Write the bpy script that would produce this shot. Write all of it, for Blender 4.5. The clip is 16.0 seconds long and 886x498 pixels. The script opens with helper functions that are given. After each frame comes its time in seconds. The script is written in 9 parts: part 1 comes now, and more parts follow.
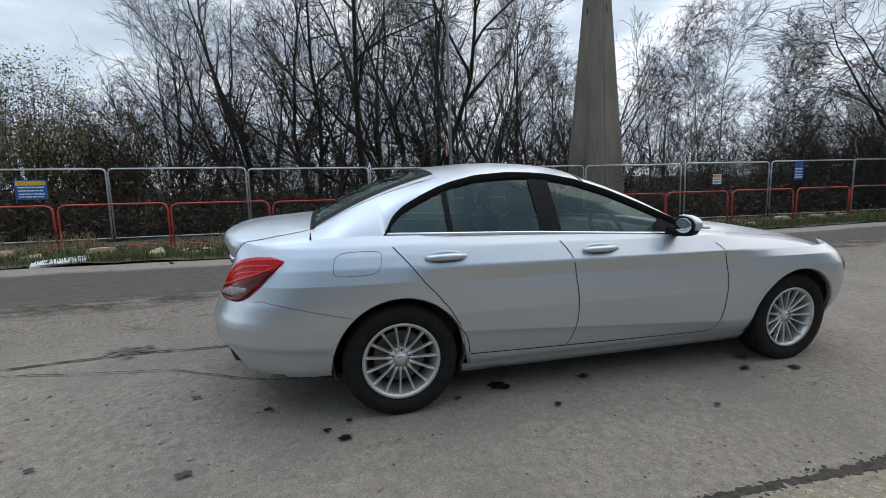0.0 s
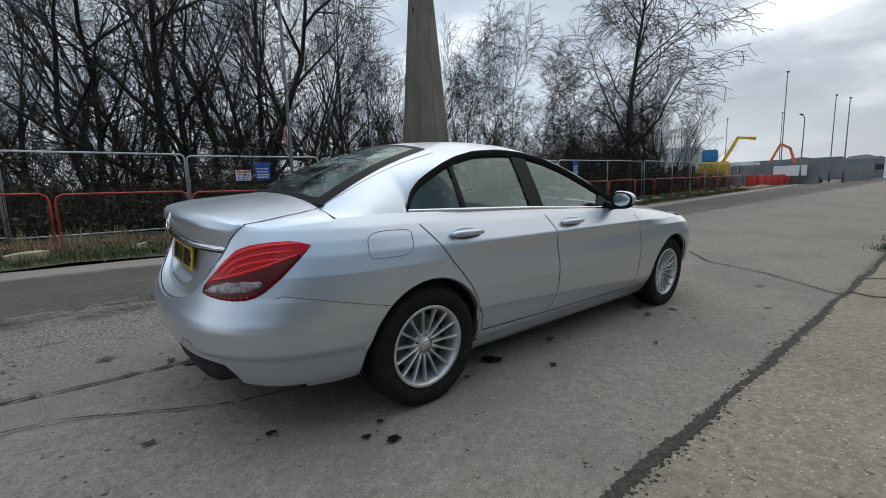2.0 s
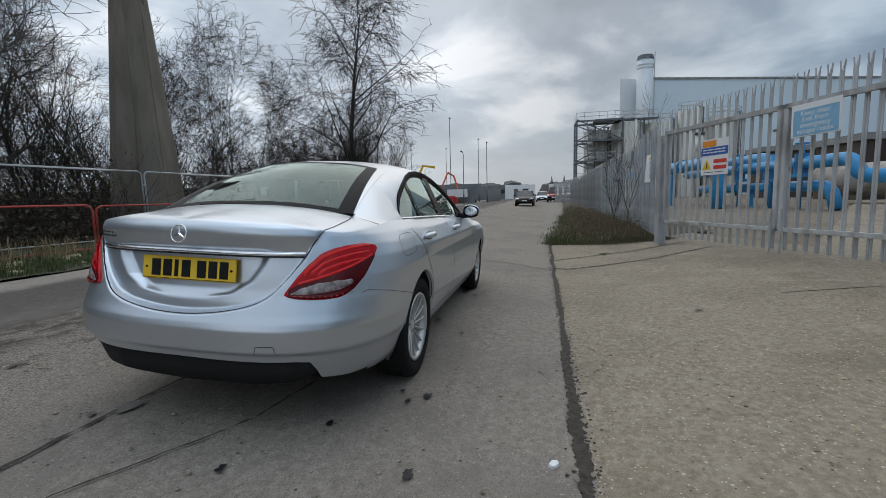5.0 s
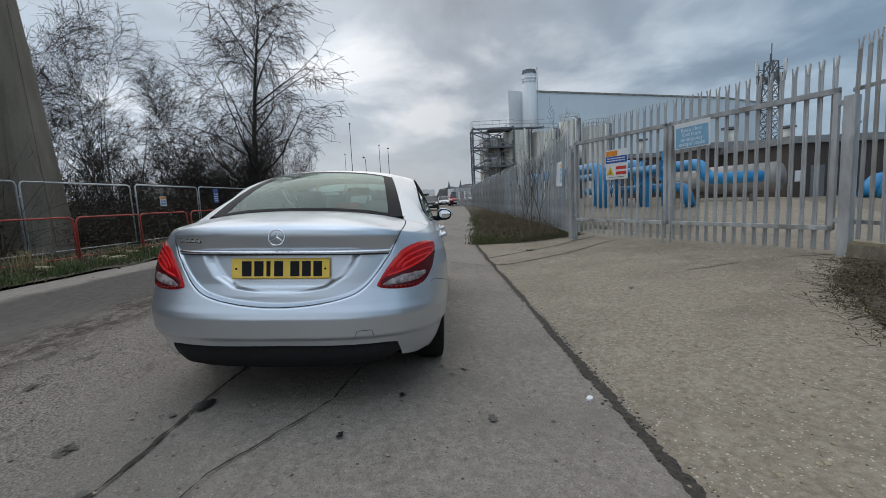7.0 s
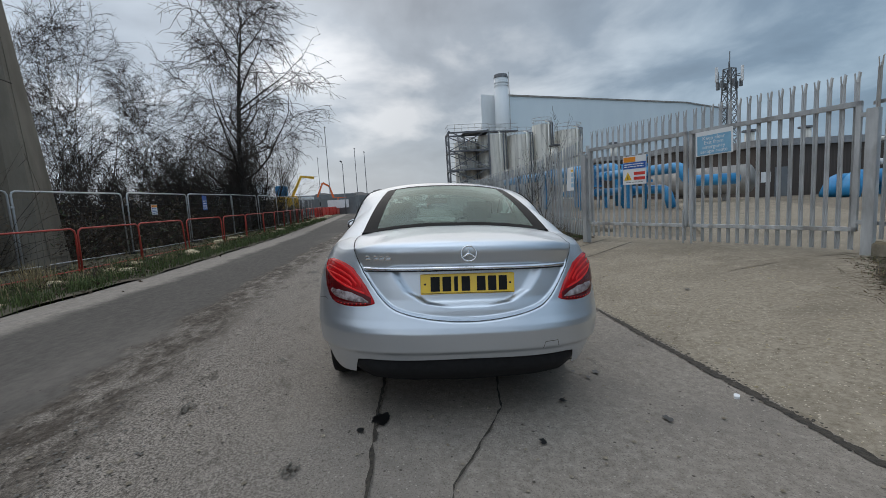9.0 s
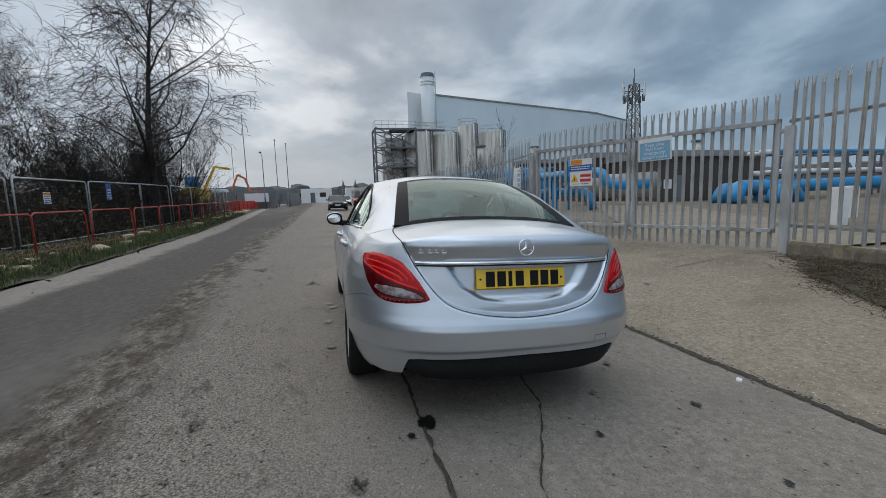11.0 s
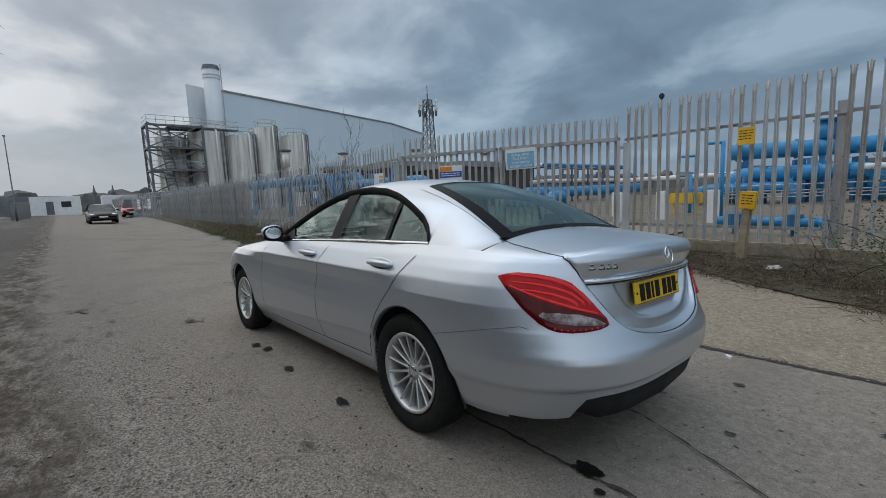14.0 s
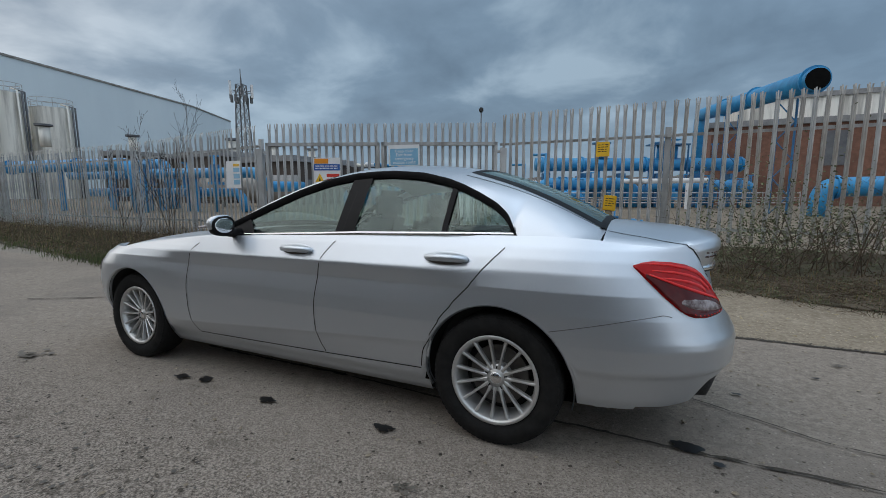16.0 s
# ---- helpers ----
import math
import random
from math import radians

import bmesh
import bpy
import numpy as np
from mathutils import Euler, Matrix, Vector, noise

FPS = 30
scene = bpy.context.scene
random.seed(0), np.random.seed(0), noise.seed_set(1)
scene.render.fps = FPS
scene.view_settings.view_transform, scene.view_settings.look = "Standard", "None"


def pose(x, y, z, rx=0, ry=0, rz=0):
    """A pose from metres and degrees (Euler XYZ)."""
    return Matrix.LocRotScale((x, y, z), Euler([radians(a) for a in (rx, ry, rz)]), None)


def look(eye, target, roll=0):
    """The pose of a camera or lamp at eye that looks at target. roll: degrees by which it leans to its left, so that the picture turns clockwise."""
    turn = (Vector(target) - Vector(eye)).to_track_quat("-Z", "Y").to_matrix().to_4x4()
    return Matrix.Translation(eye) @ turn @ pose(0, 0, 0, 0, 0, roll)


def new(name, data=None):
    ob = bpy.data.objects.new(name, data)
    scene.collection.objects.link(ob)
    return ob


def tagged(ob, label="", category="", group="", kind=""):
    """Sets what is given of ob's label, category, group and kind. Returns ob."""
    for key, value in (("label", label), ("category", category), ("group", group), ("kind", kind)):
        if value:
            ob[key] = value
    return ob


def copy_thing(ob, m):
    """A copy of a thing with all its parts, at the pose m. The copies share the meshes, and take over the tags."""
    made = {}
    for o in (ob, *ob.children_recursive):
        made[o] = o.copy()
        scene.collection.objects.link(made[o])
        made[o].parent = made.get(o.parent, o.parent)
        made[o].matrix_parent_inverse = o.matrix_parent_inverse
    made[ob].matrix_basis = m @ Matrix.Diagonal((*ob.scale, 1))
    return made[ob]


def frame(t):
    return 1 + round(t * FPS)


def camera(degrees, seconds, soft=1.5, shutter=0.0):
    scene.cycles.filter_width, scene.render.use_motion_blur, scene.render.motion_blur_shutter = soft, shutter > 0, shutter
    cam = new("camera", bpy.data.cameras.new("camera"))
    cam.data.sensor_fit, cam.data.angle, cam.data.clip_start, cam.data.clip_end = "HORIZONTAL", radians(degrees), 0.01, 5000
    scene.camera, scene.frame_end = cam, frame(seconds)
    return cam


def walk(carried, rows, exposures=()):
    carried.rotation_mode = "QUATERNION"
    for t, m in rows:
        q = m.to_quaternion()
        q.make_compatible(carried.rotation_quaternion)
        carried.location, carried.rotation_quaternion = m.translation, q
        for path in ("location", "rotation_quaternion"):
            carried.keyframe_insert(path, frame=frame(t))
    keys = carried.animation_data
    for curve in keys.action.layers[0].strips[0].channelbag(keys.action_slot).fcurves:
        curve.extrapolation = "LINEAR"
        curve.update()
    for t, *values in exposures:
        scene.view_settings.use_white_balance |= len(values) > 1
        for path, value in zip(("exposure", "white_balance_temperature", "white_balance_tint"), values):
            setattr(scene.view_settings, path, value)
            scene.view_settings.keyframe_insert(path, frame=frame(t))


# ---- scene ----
cam = camera(91.5, 16.0, soft=0.35)
# the road under the car leans a little: LEVEL turns the car's own frame to the true upright
LEVEL = Vector((-0.010, 0.047, 1.0)).rotation_difference(Vector((0, 0, 1))).to_matrix().to_4x4()
PATH = [
    (0, (-0.343, -3.129, 1.324), (0.149, -1.217, 1.005), -0.4),
    (0.5, (-0.651, -3.048, 1.321), (-0.006, -1.181, 1.012), -0.4),
    (1, (-0.913, -2.922, 1.293), (-0.087, -1.128, 0.976), -0.4),
    (1.5, (-1.129, -2.717, 1.258), (-0.076, -1.049, 0.927), -0.3),
    (2, (-1.314, -2.552, 1.206), (-0.054, -1.036, 0.868), 0.3),
    (2.5, (-1.508, -2.367, 1.173), (-0.066, -1.019, 0.852), 1.4),
    (3, (-1.652, -2.13, 1.127), (-0.052, -0.969, 0.826), 2.4),
    (3.5, (-1.927, -1.978, 1.119), (-0.201, -1.009, 0.832), 2.5),
    (4, (-2.158, -1.901, 1.192), (-0.331, -1.138, 0.913), 2.2),
    (4.5, (-2.385, -1.721, 1.157), (-0.488, -1.142, 0.905), 1.5),
    (5, (-2.655, -1.609, 1.159), (-0.716, -1.18, 0.924), 1.2),
    (5.2, (-2.782, -1.578, 1.155), (-0.829, -1.21, 0.932), 1.1),
    (7.5, (-3.235, -0.523, 1.153), (-1.248, -0.609, 0.943), -0.3),
    (8, (-3.248, -0.217, 1.207), (-1.262, -0.331, 0.997), -0.4),
    (8.2, (-3.271, -0.11, 1.211), (-1.285, -0.21, 1.003), -0.6),
    (10.3, (-3.224, 0.894, 1.236), (-1.275, 0.482, 1.05), -0.5),
    (10.5, (-3.183, 0.937, 1.219), (-1.243, 0.491, 1.026), -0.2),
    (11, (-3.048, 1.013, 1.19), (-1.129, 0.489, 0.986), 0.6),
    (11.5, (-2.939, 1.133, 1.184), (-1.043, 0.534, 0.963), 0.9),
    (12, (-2.797, 1.305, 1.183), (-0.936, 0.606, 0.961), 0.4),
    (12.5, (-2.468, 1.448, 1.175), (-0.664, 0.615, 0.947), 0.2),
    (13, (-2.286, 1.718, 1.159), (-0.553, 0.743, 0.941), 0.1),
    (13.5, (-2.137, 2.062, 1.21), (-0.496, 0.936, 1.008), -0.3),
    (14, (-1.843, 2.23, 1.195), (-0.349, 0.912, 1.022), -0.6),
    (14.5, (-1.581, 2.378, 1.174), (-0.272, 0.875, 1.008), -0.6),
    (15, (-1.322, 2.632, 1.151), (-0.208, 0.979, 0.974), -0.1),
    (15.5, (-1.012, 2.753, 1.099), (-0.032, 1.018, 0.924), 0.7),
    (16, (-0.621, 2.806, 1.132), (0.214, 0.997, 0.959), 0.6),
]
walk(cam, [(t, LEVEL @ look(eye, target, roll)) for t, eye, target, roll in PATH], [(0.0, 0.26), (1.0, 0.10), (2.0, 0.02), (3.0, -0.04), (5.0, -0.12), (8.0, -0.10), (12.0, -0.10), (14.0, -0.14), (16.0, -0.08)])

# ---------------------------------------------------------------- world, sun
SUN_AZ, SUN_EL = radians(12), radians(42)      # azimuth from +x towards +y
SUN_DIR = Vector((math.cos(SUN_EL) * math.cos(SUN_AZ), math.cos(SUN_EL) * math.sin(SUN_AZ), math.sin(SUN_EL)))
# the thinner side of the cloud cover
REAR_DIR, REAR_LIGHT = Vector((-0.95, 0.0, 0.30)), 0.95
GLOW_DIR = Vector((math.cos(radians(20)) * math.cos(radians(36)), math.cos(radians(20)) * math.sin(radians(36)), math.sin(radians(20))))
THIN_DIR = Vector((math.cos(radians(30)) * math.cos(radians(88)), math.cos(radians(30)) * math.sin(radians(88)), math.sin(radians(30))))


def make_world():
    w = bpy.data.worlds.new("overcast_sky")
    scene.world = w
    w.use_nodes = True
    nt = w.node_tree
    nt.nodes.clear()
    N, L = nt.nodes.new, nt.links.new
    out, bg = N("ShaderNodeOutputWorld"), N("ShaderNodeBackground")
    sky = N("ShaderNodeTexSky")
    sky.sky_type, sky.sun_disc = "NISHITA", False
    sky.sun_elevation, sky.sun_rotation = SUN_EL, radians(90) - SUN_AZ
    sky.air_density, sky.dust_density = 1.0, 3.0
    tc = N("ShaderNodeTexCoord")
    sep = N("ShaderNodeSeparateXYZ")
    L(tc.outputs["Generated"], sep.inputs[0])
    # cloud deck: the direction projected on a flat layer
    zc = N("ShaderNodeMath"); zc.operation = "MAXIMUM"; zc.inputs[1].default_value = 0.0
    L(sep.outputs["Z"], zc.inputs[0])
    za = N("ShaderNodeMath"); za.operation = "ADD"; za.inputs[1].default_value = 0.30
    L(zc.outputs[0], za.inputs[0])
    dv = N("ShaderNodeVectorMath"); dv.operation = "DIVIDE"
    cmb = N("ShaderNodeCombineXYZ")
    for i in range(3):
        L(za.outputs[0], cmb.inputs[i])
    L(tc.outputs["Generated"], dv.inputs[0]); L(cmb.outputs[0], dv.inputs[1])
    n1 = N("ShaderNodeTexNoise"); n1.inputs["Scale"].default_value = 2.1; n1.inputs["Detail"].default_value = 7.0
    n1.inputs["Roughness"].default_value = 0.52; n1.inputs["Distortion"].default_value = 0.25
    n2 = N("ShaderNodeTexNoise"); n2.inputs["Scale"].default_value = 0.8; n2.inputs["Detail"].default_value = 3.0
    L(dv.outputs[0], n1.inputs["Vector"]); L(dv.outputs[0], n2.inputs["Vector"])
    mixn = N("ShaderNodeMath"); mixn.operation = "MULTIPLY_ADD"; mixn.inputs[1].default_value = 0.6
    sc2 = N("ShaderNodeMath"); sc2.operation = "MULTIPLY"; sc2.inputs[1].default_value = 0.4
    L(n2.outputs["Fac"], sc2.inputs[0]); L(n1.outputs["Fac"], mixn.inputs[0]); L(sc2.outputs[0], mixn.inputs[2])
    ramp = N("ShaderNodeValToRGB")
    e = ramp.color_ramp.elements
    e[0].position, e[0].color = 0.40, CLOUD_DARK
    e[1].position, e[1].color = 0.63, CLOUD_LIGHT
    m = e.new(0.52); m.color = CLOUD_MID
    L(mixn.outputs[0], ramp.inputs["Fac"])
    # the hidden sun brightens the clouds about it
    dot = N("ShaderNodeVectorMath"); dot.operation = "DOT_PRODUCT"; dot.inputs[1].default_value = GLOW_DIR
    nrm = N("ShaderNodeVectorMath"); nrm.operation = "NORMALIZE"
    L(tc.outputs["Generated"], nrm.inputs[0]); L(nrm.outputs[0], dot.inputs[0])
    mr = N("ShaderNodeMapRange"); mr.interpolation_type = "SMOOTHSTEP"
    for k, v in (("From Min", -1.0), ("From Max", 0.95), ("To Min", SKY_FAR), ("To Max", SKY_NEAR)):
        mr.inputs[k].default_value = v
    thin = N("ShaderNodeVectorMath"); thin.operation = "DOT_PRODUCT"; thin.inputs[1].default_value = THIN_DIR
    L(nrm.outputs[0], thin.inputs[0]); L(thin.outputs["Value"], mr.inputs["Value"])
    glow = N("ShaderNodeMapRange"); glow.interpolation_type = "SMOOTHERSTEP"
    for k, v in (("From Min", 0.78), ("From Max", 1.0), ("To Min", 0.0), ("To Max", SUN_GLOW)):
        glow.inputs[k].default_value = v
    L(dot.outputs["Value"], glow.inputs["Value"])
    # the unseen sky behind the car is made brighter to light its tail
    rear, rmap = N("ShaderNodeVectorMath"), N("ShaderNodeMapRange")
    rear.operation, rmap.interpolation_type = "DOT_PRODUCT", "SMOOTHSTEP"
    rear.inputs[1].default_value = REAR_DIR
    for k, v in (("From Min", 0.0), ("From Max", 1.0), ("To Min", 0.0), ("To Max", REAR_LIGHT)):
        rmap.inputs[k].default_value = v
    L(nrm.outputs[0], rear.inputs[0]); L(rear.outputs["Value"], rmap.inputs["Value"])
    lobes = N("ShaderNodeMath"); lobes.operation = "ADD"
    L(glow.outputs[0], lobes.inputs[0]); L(rmap.outputs[0], lobes.inputs[1])
    both = N("ShaderNodeMath"); both.operation = "ADD"
    L(mr.outputs[0], both.inputs[0]); L(lobes.outputs[0], both.inputs[1])
    # paler towards the horizon
    hz = N("ShaderNodeMapRange"); hz.interpolation_type = "SMOOTHSTEP"
    for k, v in (("From Min", 0.0), ("From Max", 0.22), ("To Min", 0.65), ("To Max", 0.0)):
        hz.inputs[k].default_value = v
    L(sep.outputs["Z"], hz.inputs["Value"])
    pale = N("ShaderNodeMix"); pale.data_type = "RGBA"
    pale.inputs["B"].default_value = CLOUD_PALE
    L(hz.outputs[0], pale.inputs["Factor"]); L(ramp.outputs["Color"], pale.inputs["A"])
    lit = N("ShaderNodeVectorMath"); lit.operation = "SCALE"
    tm = N("ShaderNodeMapRange"); tm.interpolation_type = "SMOOTHSTEP"
    tm.inputs["From Min"].default_value, tm.inputs["From Max"].default_value = -0.60, 0.15
    L(thin.outputs["Value"], tm.inputs["Value"])
    tint, mul = N("ShaderNodeMix"), N("ShaderNodeVectorMath")
    tint.data_type, mul.operation = "RGBA", "MULTIPLY"
    tint.inputs["A"].default_value, tint.inputs["B"].default_value = (0.78, 0.96, 1.08, 1), (1.03, 1.0, 0.965, 1)
    L(tm.outputs[0], tint.inputs["Factor"])
    L(pale.outputs["Result"], mul.inputs[0]); L(tint.outputs["Result"], mul.inputs[1])
    L(mul.outputs[0], lit.inputs[0]); L(both.outputs[0], lit.inputs["Scale"])
    zen = N("ShaderNodeMapRange"); zen.interpolation_type = "SMOOTHSTEP"
    for k, v in (("From Min", 0.55), ("From Max", 1.0), ("To Min", 1.0), ("To Max", ZENITH)):
        zen.inputs[k].default_value = v
    L(sep.outputs["Z"], zen.inputs["Value"])
    lit2 = N("ShaderNodeVectorMath"); lit2.operation = "SCALE"
    L(lit.outputs[0], lit2.inputs[0]); L(zen.outputs[0], lit2.inputs["Scale"])
    lit = lit2
    add = N("ShaderNodeVectorMath"); add.operation = "MULTIPLY_ADD"
    add.inputs[1].default_value = (0.012, 0.012, 0.012)
    L(sky.outputs["Color"], add.inputs[0]); L(lit.outputs[0], add.inputs[2])
    L(add.outputs[0], bg.inputs["Color"])
    bg.inputs["Strength"].default_value = SKY_STRENGTH
    L(bg.outputs[0], out.inputs["Surface"])


CLOUD_DARK, CLOUD_MID = (0.22, 0.27, 0.335, 1), (0.325, 0.39, 0.47, 1)
CLOUD_LIGHT, CLOUD_PALE = (0.62, 0.67, 0.735, 1), (0.50, 0.565, 0.645, 1)
SKY_FAR, SKY_NEAR, SUN_GLOW, SKY_STRENGTH, ZENITH = 0.85, 1.66, 0.48, 0.765, 2.5
make_world()
sun = new("sun", bpy.data.lights.new("sun", "SUN"))
sun.data.energy, sun.data.angle, sun.data.color = 0.95, radians(90), (1.0, 0.90, 0.78)
sun.matrix_world = look((0, 0, 30), tuple(Vector((0, 0, 30)) - SUN_DIR))


# ---------------------------------------------------------------- materials
def nodes_of(name):
    m = bpy.data.materials.new(name)
    m.use_nodes = True
    nt = m.node_tree
    b = nt.nodes["Principled BSDF"]
    return m, nt, b


def surface(name, c1, c2, scale=3.0, rough=0.7, metal=0.0, bump=0.0, bump_scale=40.0, c3=None, scale3=0.4,
            amount3=0.5, rough_var=0.12, coat=0.0, spec=0.5, stretch=(1, 1, 1), per_object=0.0, per_island=0.0, bump_dist=0.01):
    """A surface of two mingled colours, a broad stain of a third, fine relief and uneven gloss."""
    m, nt, b = nodes_of(name)
    N, L = nt.nodes.new, nt.links.new
    tc, mp = N("ShaderNodeTexCoord"), N("ShaderNodeMapping")
    mp.inputs["Scale"].default_value = stretch
    L(tc.outputs["Object"], mp.inputs["Vector"])
    n1 = N("ShaderNodeTexNoise")
    n1.inputs["Scale"].default_value, n1.inputs["Detail"].default_value, n1.inputs["Roughness"].default_value = scale, 8.0, 0.62
    L(mp.outputs[0], n1.inputs["Vector"])
    r1 = N("ShaderNodeValToRGB")
    r1.color_ramp.elements[0].position, r1.color_ramp.elements[0].color = 0.35, (*c1, 1)
    r1.color_ramp.elements[1].position, r1.color_ramp.elements[1].color = 0.65, (*c2, 1)
    L(n1.outputs["Fac"], r1.inputs["Fac"])
    col = r1.outputs["Color"]
    if c3 is not None:
        n3 = N("ShaderNodeTexNoise")
        n3.inputs["Scale"].default_value, n3.inputs["Detail"].default_value, n3.inputs["Roughness"].default_value = scale3, 6.0, 0.6
        L(mp.outputs[0], n3.inputs["Vector"])
        mr = N("ShaderNodeMapRange")
        for k, v in (("From Min", 0.46), ("From Max", 0.64), ("To Min", 0.0), ("To Max", amount3)):
            mr.inputs[k].default_value = v
        L(n3.outputs["Fac"], mr.inputs["Value"])
        mx = N("ShaderNodeMix"); mx.data_type = "RGBA"
        mx.inputs["B"].default_value = (*c3, 1)
        L(mr.outputs[0], mx.inputs["Factor"]); L(col, mx.inputs["A"])
        col = mx.outputs["Result"]
    if per_object or per_island:
        if per_island:
            gi = N("ShaderNodeNewGeometry"); src = gi.outputs["Random Per Island"]
        else:
            gi = N("ShaderNodeObjectInfo"); src = gi.outputs["Random"]
        k = per_object or per_island
        vr = N("ShaderNodeMapRange")
        vr.inputs["To Min"].default_value, vr.inputs["To Max"].default_value = 1 - k, 1 + k
        L(src, vr.inputs["Value"])
        hv = N("ShaderNodeHueSaturation")
        L(vr.outputs[0], hv.inputs["Value"]); L(col, hv.inputs["Color"])
        col = hv.outputs["Color"]
    L(col, b.inputs["Base Color"])
    rr = N("ShaderNodeMapRange")
    rr.inputs["To Min"].default_value, rr.inputs["To Max"].default_value = max(0.02, rough - rough_var), min(1, rough + rough_var)
    L(n1.outputs["Fac"], rr.inputs["Value"]); L(rr.outputs[0], b.inputs["Roughness"])
    b.inputs["Metallic"].default_value = metal
    b.inputs["Coat Weight"].default_value = coat
    b.inputs["Coat Roughness"].default_value = 0.06
    b.inputs["Specular IOR Level"].default_value = spec
    if bump:
        nb = N("ShaderNodeTexNoise")
        nb.inputs["Scale"].default_value, nb.inputs["Detail"].default_value = bump_scale, 5.0
        L(mp.outputs[0], nb.inputs["Vector"])
        bp = N("ShaderNodeBump")
        bp.inputs["Strength"].default_value, bp.inputs["Distance"].default_value = bump, bump_dist
        L(nb.outputs["Fac"], bp.inputs["Height"]); L(bp.outputs[0], b.inputs["Normal"])
    return m


def glass(name, tint=(0.75, 0.85, 0.82), alpha=0.35, rough=0.02, gloss=0.085, bend=4.0):
    """Thin tinted glazing: a clear layer that lets light straight through under a glossy face."""
    m, nt, b = nodes_of(name)
    N, L = nt.nodes.new, nt.links.new
    nt.nodes.remove(b)
    out = nt.nodes["Material Output"]
    tr, gl, mx = N("ShaderNodeBsdfTransparent"), N("ShaderNodeBsdfGlossy"), N("ShaderNodeMixShader")
    tr.inputs["Color"].default_value = (*[c * (1 - alpha) for c in tint], 1)
    gl.inputs["Roughness"].default_value = rough
    gl.inputs["Color"].default_value = (0.84, 1.0, 0.96, 1)
    lw, pw, ma = N("ShaderNodeLayerWeight"), N("ShaderNodeMath"), N("ShaderNodeMath")
    pw.operation, ma.operation = "POWER", "MULTIPLY_ADD"
    pw.inputs[1].default_value, ma.inputs[1].default_value, ma.inputs[2].default_value = bend, 0.88, gloss
    L(lw.outputs["Facing"], pw.inputs[0]); L(pw.outputs[0], ma.inputs[0]); L(ma.outputs[0], mx.inputs["Fac"])
    L(tr.outputs[0], mx.inputs[1]); L(gl.outputs[0], mx.inputs[2])
    L(mx.outputs[0], out.inputs["Surface"])
    return m


def speckled(name, low, middle, high):
    """Worn concrete: mottled tones, broad stains, pale stone flecks and dark specks, fine relief."""
    m, nt, b = nodes_of(name)
    N, L = nt.nodes.new, nt.links.new
    tc = N("ShaderNodeTexCoord")

    def tex(scale, detail, rough):
        n = N("ShaderNodeTexNoise")
        n.inputs["Scale"].default_value, n.inputs["Detail"].default_value, n.inputs["Roughness"].default_value = scale, detail, rough
        L(tc.outputs["Object"], n.inputs["Vector"])
        return n.outputs["Fac"]

    def rng(val, a, c, lo, hi):
        r = N("ShaderNodeMapRange")
        for k, v in (("From Min", a), ("From Max", c), ("To Min", lo), ("To Max", hi)):
            r.inputs[k].default_value = v
        L(val, r.inputs["Value"])
        return r.outputs[0]

    def mix(fac, col, tone):
        x = N("ShaderNodeMix"); x.data_type = "RGBA"
        x.inputs["B"].default_value = (*tone, 1)
        L(fac, x.inputs["Factor"]); L(col, x.inputs["A"])
        return x.outputs["Result"]

    def flecks(scale, size, share):
        """Small separate grains: the cells of a random net whose own number falls under the share."""
        v = N("ShaderNodeTexVoronoi")
        v.inputs["Scale"].default_value = scale
        L(tc.outputs["Object"], v.inputs["Vector"])
        sp = N("ShaderNodeSeparateColor")
        L(v.outputs["Color"], sp.inputs[0])
        near, pick, both = rng(v.outputs["Distance"], size, size * 0.7, 0, 1), N("ShaderNodeMath"), N("ShaderNodeMath")
        pick.operation, both.operation = "LESS_THAN", "MULTIPLY"
        pick.inputs[1].default_value = share
        L(sp.outputs[0], pick.inputs[0]); L(near, both.inputs[0]); L(pick.outputs[0], both.inputs[1])
        return both.outputs[0]

    fine, grain = tex(160, 3, 0.7), tex(24, 8, 0.72)
    r = N("ShaderNodeValToRGB")
    el = r.color_ramp.elements
    el[0].position, el[0].color, el[1].position, el[1].color = 0.34, (*low, 1), 0.66, (*high, 1)
    el.new(0.5).color = (*middle, 1)
    L(grain, r.inputs["Fac"])
    col = mix(rng(tex(0.55, 6, 0.62), 0.48, 0.68, 0, 0.55), r.outputs["Color"], [c * 0.72 for c in low])
    col = mix(rng(tex(2.6, 8, 0.68), 0.54, 0.70, 0, 0.5), col, [c * 1.12 for c in high])
    col = mix(rng(fine, 0.56, 0.70, 0, 0.55), col, [c * 0.5 for c in low])
    col = mix(rng(flecks(75, 0.40, 0.10), 0, 1, 0, 0.75), col, [min(0.6, c * 1.75) for c in high])
    col = mix(rng(flecks(34, 0.30, 0.06), 0, 1, 0, 0.8), col, [min(0.6, c * 1.6) for c in high])
    col = mix(rng(flecks(42, 0.30, 0.05), 0, 1, 0, 0.8), col, [c * 0.3 for c in low])
    L(col, b.inputs["Base Color"])
    b.inputs["Roughness"].default_value, b.inputs["Specular IOR Level"].default_value = 0.9, 0.2
    bp = N("ShaderNodeBump")
    bp.inputs["Strength"].default_value, bp.inputs["Distance"].default_value = 0.5, 0.006
    L(fine, bp.inputs["Height"]); L(bp.outputs[0], b.inputs["Normal"])
    return m


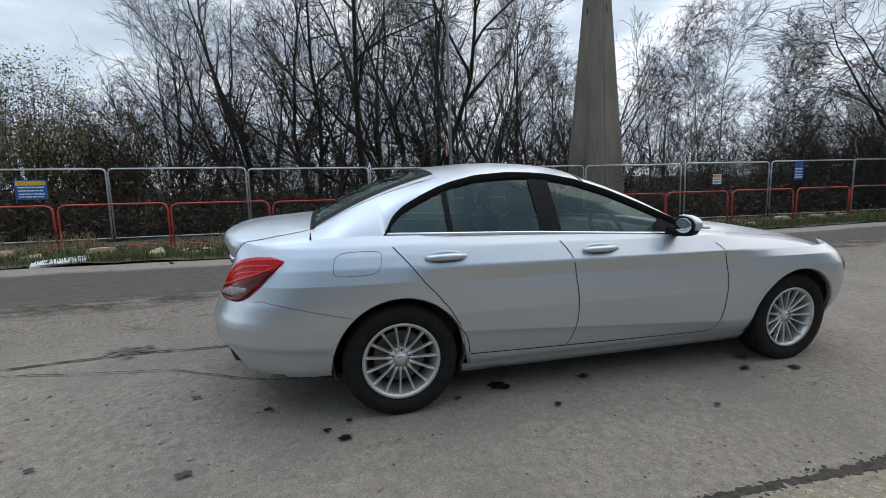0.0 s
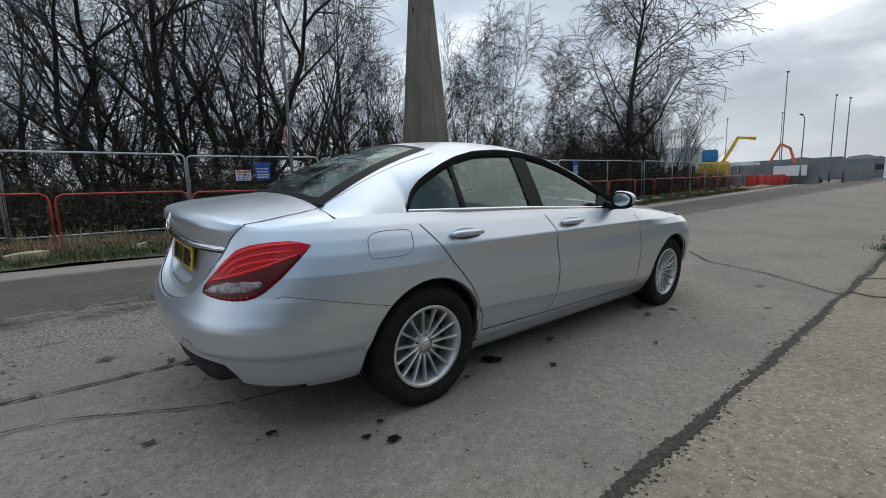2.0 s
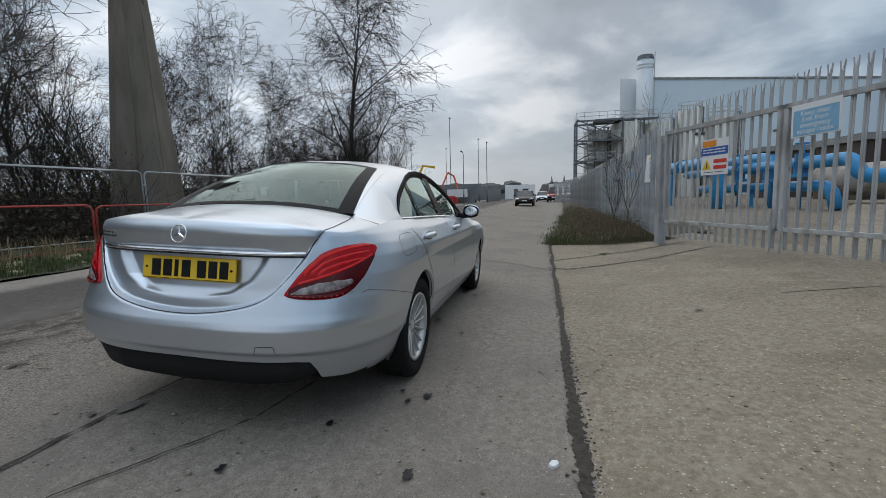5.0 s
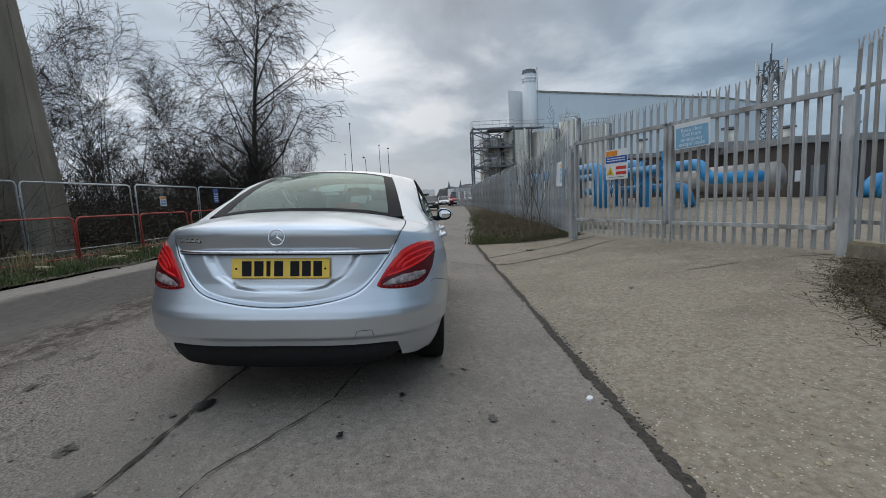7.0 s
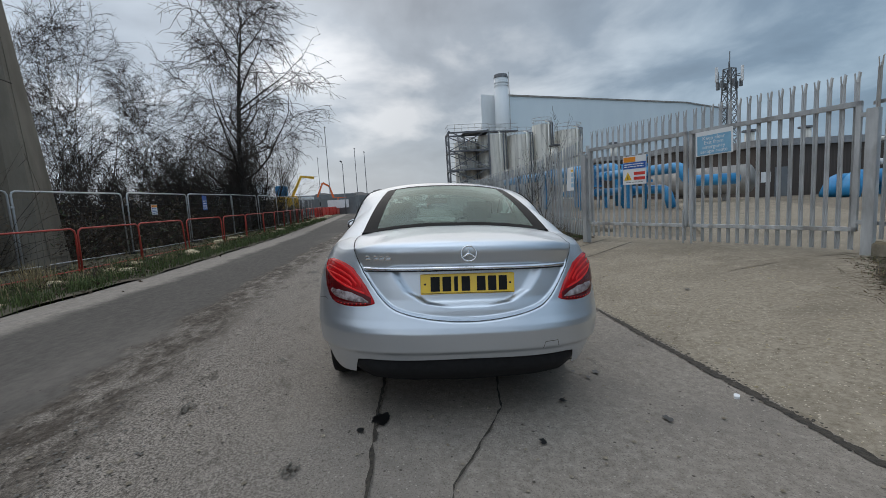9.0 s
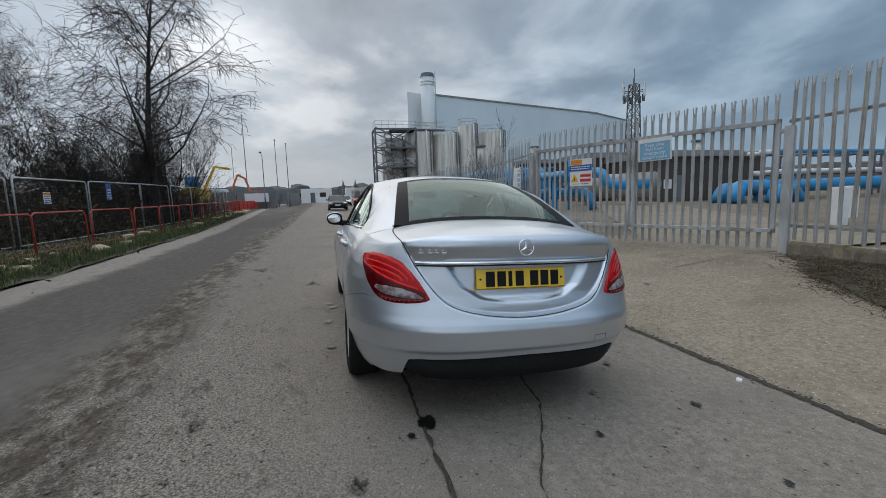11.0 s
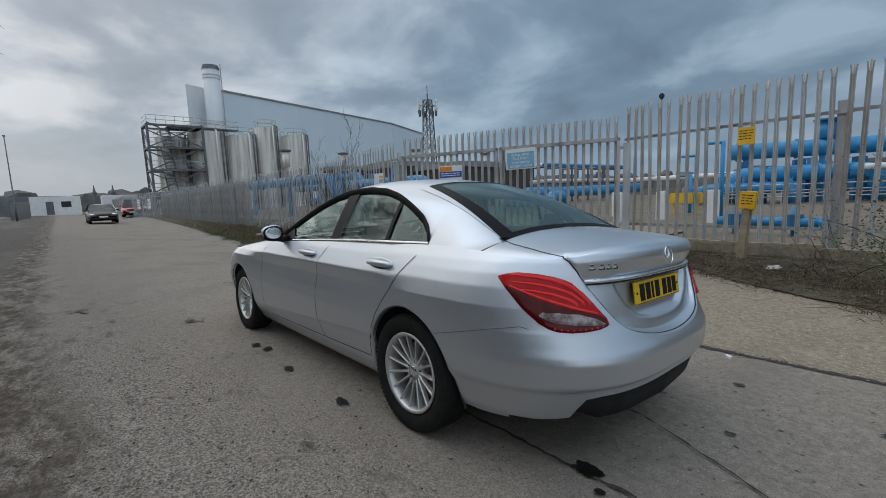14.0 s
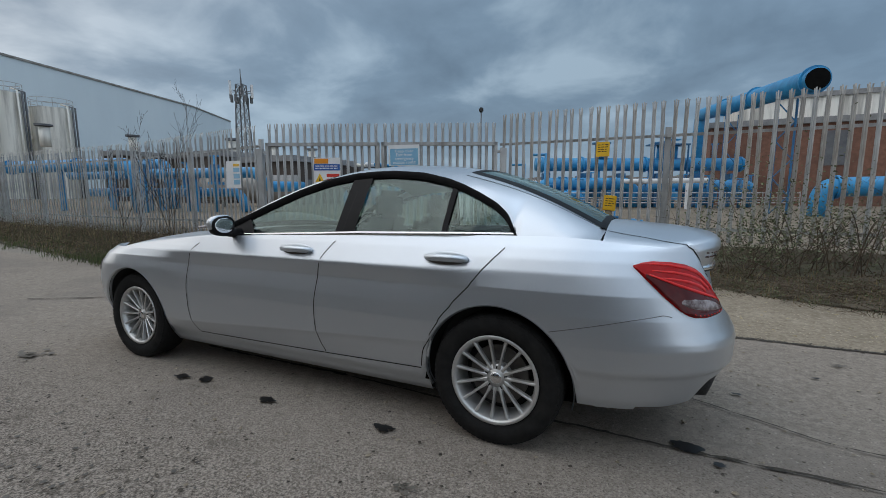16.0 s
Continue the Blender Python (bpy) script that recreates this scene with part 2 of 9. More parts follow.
M = {}
M["concrete"] = speckled("road_concrete", (0.180, 0.161, 0.136), (0.248, 0.223, 0.191), (0.325, 0.293, 0.253))
M["apron"] = speckled("apron_concrete", (0.190, 0.156, 0.114), (0.268, 0.226, 0.170), (0.350, 0.300, 0.234))
M["tarmac"] = surface("dark_tarmac", (0.082, 0.078, 0.071), (0.125, 0.119, 0.108), 3.0, 0.62, bump=0.25, bump_scale=120, c3=(0.17, 0.165, 0.158), scale3=0.5, amount3=0.45, stretch=(0.3, 1, 1))
M["grit"] = surface("gritty_tarmac", (0.075, 0.069, 0.059), (0.145, 0.134, 0.116), 7.0, 0.9, bump=0.7, bump_scale=70, c3=(0.075, 0.07, 0.064), scale3=0.7, amount3=0.6)
M["mud"] = surface("wet_mud_streak", (0.055, 0.05, 0.044), (0.11, 0.10, 0.088), 5.0, 0.7, bump=0.6, bump_scale=60, c3=(0.17, 0.16, 0.145), scale3=1.6, amount3=0.8, stretch=(0.35, 1, 1))
M["dust"] = surface("pale_road_dust", (0.19, 0.175, 0.15), (0.265, 0.245, 0.212), 3.5, 0.9, bump=0.2, bump_scale=60, c3=(0.14, 0.135, 0.125), scale3=0.8, amount3=0.6, stretch=(0.3, 1, 1))
M["joint"] = surface("joint_soil", (0.022, 0.018, 0.014), (0.070, 0.058, 0.044), 34, 0.95, bump=0.8, bump_scale=60)
M["oil"] = surface("oil_stain", (0.006, 0.006, 0.006), (0.02, 0.02, 0.02), 8, 0.35)
M["damp"] = surface("damp_patch", (0.075, 0.066, 0.054), (0.12, 0.108, 0.09), 8, 0.6, bump=0.3, bump_scale=60)
M["soil"] = surface("verge_soil", (0.055, 0.043, 0.028), (0.115, 0.09, 0.06), 4.0, 0.95, bump=1.0, bump_scale=25, c3=(0.045, 0.06, 0.02), scale3=1.2, amount3=0.7)
M["woodfloor"] = surface("leaf_litter", (0.026, 0.020, 0.015), (0.062, 0.048, 0.034), 6.0, 0.95, bump=1.0, bump_scale=20, c3=(0.05, 0.055, 0.025), scale3=0.8, amount3=0.6)
M["gravel"] = surface("yard_gravel", (0.12, 0.095, 0.065), (0.25, 0.20, 0.145), 14, 0.92, bump=1.0, bump_scale=40, c3=(0.10, 0.085, 0.06), scale3=0.5, amount3=0.7)
M["galv"] = surface("galvanised_steel", (0.42, 0.43, 0.435), (0.57, 0.578, 0.58), 9, 0.55, metal=0.4, c3=(0.20, 0.175, 0.145), scale3=3.0, amount3=0.7, per_object=0.12, stretch=(1, 1, 0.25))
M["rustpale"] = surface("rust_streaked_steel", (0.36, 0.352, 0.335), (0.50, 0.49, 0.47), 9, 0.7, metal=0.25, c3=(0.20, 0.125, 0.072), scale3=3.2, amount3=0.85, per_object=0.15, stretch=(1, 1, 0.2))
M["redpaint"] = surface("red_barrier_paint", (0.38, 0.04, 0.03), (0.52, 0.07, 0.045), 6, 0.5, c3=(0.25, 0.05, 0.035), scale3=3, amount3=0.6, per_object=0.15)
M["mesh"] = surface("weathered_mesh", (0.42, 0.43, 0.44), (0.56, 0.565, 0.57), 8, 0.5, metal=0.45)
M["stone"] = surface("sandstone_rubble", (0.34, 0.27, 0.16), (0.50, 0.42, 0.28), 8, 0.9, bump=0.6, bump_scale=25, per_object=0.2)
M["obelisk"] = surface("weathered_concrete_column", (0.16, 0.137, 0.105), (0.24, 0.207, 0.163), 1.8, 0.9, bump=0.4, bump_scale=40, c3=(0.11, 0.09, 0.067), scale3=0.8, amount3=0.7, stretch=(1, 1, 0.3))
M["bark"] = surface("dark_bark", (0.016, 0.013, 0.011), (0.040, 0.033, 0.027), 12, 0.95, bump=1.0, bump_scale=30)
M["twig"] = surface("bare_twigs", (0.022, 0.017, 0.014), (0.048, 0.037, 0.03), 6, 0.9)
M["birch"] = surface("birch_bark", (0.22, 0.21, 0.19), (0.42, 0.40, 0.37), 6, 0.85, c3=(0.03, 0.026, 0.022), scale3=2.5, amount3=0.95, stretch=(1, 1, 0.5))
M["bramble"] = surface("bramble_stems", (0.028, 0.019, 0.013), (0.068, 0.046, 0.030), 6, 0.9, per_island=0.35)
M["olive"] = surface("olive_shrub_leaves", (0.10, 0.09, 0.028), (0.19, 0.16, 0.06), 5, 0.85, per_island=0.5)
M["deadgrass"] = surface("dry_grass", (0.20, 0.155, 0.075), (0.34, 0.27, 0.15), 5, 0.9, per_island=0.4)
M["grass"] = surface("green_grass", (0.042, 0.066, 0.016), (0.085, 0.11, 0.032), 5, 0.85, per_island=0.4)
M["leaf"] = surface("dark_evergreen_leaves", (0.038, 0.050, 0.019), (0.085, 0.10, 0.043), 5, 0.7, per_island=0.5)
M["litter"] = surface("dead_leaves", (0.045, 0.031, 0.019), (0.10, 0.07, 0.042), 5, 0.9, per_island=0.5)
M["drystem"] = surface("dry_dead_stems", (0.055, 0.040, 0.027), (0.135, 0.10, 0.066), 6, 0.9, per_island=0.4)
M["drylitter"] = surface("dry_leaf_litter", (0.075, 0.052, 0.030), (0.165, 0.118, 0.070), 5, 0.9, per_island=0.5)
M["scrub"] = surface("grey_green_scrub_leaves", (0.070, 0.085, 0.038), (0.150, 0.168, 0.085), 5, 0.7, per_island=0.45)
M["bluepipe"] = surface("blue_pipe_paint", (0.018, 0.20, 0.44), (0.03, 0.29, 0.56), 2.5, 0.4, c3=(0.02, 0.17, 0.36), scale3=1.2, amount3=0.5)
M["bluedark"] = surface("dark_blue_pipe_paint", (0.012, 0.11, 0.25), (0.02, 0.17, 0.36), 2.5, 0.5, c3=(0.03, 0.06, 0.10), scale3=1.2, amount3=0.5)
M["void_dark"] = surface("pipe_mouth_shade", (0.004, 0.004, 0.004), (0.008, 0.008, 0.008), 5, 0.95, spec=0.1)
M["cladding"] = surface("pale_blue_cladding", (0.66, 0.745, 0.79), (0.70, 0.785, 0.825), 0.3, 0.5, c3=(0.63, 0.715, 0.76), scale3=0.06, amount3=0.4, stretch=(1, 1, 0.3))
M["tank"] = surface("stained_tank_steel", (0.76, 0.735, 0.665), (0.85, 0.825, 0.755), 0.8, 0.55, c3=(0.12, 0.105, 0.088), scale3=1.5, amount3=0.55, stretch=(1, 1, 0.07))
M["vessel"] = surface("dull_vessel_steel", (0.24, 0.225, 0.205), (0.36, 0.34, 0.31), 1.5, 0.55, metal=0.2, c3=(0.14, 0.12, 0.10), scale3=1.2, amount3=0.6)
M["chimney"] = surface("chimney_paint", (0.62, 0.66, 0.68), (0.70, 0.73, 0.75), 0.6, 0.5, stretch=(1, 1, 0.2))
M["darksteel"] = surface("dark_structural_steel", (0.10, 0.105, 0.115), (0.17, 0.175, 0.185), 1.5, 0.6, metal=0.3)
M["polegrey"] = surface("grey_pole_paint", (0.10, 0.105, 0.11), (0.17, 0.175, 0.18), 2, 0.5, metal=0.4)
M["white"] = surface("white_paint", (0.70, 0.71, 0.71), (0.80, 0.80, 0.80), 3, 0.5)
M["brick"] = surface("brown_brickwork", (0.16, 0.075, 0.05), (0.26, 0.13, 0.09), 3, 0.9, c3=(0.10, 0.05, 0.04), scale3=0.4, amount3=0.6)
M["shed"] = surface("brown_shed_cladding", (0.05, 0.04, 0.034), (0.09, 0.07, 0.058), 2, 0.8, stretch=(6, 6, 0.3))
M["flatroof"] = surface("grey_felt_roof", (0.20, 0.20, 0.20), (0.30, 0.30, 0.30), 2, 0.9)
M["black"] = surface("black_plastic", (0.012, 0.012, 0.013), (0.022, 0.022, 0.023), 10, 0.5)
M["yellow"] = surface("yellow_plastic", (0.72, 0.42, 0.02), (0.82, 0.50, 0.03), 5, 0.45)
M["signwhite"] = surface("sign_white", (0.72, 0.73, 0.74), (0.80, 0.80, 0.80), 6, 0.4)
M["signblue"] = surface("sign_blue", (0.02, 0.09, 0.36), (0.03, 0.12, 0.42), 6, 0.4)
M["signpale"] = surface("sign_pale_blue", (0.20, 0.42, 0.60), (0.24, 0.47, 0.65), 6, 0.4)
M["signred"] = surface("sign_red", (0.60, 0.04, 0.03), (0.66, 0.06, 0.04), 6, 0.4)
M["signorange"] = surface("sign_orange", (0.75, 0.25, 0.02), (0.8, 0.3, 0.03), 6, 0.4)
M["orange"] = surface("orange_machine_paint", (0.65, 0.13, 0.03), (0.75, 0.17, 0.04), 3, 0.5)
M["edging"] = surface("pale_edging_stone", (0.27, 0.225, 0.155), (0.40, 0.345, 0.25), 7, 0.92, bump=0.4, c3=(0.15, 0.13, 0.085), scale3=3, amount3=0.6)
M["sleeper"] = surface("pale_timber_board", (0.24, 0.20, 0.12), (0.36, 0.31, 0.20), 5, 0.9, bump=0.4, c3=(0.14, 0.12, 0.08), scale3=2, amount3=0.7)
M["hill"] = surface("far_woods", (0.09, 0.085, 0.08), (0.14, 0.13, 0.125), 0.2, 1.0)
M["farshed"] = surface("grey_hoarding", (0.13, 0.14, 0.145), (0.19, 0.20, 0.205), 0.5, 0.6)


def road_surface():
    """The carriageway: worn concrete, a gritty band, a muddy seam, dark tarmac and a dusty margin, by the distance from the seam (u) and from the verge (v)."""
    m, nt, b = nodes_of("worn_carriageway")
    N, L = nt.nodes.new, nt.links.new
    tc, uv = N("ShaderNodeTexCoord"), N("ShaderNodeUVMap")
    uv.uv_map = "zones"
    sep = N("ShaderNodeSeparateXYZ")
    L(uv.outputs[0], sep.inputs[0])

    def tex(scale, detail=8.0, rough=0.6, stretch=(1, 1, 1)):
        mp, n = N("ShaderNodeMapping"), N("ShaderNodeTexNoise")
        mp.inputs["Scale"].default_value = stretch
        n.inputs["Scale"].default_value, n.inputs["Detail"].default_value, n.inputs["Roughness"].default_value = scale, detail, rough
        L(tc.outputs["Object"], mp.inputs["Vector"]); L(mp.outputs[0], n.inputs["Vector"])
        return n.outputs["Fac"]

    def ramp(fac, stops):
        r = N("ShaderNodeValToRGB")
        el = r.color_ramp.elements
        el[0].position, el[0].color = stops[0][0], (*stops[0][1], 1)
        el[1].position, el[1].color = stops[-1][0], (*stops[-1][1], 1)
        for p, c in stops[1:-1]:
            el.new(p).color = (*c, 1)
        L(fac, r.inputs["Fac"])
        return r.outputs["Color"]

    def rng(val, a, c, lo=0.0, hi=1.0):
        mr = N("ShaderNodeMapRange"); mr.interpolation_type = "SMOOTHSTEP"
        for k, v in (("From Min", a), ("From Max", c), ("To Min", lo), ("To Max", hi)):
            mr.inputs[k].default_value = v
        L(val, mr.inputs["Value"])
        return mr.outputs[0]

    def mix(fac, p, q):
        x = N("ShaderNodeMix"); x.data_type = "RGBA"
        L(fac, x.inputs["Factor"]); L(p, x.inputs["A"]); L(q, x.inputs["B"])
        return x.outputs["Result"]

    def math2(op, p, q):
        x = N("ShaderNodeMath"); x.operation = op
        for i, s in enumerate((p, q)):
            if isinstance(s, (int, float)):
                x.inputs[i].default_value = s
            else:
                L(s, x.inputs[i])
        return x.outputs[0]

    wob = math2("MULTIPLY", math2("SUBTRACT", tex(1.3, 10, 0.7), 0.5), 0.8)
    u = math2("ADD", sep.outputs["X"], wob)
    v = math2("ADD", sep.outputs["Y"], math2("MULTIPLY", wob, 0.8))
    fine, mid_, broad = tex(75, 3, 0.75), tex(9, 9, 0.75), tex(0.6, 6, 0.6)
    speck = tex(110, 2, 0.5)
    conc = ramp(tex(22, 9, 0.74), ((0.33, (0.200, 0.173, 0.145)), (0.5, (0.276, 0.240, 0.203)), (0.67, (0.355, 0.309, 0.262))))
    conc = mix(rng(broad, 0.46, 0.62, 0, 0.75), conc, ramp(mid_, ((0.3, (0.185, 0.162, 0.140)), (0.7, (0.265, 0.233, 0.202)))))
    conc = mix(rng(speck, 0.66, 0.74, 0, 0.6), conc, ramp(fine, ((0.3, (0.469, 0.413, 0.356)), (0.7, (0.544, 0.476, 0.413)))))
    grit = ramp(fine, ((0.40, (0.150, 0.130, 0.112)), (0.5, (0.275, 0.240, 0.206)), (0.60, (0.430, 0.376, 0.324))))
    grit = mix(rng(tex(5.5, 6, 0.7, (0.5, 1, 1)), 0.56, 0.68, 0, 0.7), grit, ramp(fine, ((0.3, (0.062, 0.053, 0.044)), (0.7, (0.135, 0.117, 0.098)))))
    mud = ramp(tex(20, 9, 0.75, (0.6, 1, 1)), ((0.36, (0.045, 0.037, 0.030)), (0.52, (0.105, 0.087, 0.071)), (0.68, (0.215, 0.185, 0.155))))
    tar = ramp(tex(14, 9, 0.72, (0.6, 1, 1)), ((0.34, (0.082, 0.073, 0.066)), (0.66, (0.131, 0.118, 0.104))))
    tar = mix(rng(tex(0.5, 5, 0.6, (0.3, 1, 1)), 0.5, 0.66, 0, 0.6), tar, ramp(mid_, ((0.3, (0.155, 0.136, 0.120)), (0.7, (0.205, 0.181, 0.159)))))
    dust = ramp(tex(14, 9, 0.72, (0.7, 1, 1)), ((0.34, (0.238, 0.208, 0.181)), (0.66, (0.378, 0.332, 0.288))))
    def flecks(scale, size, share):
        vo, sp = N("ShaderNodeTexVoronoi"), N("ShaderNodeSeparateColor")
        vo.inputs["Scale"].default_value = scale
        L(tc.outputs["Object"], vo.inputs["Vector"]); L(vo.outputs["Color"], sp.inputs[0])
        return math2("MULTIPLY", rng(vo.outputs["Distance"], size, size * 0.7), math2("LESS_THAN", sp.outputs[0], share))

    pale = ramp(fine, ((0.3, (0.40, 0.36, 0.31)), (0.7, (0.52, 0.47, 0.41))))
    dark = ramp(fine, ((0.3, (0.035, 0.03, 0.025)), (0.7, (0.07, 0.06, 0.05))))
    conc = mix(math2("MULTIPLY", flecks(60, 0.38, 0.055), 0.6), conc, pale)
    conc = mix(math2("MULTIPLY", flecks(26, 0.24, 0.05), 0.8), conc, dark)
    grit = mix(math2("MULTIPLY", flecks(70, 0.42, 0.12), 0.7), grit, pale)
    conc = mix(rng(speck, 0.44, 0.34, 0, 0.55), conc, ramp(fine, ((0.3, (0.085, 0.072, 0.060)), (0.7, (0.150, 0.130, 0.110)))))
    grit = mix(rng(speck, 0.43, 0.34, 0, 0.65), grit, dark)
    g_in = rng(u, -2.3, -0.6)
    col = mix(g_in, conc, grit)
    t_in = rng(u, 0.02, 0.18)
    col = mix(t_in, col, tar)
    m_in = math2("MULTIPLY", rng(u, -0.62, -0.22), rng(u, 0.28, 0.08))
    col = mix(math2("MULTIPLY", m_in, rng(tex(6, 9, 0.76, (0.5, 1, 1)), 0.40, 0.56, 0.10, 0.92)), col, mud)
    col = mix(math2("MULTIPLY", rng(v, 0.95, 0.6), 0.85), col, dust)
    L(col, b.inputs["Base Color"])
    rgh = rng(t_in, 0, 1, 0.92, 0.80)
    L(rgh, b.inputs["Roughness"])
    b.inputs["Specular IOR Level"].default_value = 0.08
    bp = N("ShaderNodeBump")
    bp.inputs["Distance"].default_value = 0.02
    L(math2("ADD", math2("MULTIPLY", fine, rng(g_in, 0, 1, 0.35, 1.0)), math2("MULTIPLY", mid_, 0.6)), bp.inputs["Height"])
    L(rng(t_in, 0, 1, 0.9, 0.25), bp.inputs["Strength"])
    L(bp.outputs[0], b.inputs["Normal"])
    return m


M["road"] = road_surface()


# ---------------------------------------------------------------- mesh helpers
def mesh_ob(name, verts, faces, material, parent=None, label="", smooth=False):
    me = bpy.data.meshes.new(name)
    me.from_pydata([tuple(v) for v in verts], [], faces)
    me.materials.append(material)
    if smooth:
        me.polygons.foreach_set("use_smooth", [True] * len(me.polygons))
    me.update()
    ob = new(name, me)
    if parent is not None:
        ob.parent = parent
    if label:
        tagged(ob, label)
    return ob


def part(name, bm, material, parent=None, label="", smooth=False):
    me = bpy.data.meshes.new(name)
    bm.normal_update()
    bm.to_mesh(me)
    bm.free()
    me.materials.append(material)
    if smooth:
        me.polygons.foreach_set("use_smooth", [True] * len(me.polygons))
    ob = new(name, me)
    if parent is not None:
        ob.parent = parent
    if label:
        tagged(ob, label)
    return ob


def thing(name, label, category, m=None, group="", kind=""):
    ob = new(name)
    ob.empty_display_size = 0.1
    if m is not None:
        ob.matrix_basis = m
    return tagged(ob, label, category, group, kind)


def box_bm(sx, sy, sz, at=(0, 0, 0), bevel=0.0, bm=None, turn=None):
    """A box of that size, its base centre at the place given."""
    own = bmesh.new()
    bmesh.ops.create_cube(own, size=1.0)
    bmesh.ops.scale(own, vec=(sx, sy, sz), verts=own.verts)
    if bevel:
        bmesh.ops.bevel(own, geom=own.edges[:], offset=bevel, segments=2, affect="EDGES")
    bmesh.ops.translate(own, vec=(0, 0, sz / 2), verts=own.verts)
    if turn is not None:
        bmesh.ops.transform(own, matrix=turn, verts=own.verts)
    bmesh.ops.translate(own, vec=at, verts=own.verts)
    if bm is None:
        return own
    join(bm, own)
    return bm


def join(bm, other):
    me = bpy.data.meshes.new("join")
    other.to_mesh(me)
    other.free()
    bm.from_mesh(me)
    bpy.data.meshes.remove(me)


def tube(points, radii, sides=8, cap=True):
    """Verts and faces of a round tube along points; radii one number or one a point."""
    pts = [Vector(p) for p in points]
    if not hasattr(radii, "__len__"):
        radii = [radii] * len(pts)
    verts, faces = [], []
    prev = None
    for i, p in enumerate(pts):
        d = (pts[min(i + 1, len(pts) - 1)] - pts[max(i - 1, 0)]).normalized()
        if prev is None:
            a = d.orthogonal().normalized()
        else:
            a = prev - d * prev.dot(d)
            a = a.normalized() if a.length > 1e-6 else d.orthogonal().normalized()
        prev = a
        b = d.cross(a)
        for k in range(sides):
            t = 2 * math.pi * k / sides
            verts.append(p + (a * math.cos(t) + b * math.sin(t)) * radii[i])
    for i in range(len(pts) - 1):
        for k in range(sides):
            k2 = (k + 1) % sides
            faces.append((i * sides + k, i * sides + k2, (i + 1) * sides + k2, (i + 1) * sides + k))
    if cap:
        faces.append(tuple(range(sides - 1, -1, -1)))
        n = (len(pts) - 1) * sides
        faces.append(tuple(range(n, n + sides)))
    return verts, faces


class Heap:
    """Gathers many small pieces into one mesh."""
    def __init__(self):
        self.v, self.f = [], []

    def add(self, vf):
        n = len(self.v)
        self.v.extend(vf[0])
        self.f.extend(tuple(i + n for i in f) for f in vf[1])
        return self

    def box(self, a, b):
        x0, y0, z0 = a
        x1, y1, z1 = b
        return self.add(([(x0, y0, z0), (x1, y0, z0), (x1, y1, z0), (x0, y1, z0), (x0, y0, z1), (x1, y0, z1), (x1, y1, z1), (x0, y1, z1)],
                         [(0, 3, 2, 1), (4, 5, 6, 7), (0, 1, 5, 4), (1, 2, 6, 5), (2, 3, 7, 6), (3, 0, 4, 7)]))

    def beam(self, p, q, r, sides=4):
        return self.add(tube([p, q], r, sides))

    def put(self, name, material, parent=None, label="", smooth=False):
        return mesh_ob(name, self.v, self.f, material, parent, label, smooth)


def lerp_table(x, xs, ys):
    return float(np.interp(x, xs, ys))


def sstep(a, b, x):
    t = min(1.0, max(0.0, (x - a) / (b - a)))
    return t * t * (3 - 2 * t)


# ---------------------------------------------------------------- the lie of the land
def H(x, y):
    """Height of the ground: the road falls to the right of the car, the apron rises again to the gates."""
    base = lerp_table(y, (-60, -5.2, -1.87, 0, 3.0, 6, 40), (0.15, 0.19, -0.088, 0, 0.141, 0.16, 0.20))
    along = lerp_table(x, (-40, -6, 6, 45, 120), (0.06, 0.06, -0.06, 0.18, 0.5))
    k = 1 - sstep(-3.0, -5.5, y) * (1 - sstep(6, 14, x))
    return base + along * k


def strip(name, x0, x1, step, lo, hi, ny, dz, material, rough=0.0, kind="structure", parent=None):
    """A sheet on the ground between the lines y = lo(x) and y = hi(x)."""
    n = max(2, int((x1 - x0) / step))
    verts, faces = [], []
    for i in range(n + 1):
        x = x0 + (x1 - x0) * i / n
        a, b = lo(x), hi(x)
        for j in range(ny + 1):
            y = a + (b - a) * j / ny
            verts.append((x, y, H(x, y) + dz + rough * noise.noise((x * 1.3, y * 1.3, 3.1)) + rough * 0.5 * noise.noise((x * 5, y * 5, 9.1))))
    for i in range(n):
        for j in range(ny):
            k = i * (ny + 1) + j
            faces.append((k, k + ny + 1, k + ny + 2, k + 1))
    ob = mesh_ob(name, verts, faces, material, parent, smooth=True)
    return tagged(ob, kind=kind) if kind else ob


def line(*pts):
    xs, ys = [p[0] for p in pts], [p[1] for p in pts]
    return lambda x: lerp_table(x, xs, ys)


def const(v):
    return lambda x: v


JOINT_Y = -1.87
kerb = line((-60, 5.3), (0, 5.4), (15, 5.6), (50, 8.0), (90, 9.0))
lane = line((-60, 1.6), (-4, 2.25), (0, 2.55), (4, 2.85), (10, 3.0), (60, 3.1), (90, 3.2))
right_edge = line((8.3, -1.9), (9.5, -2.0), (15, -2.5), (30, -3.3), (44, -3.9), (60, -4.0), (90, -4.0))
verge_near = line((-60, -2.6), (-8, -3.0), (-3.3, -3.5), (-2, -3.8), (0, -4.7), (1.6, -5.75))


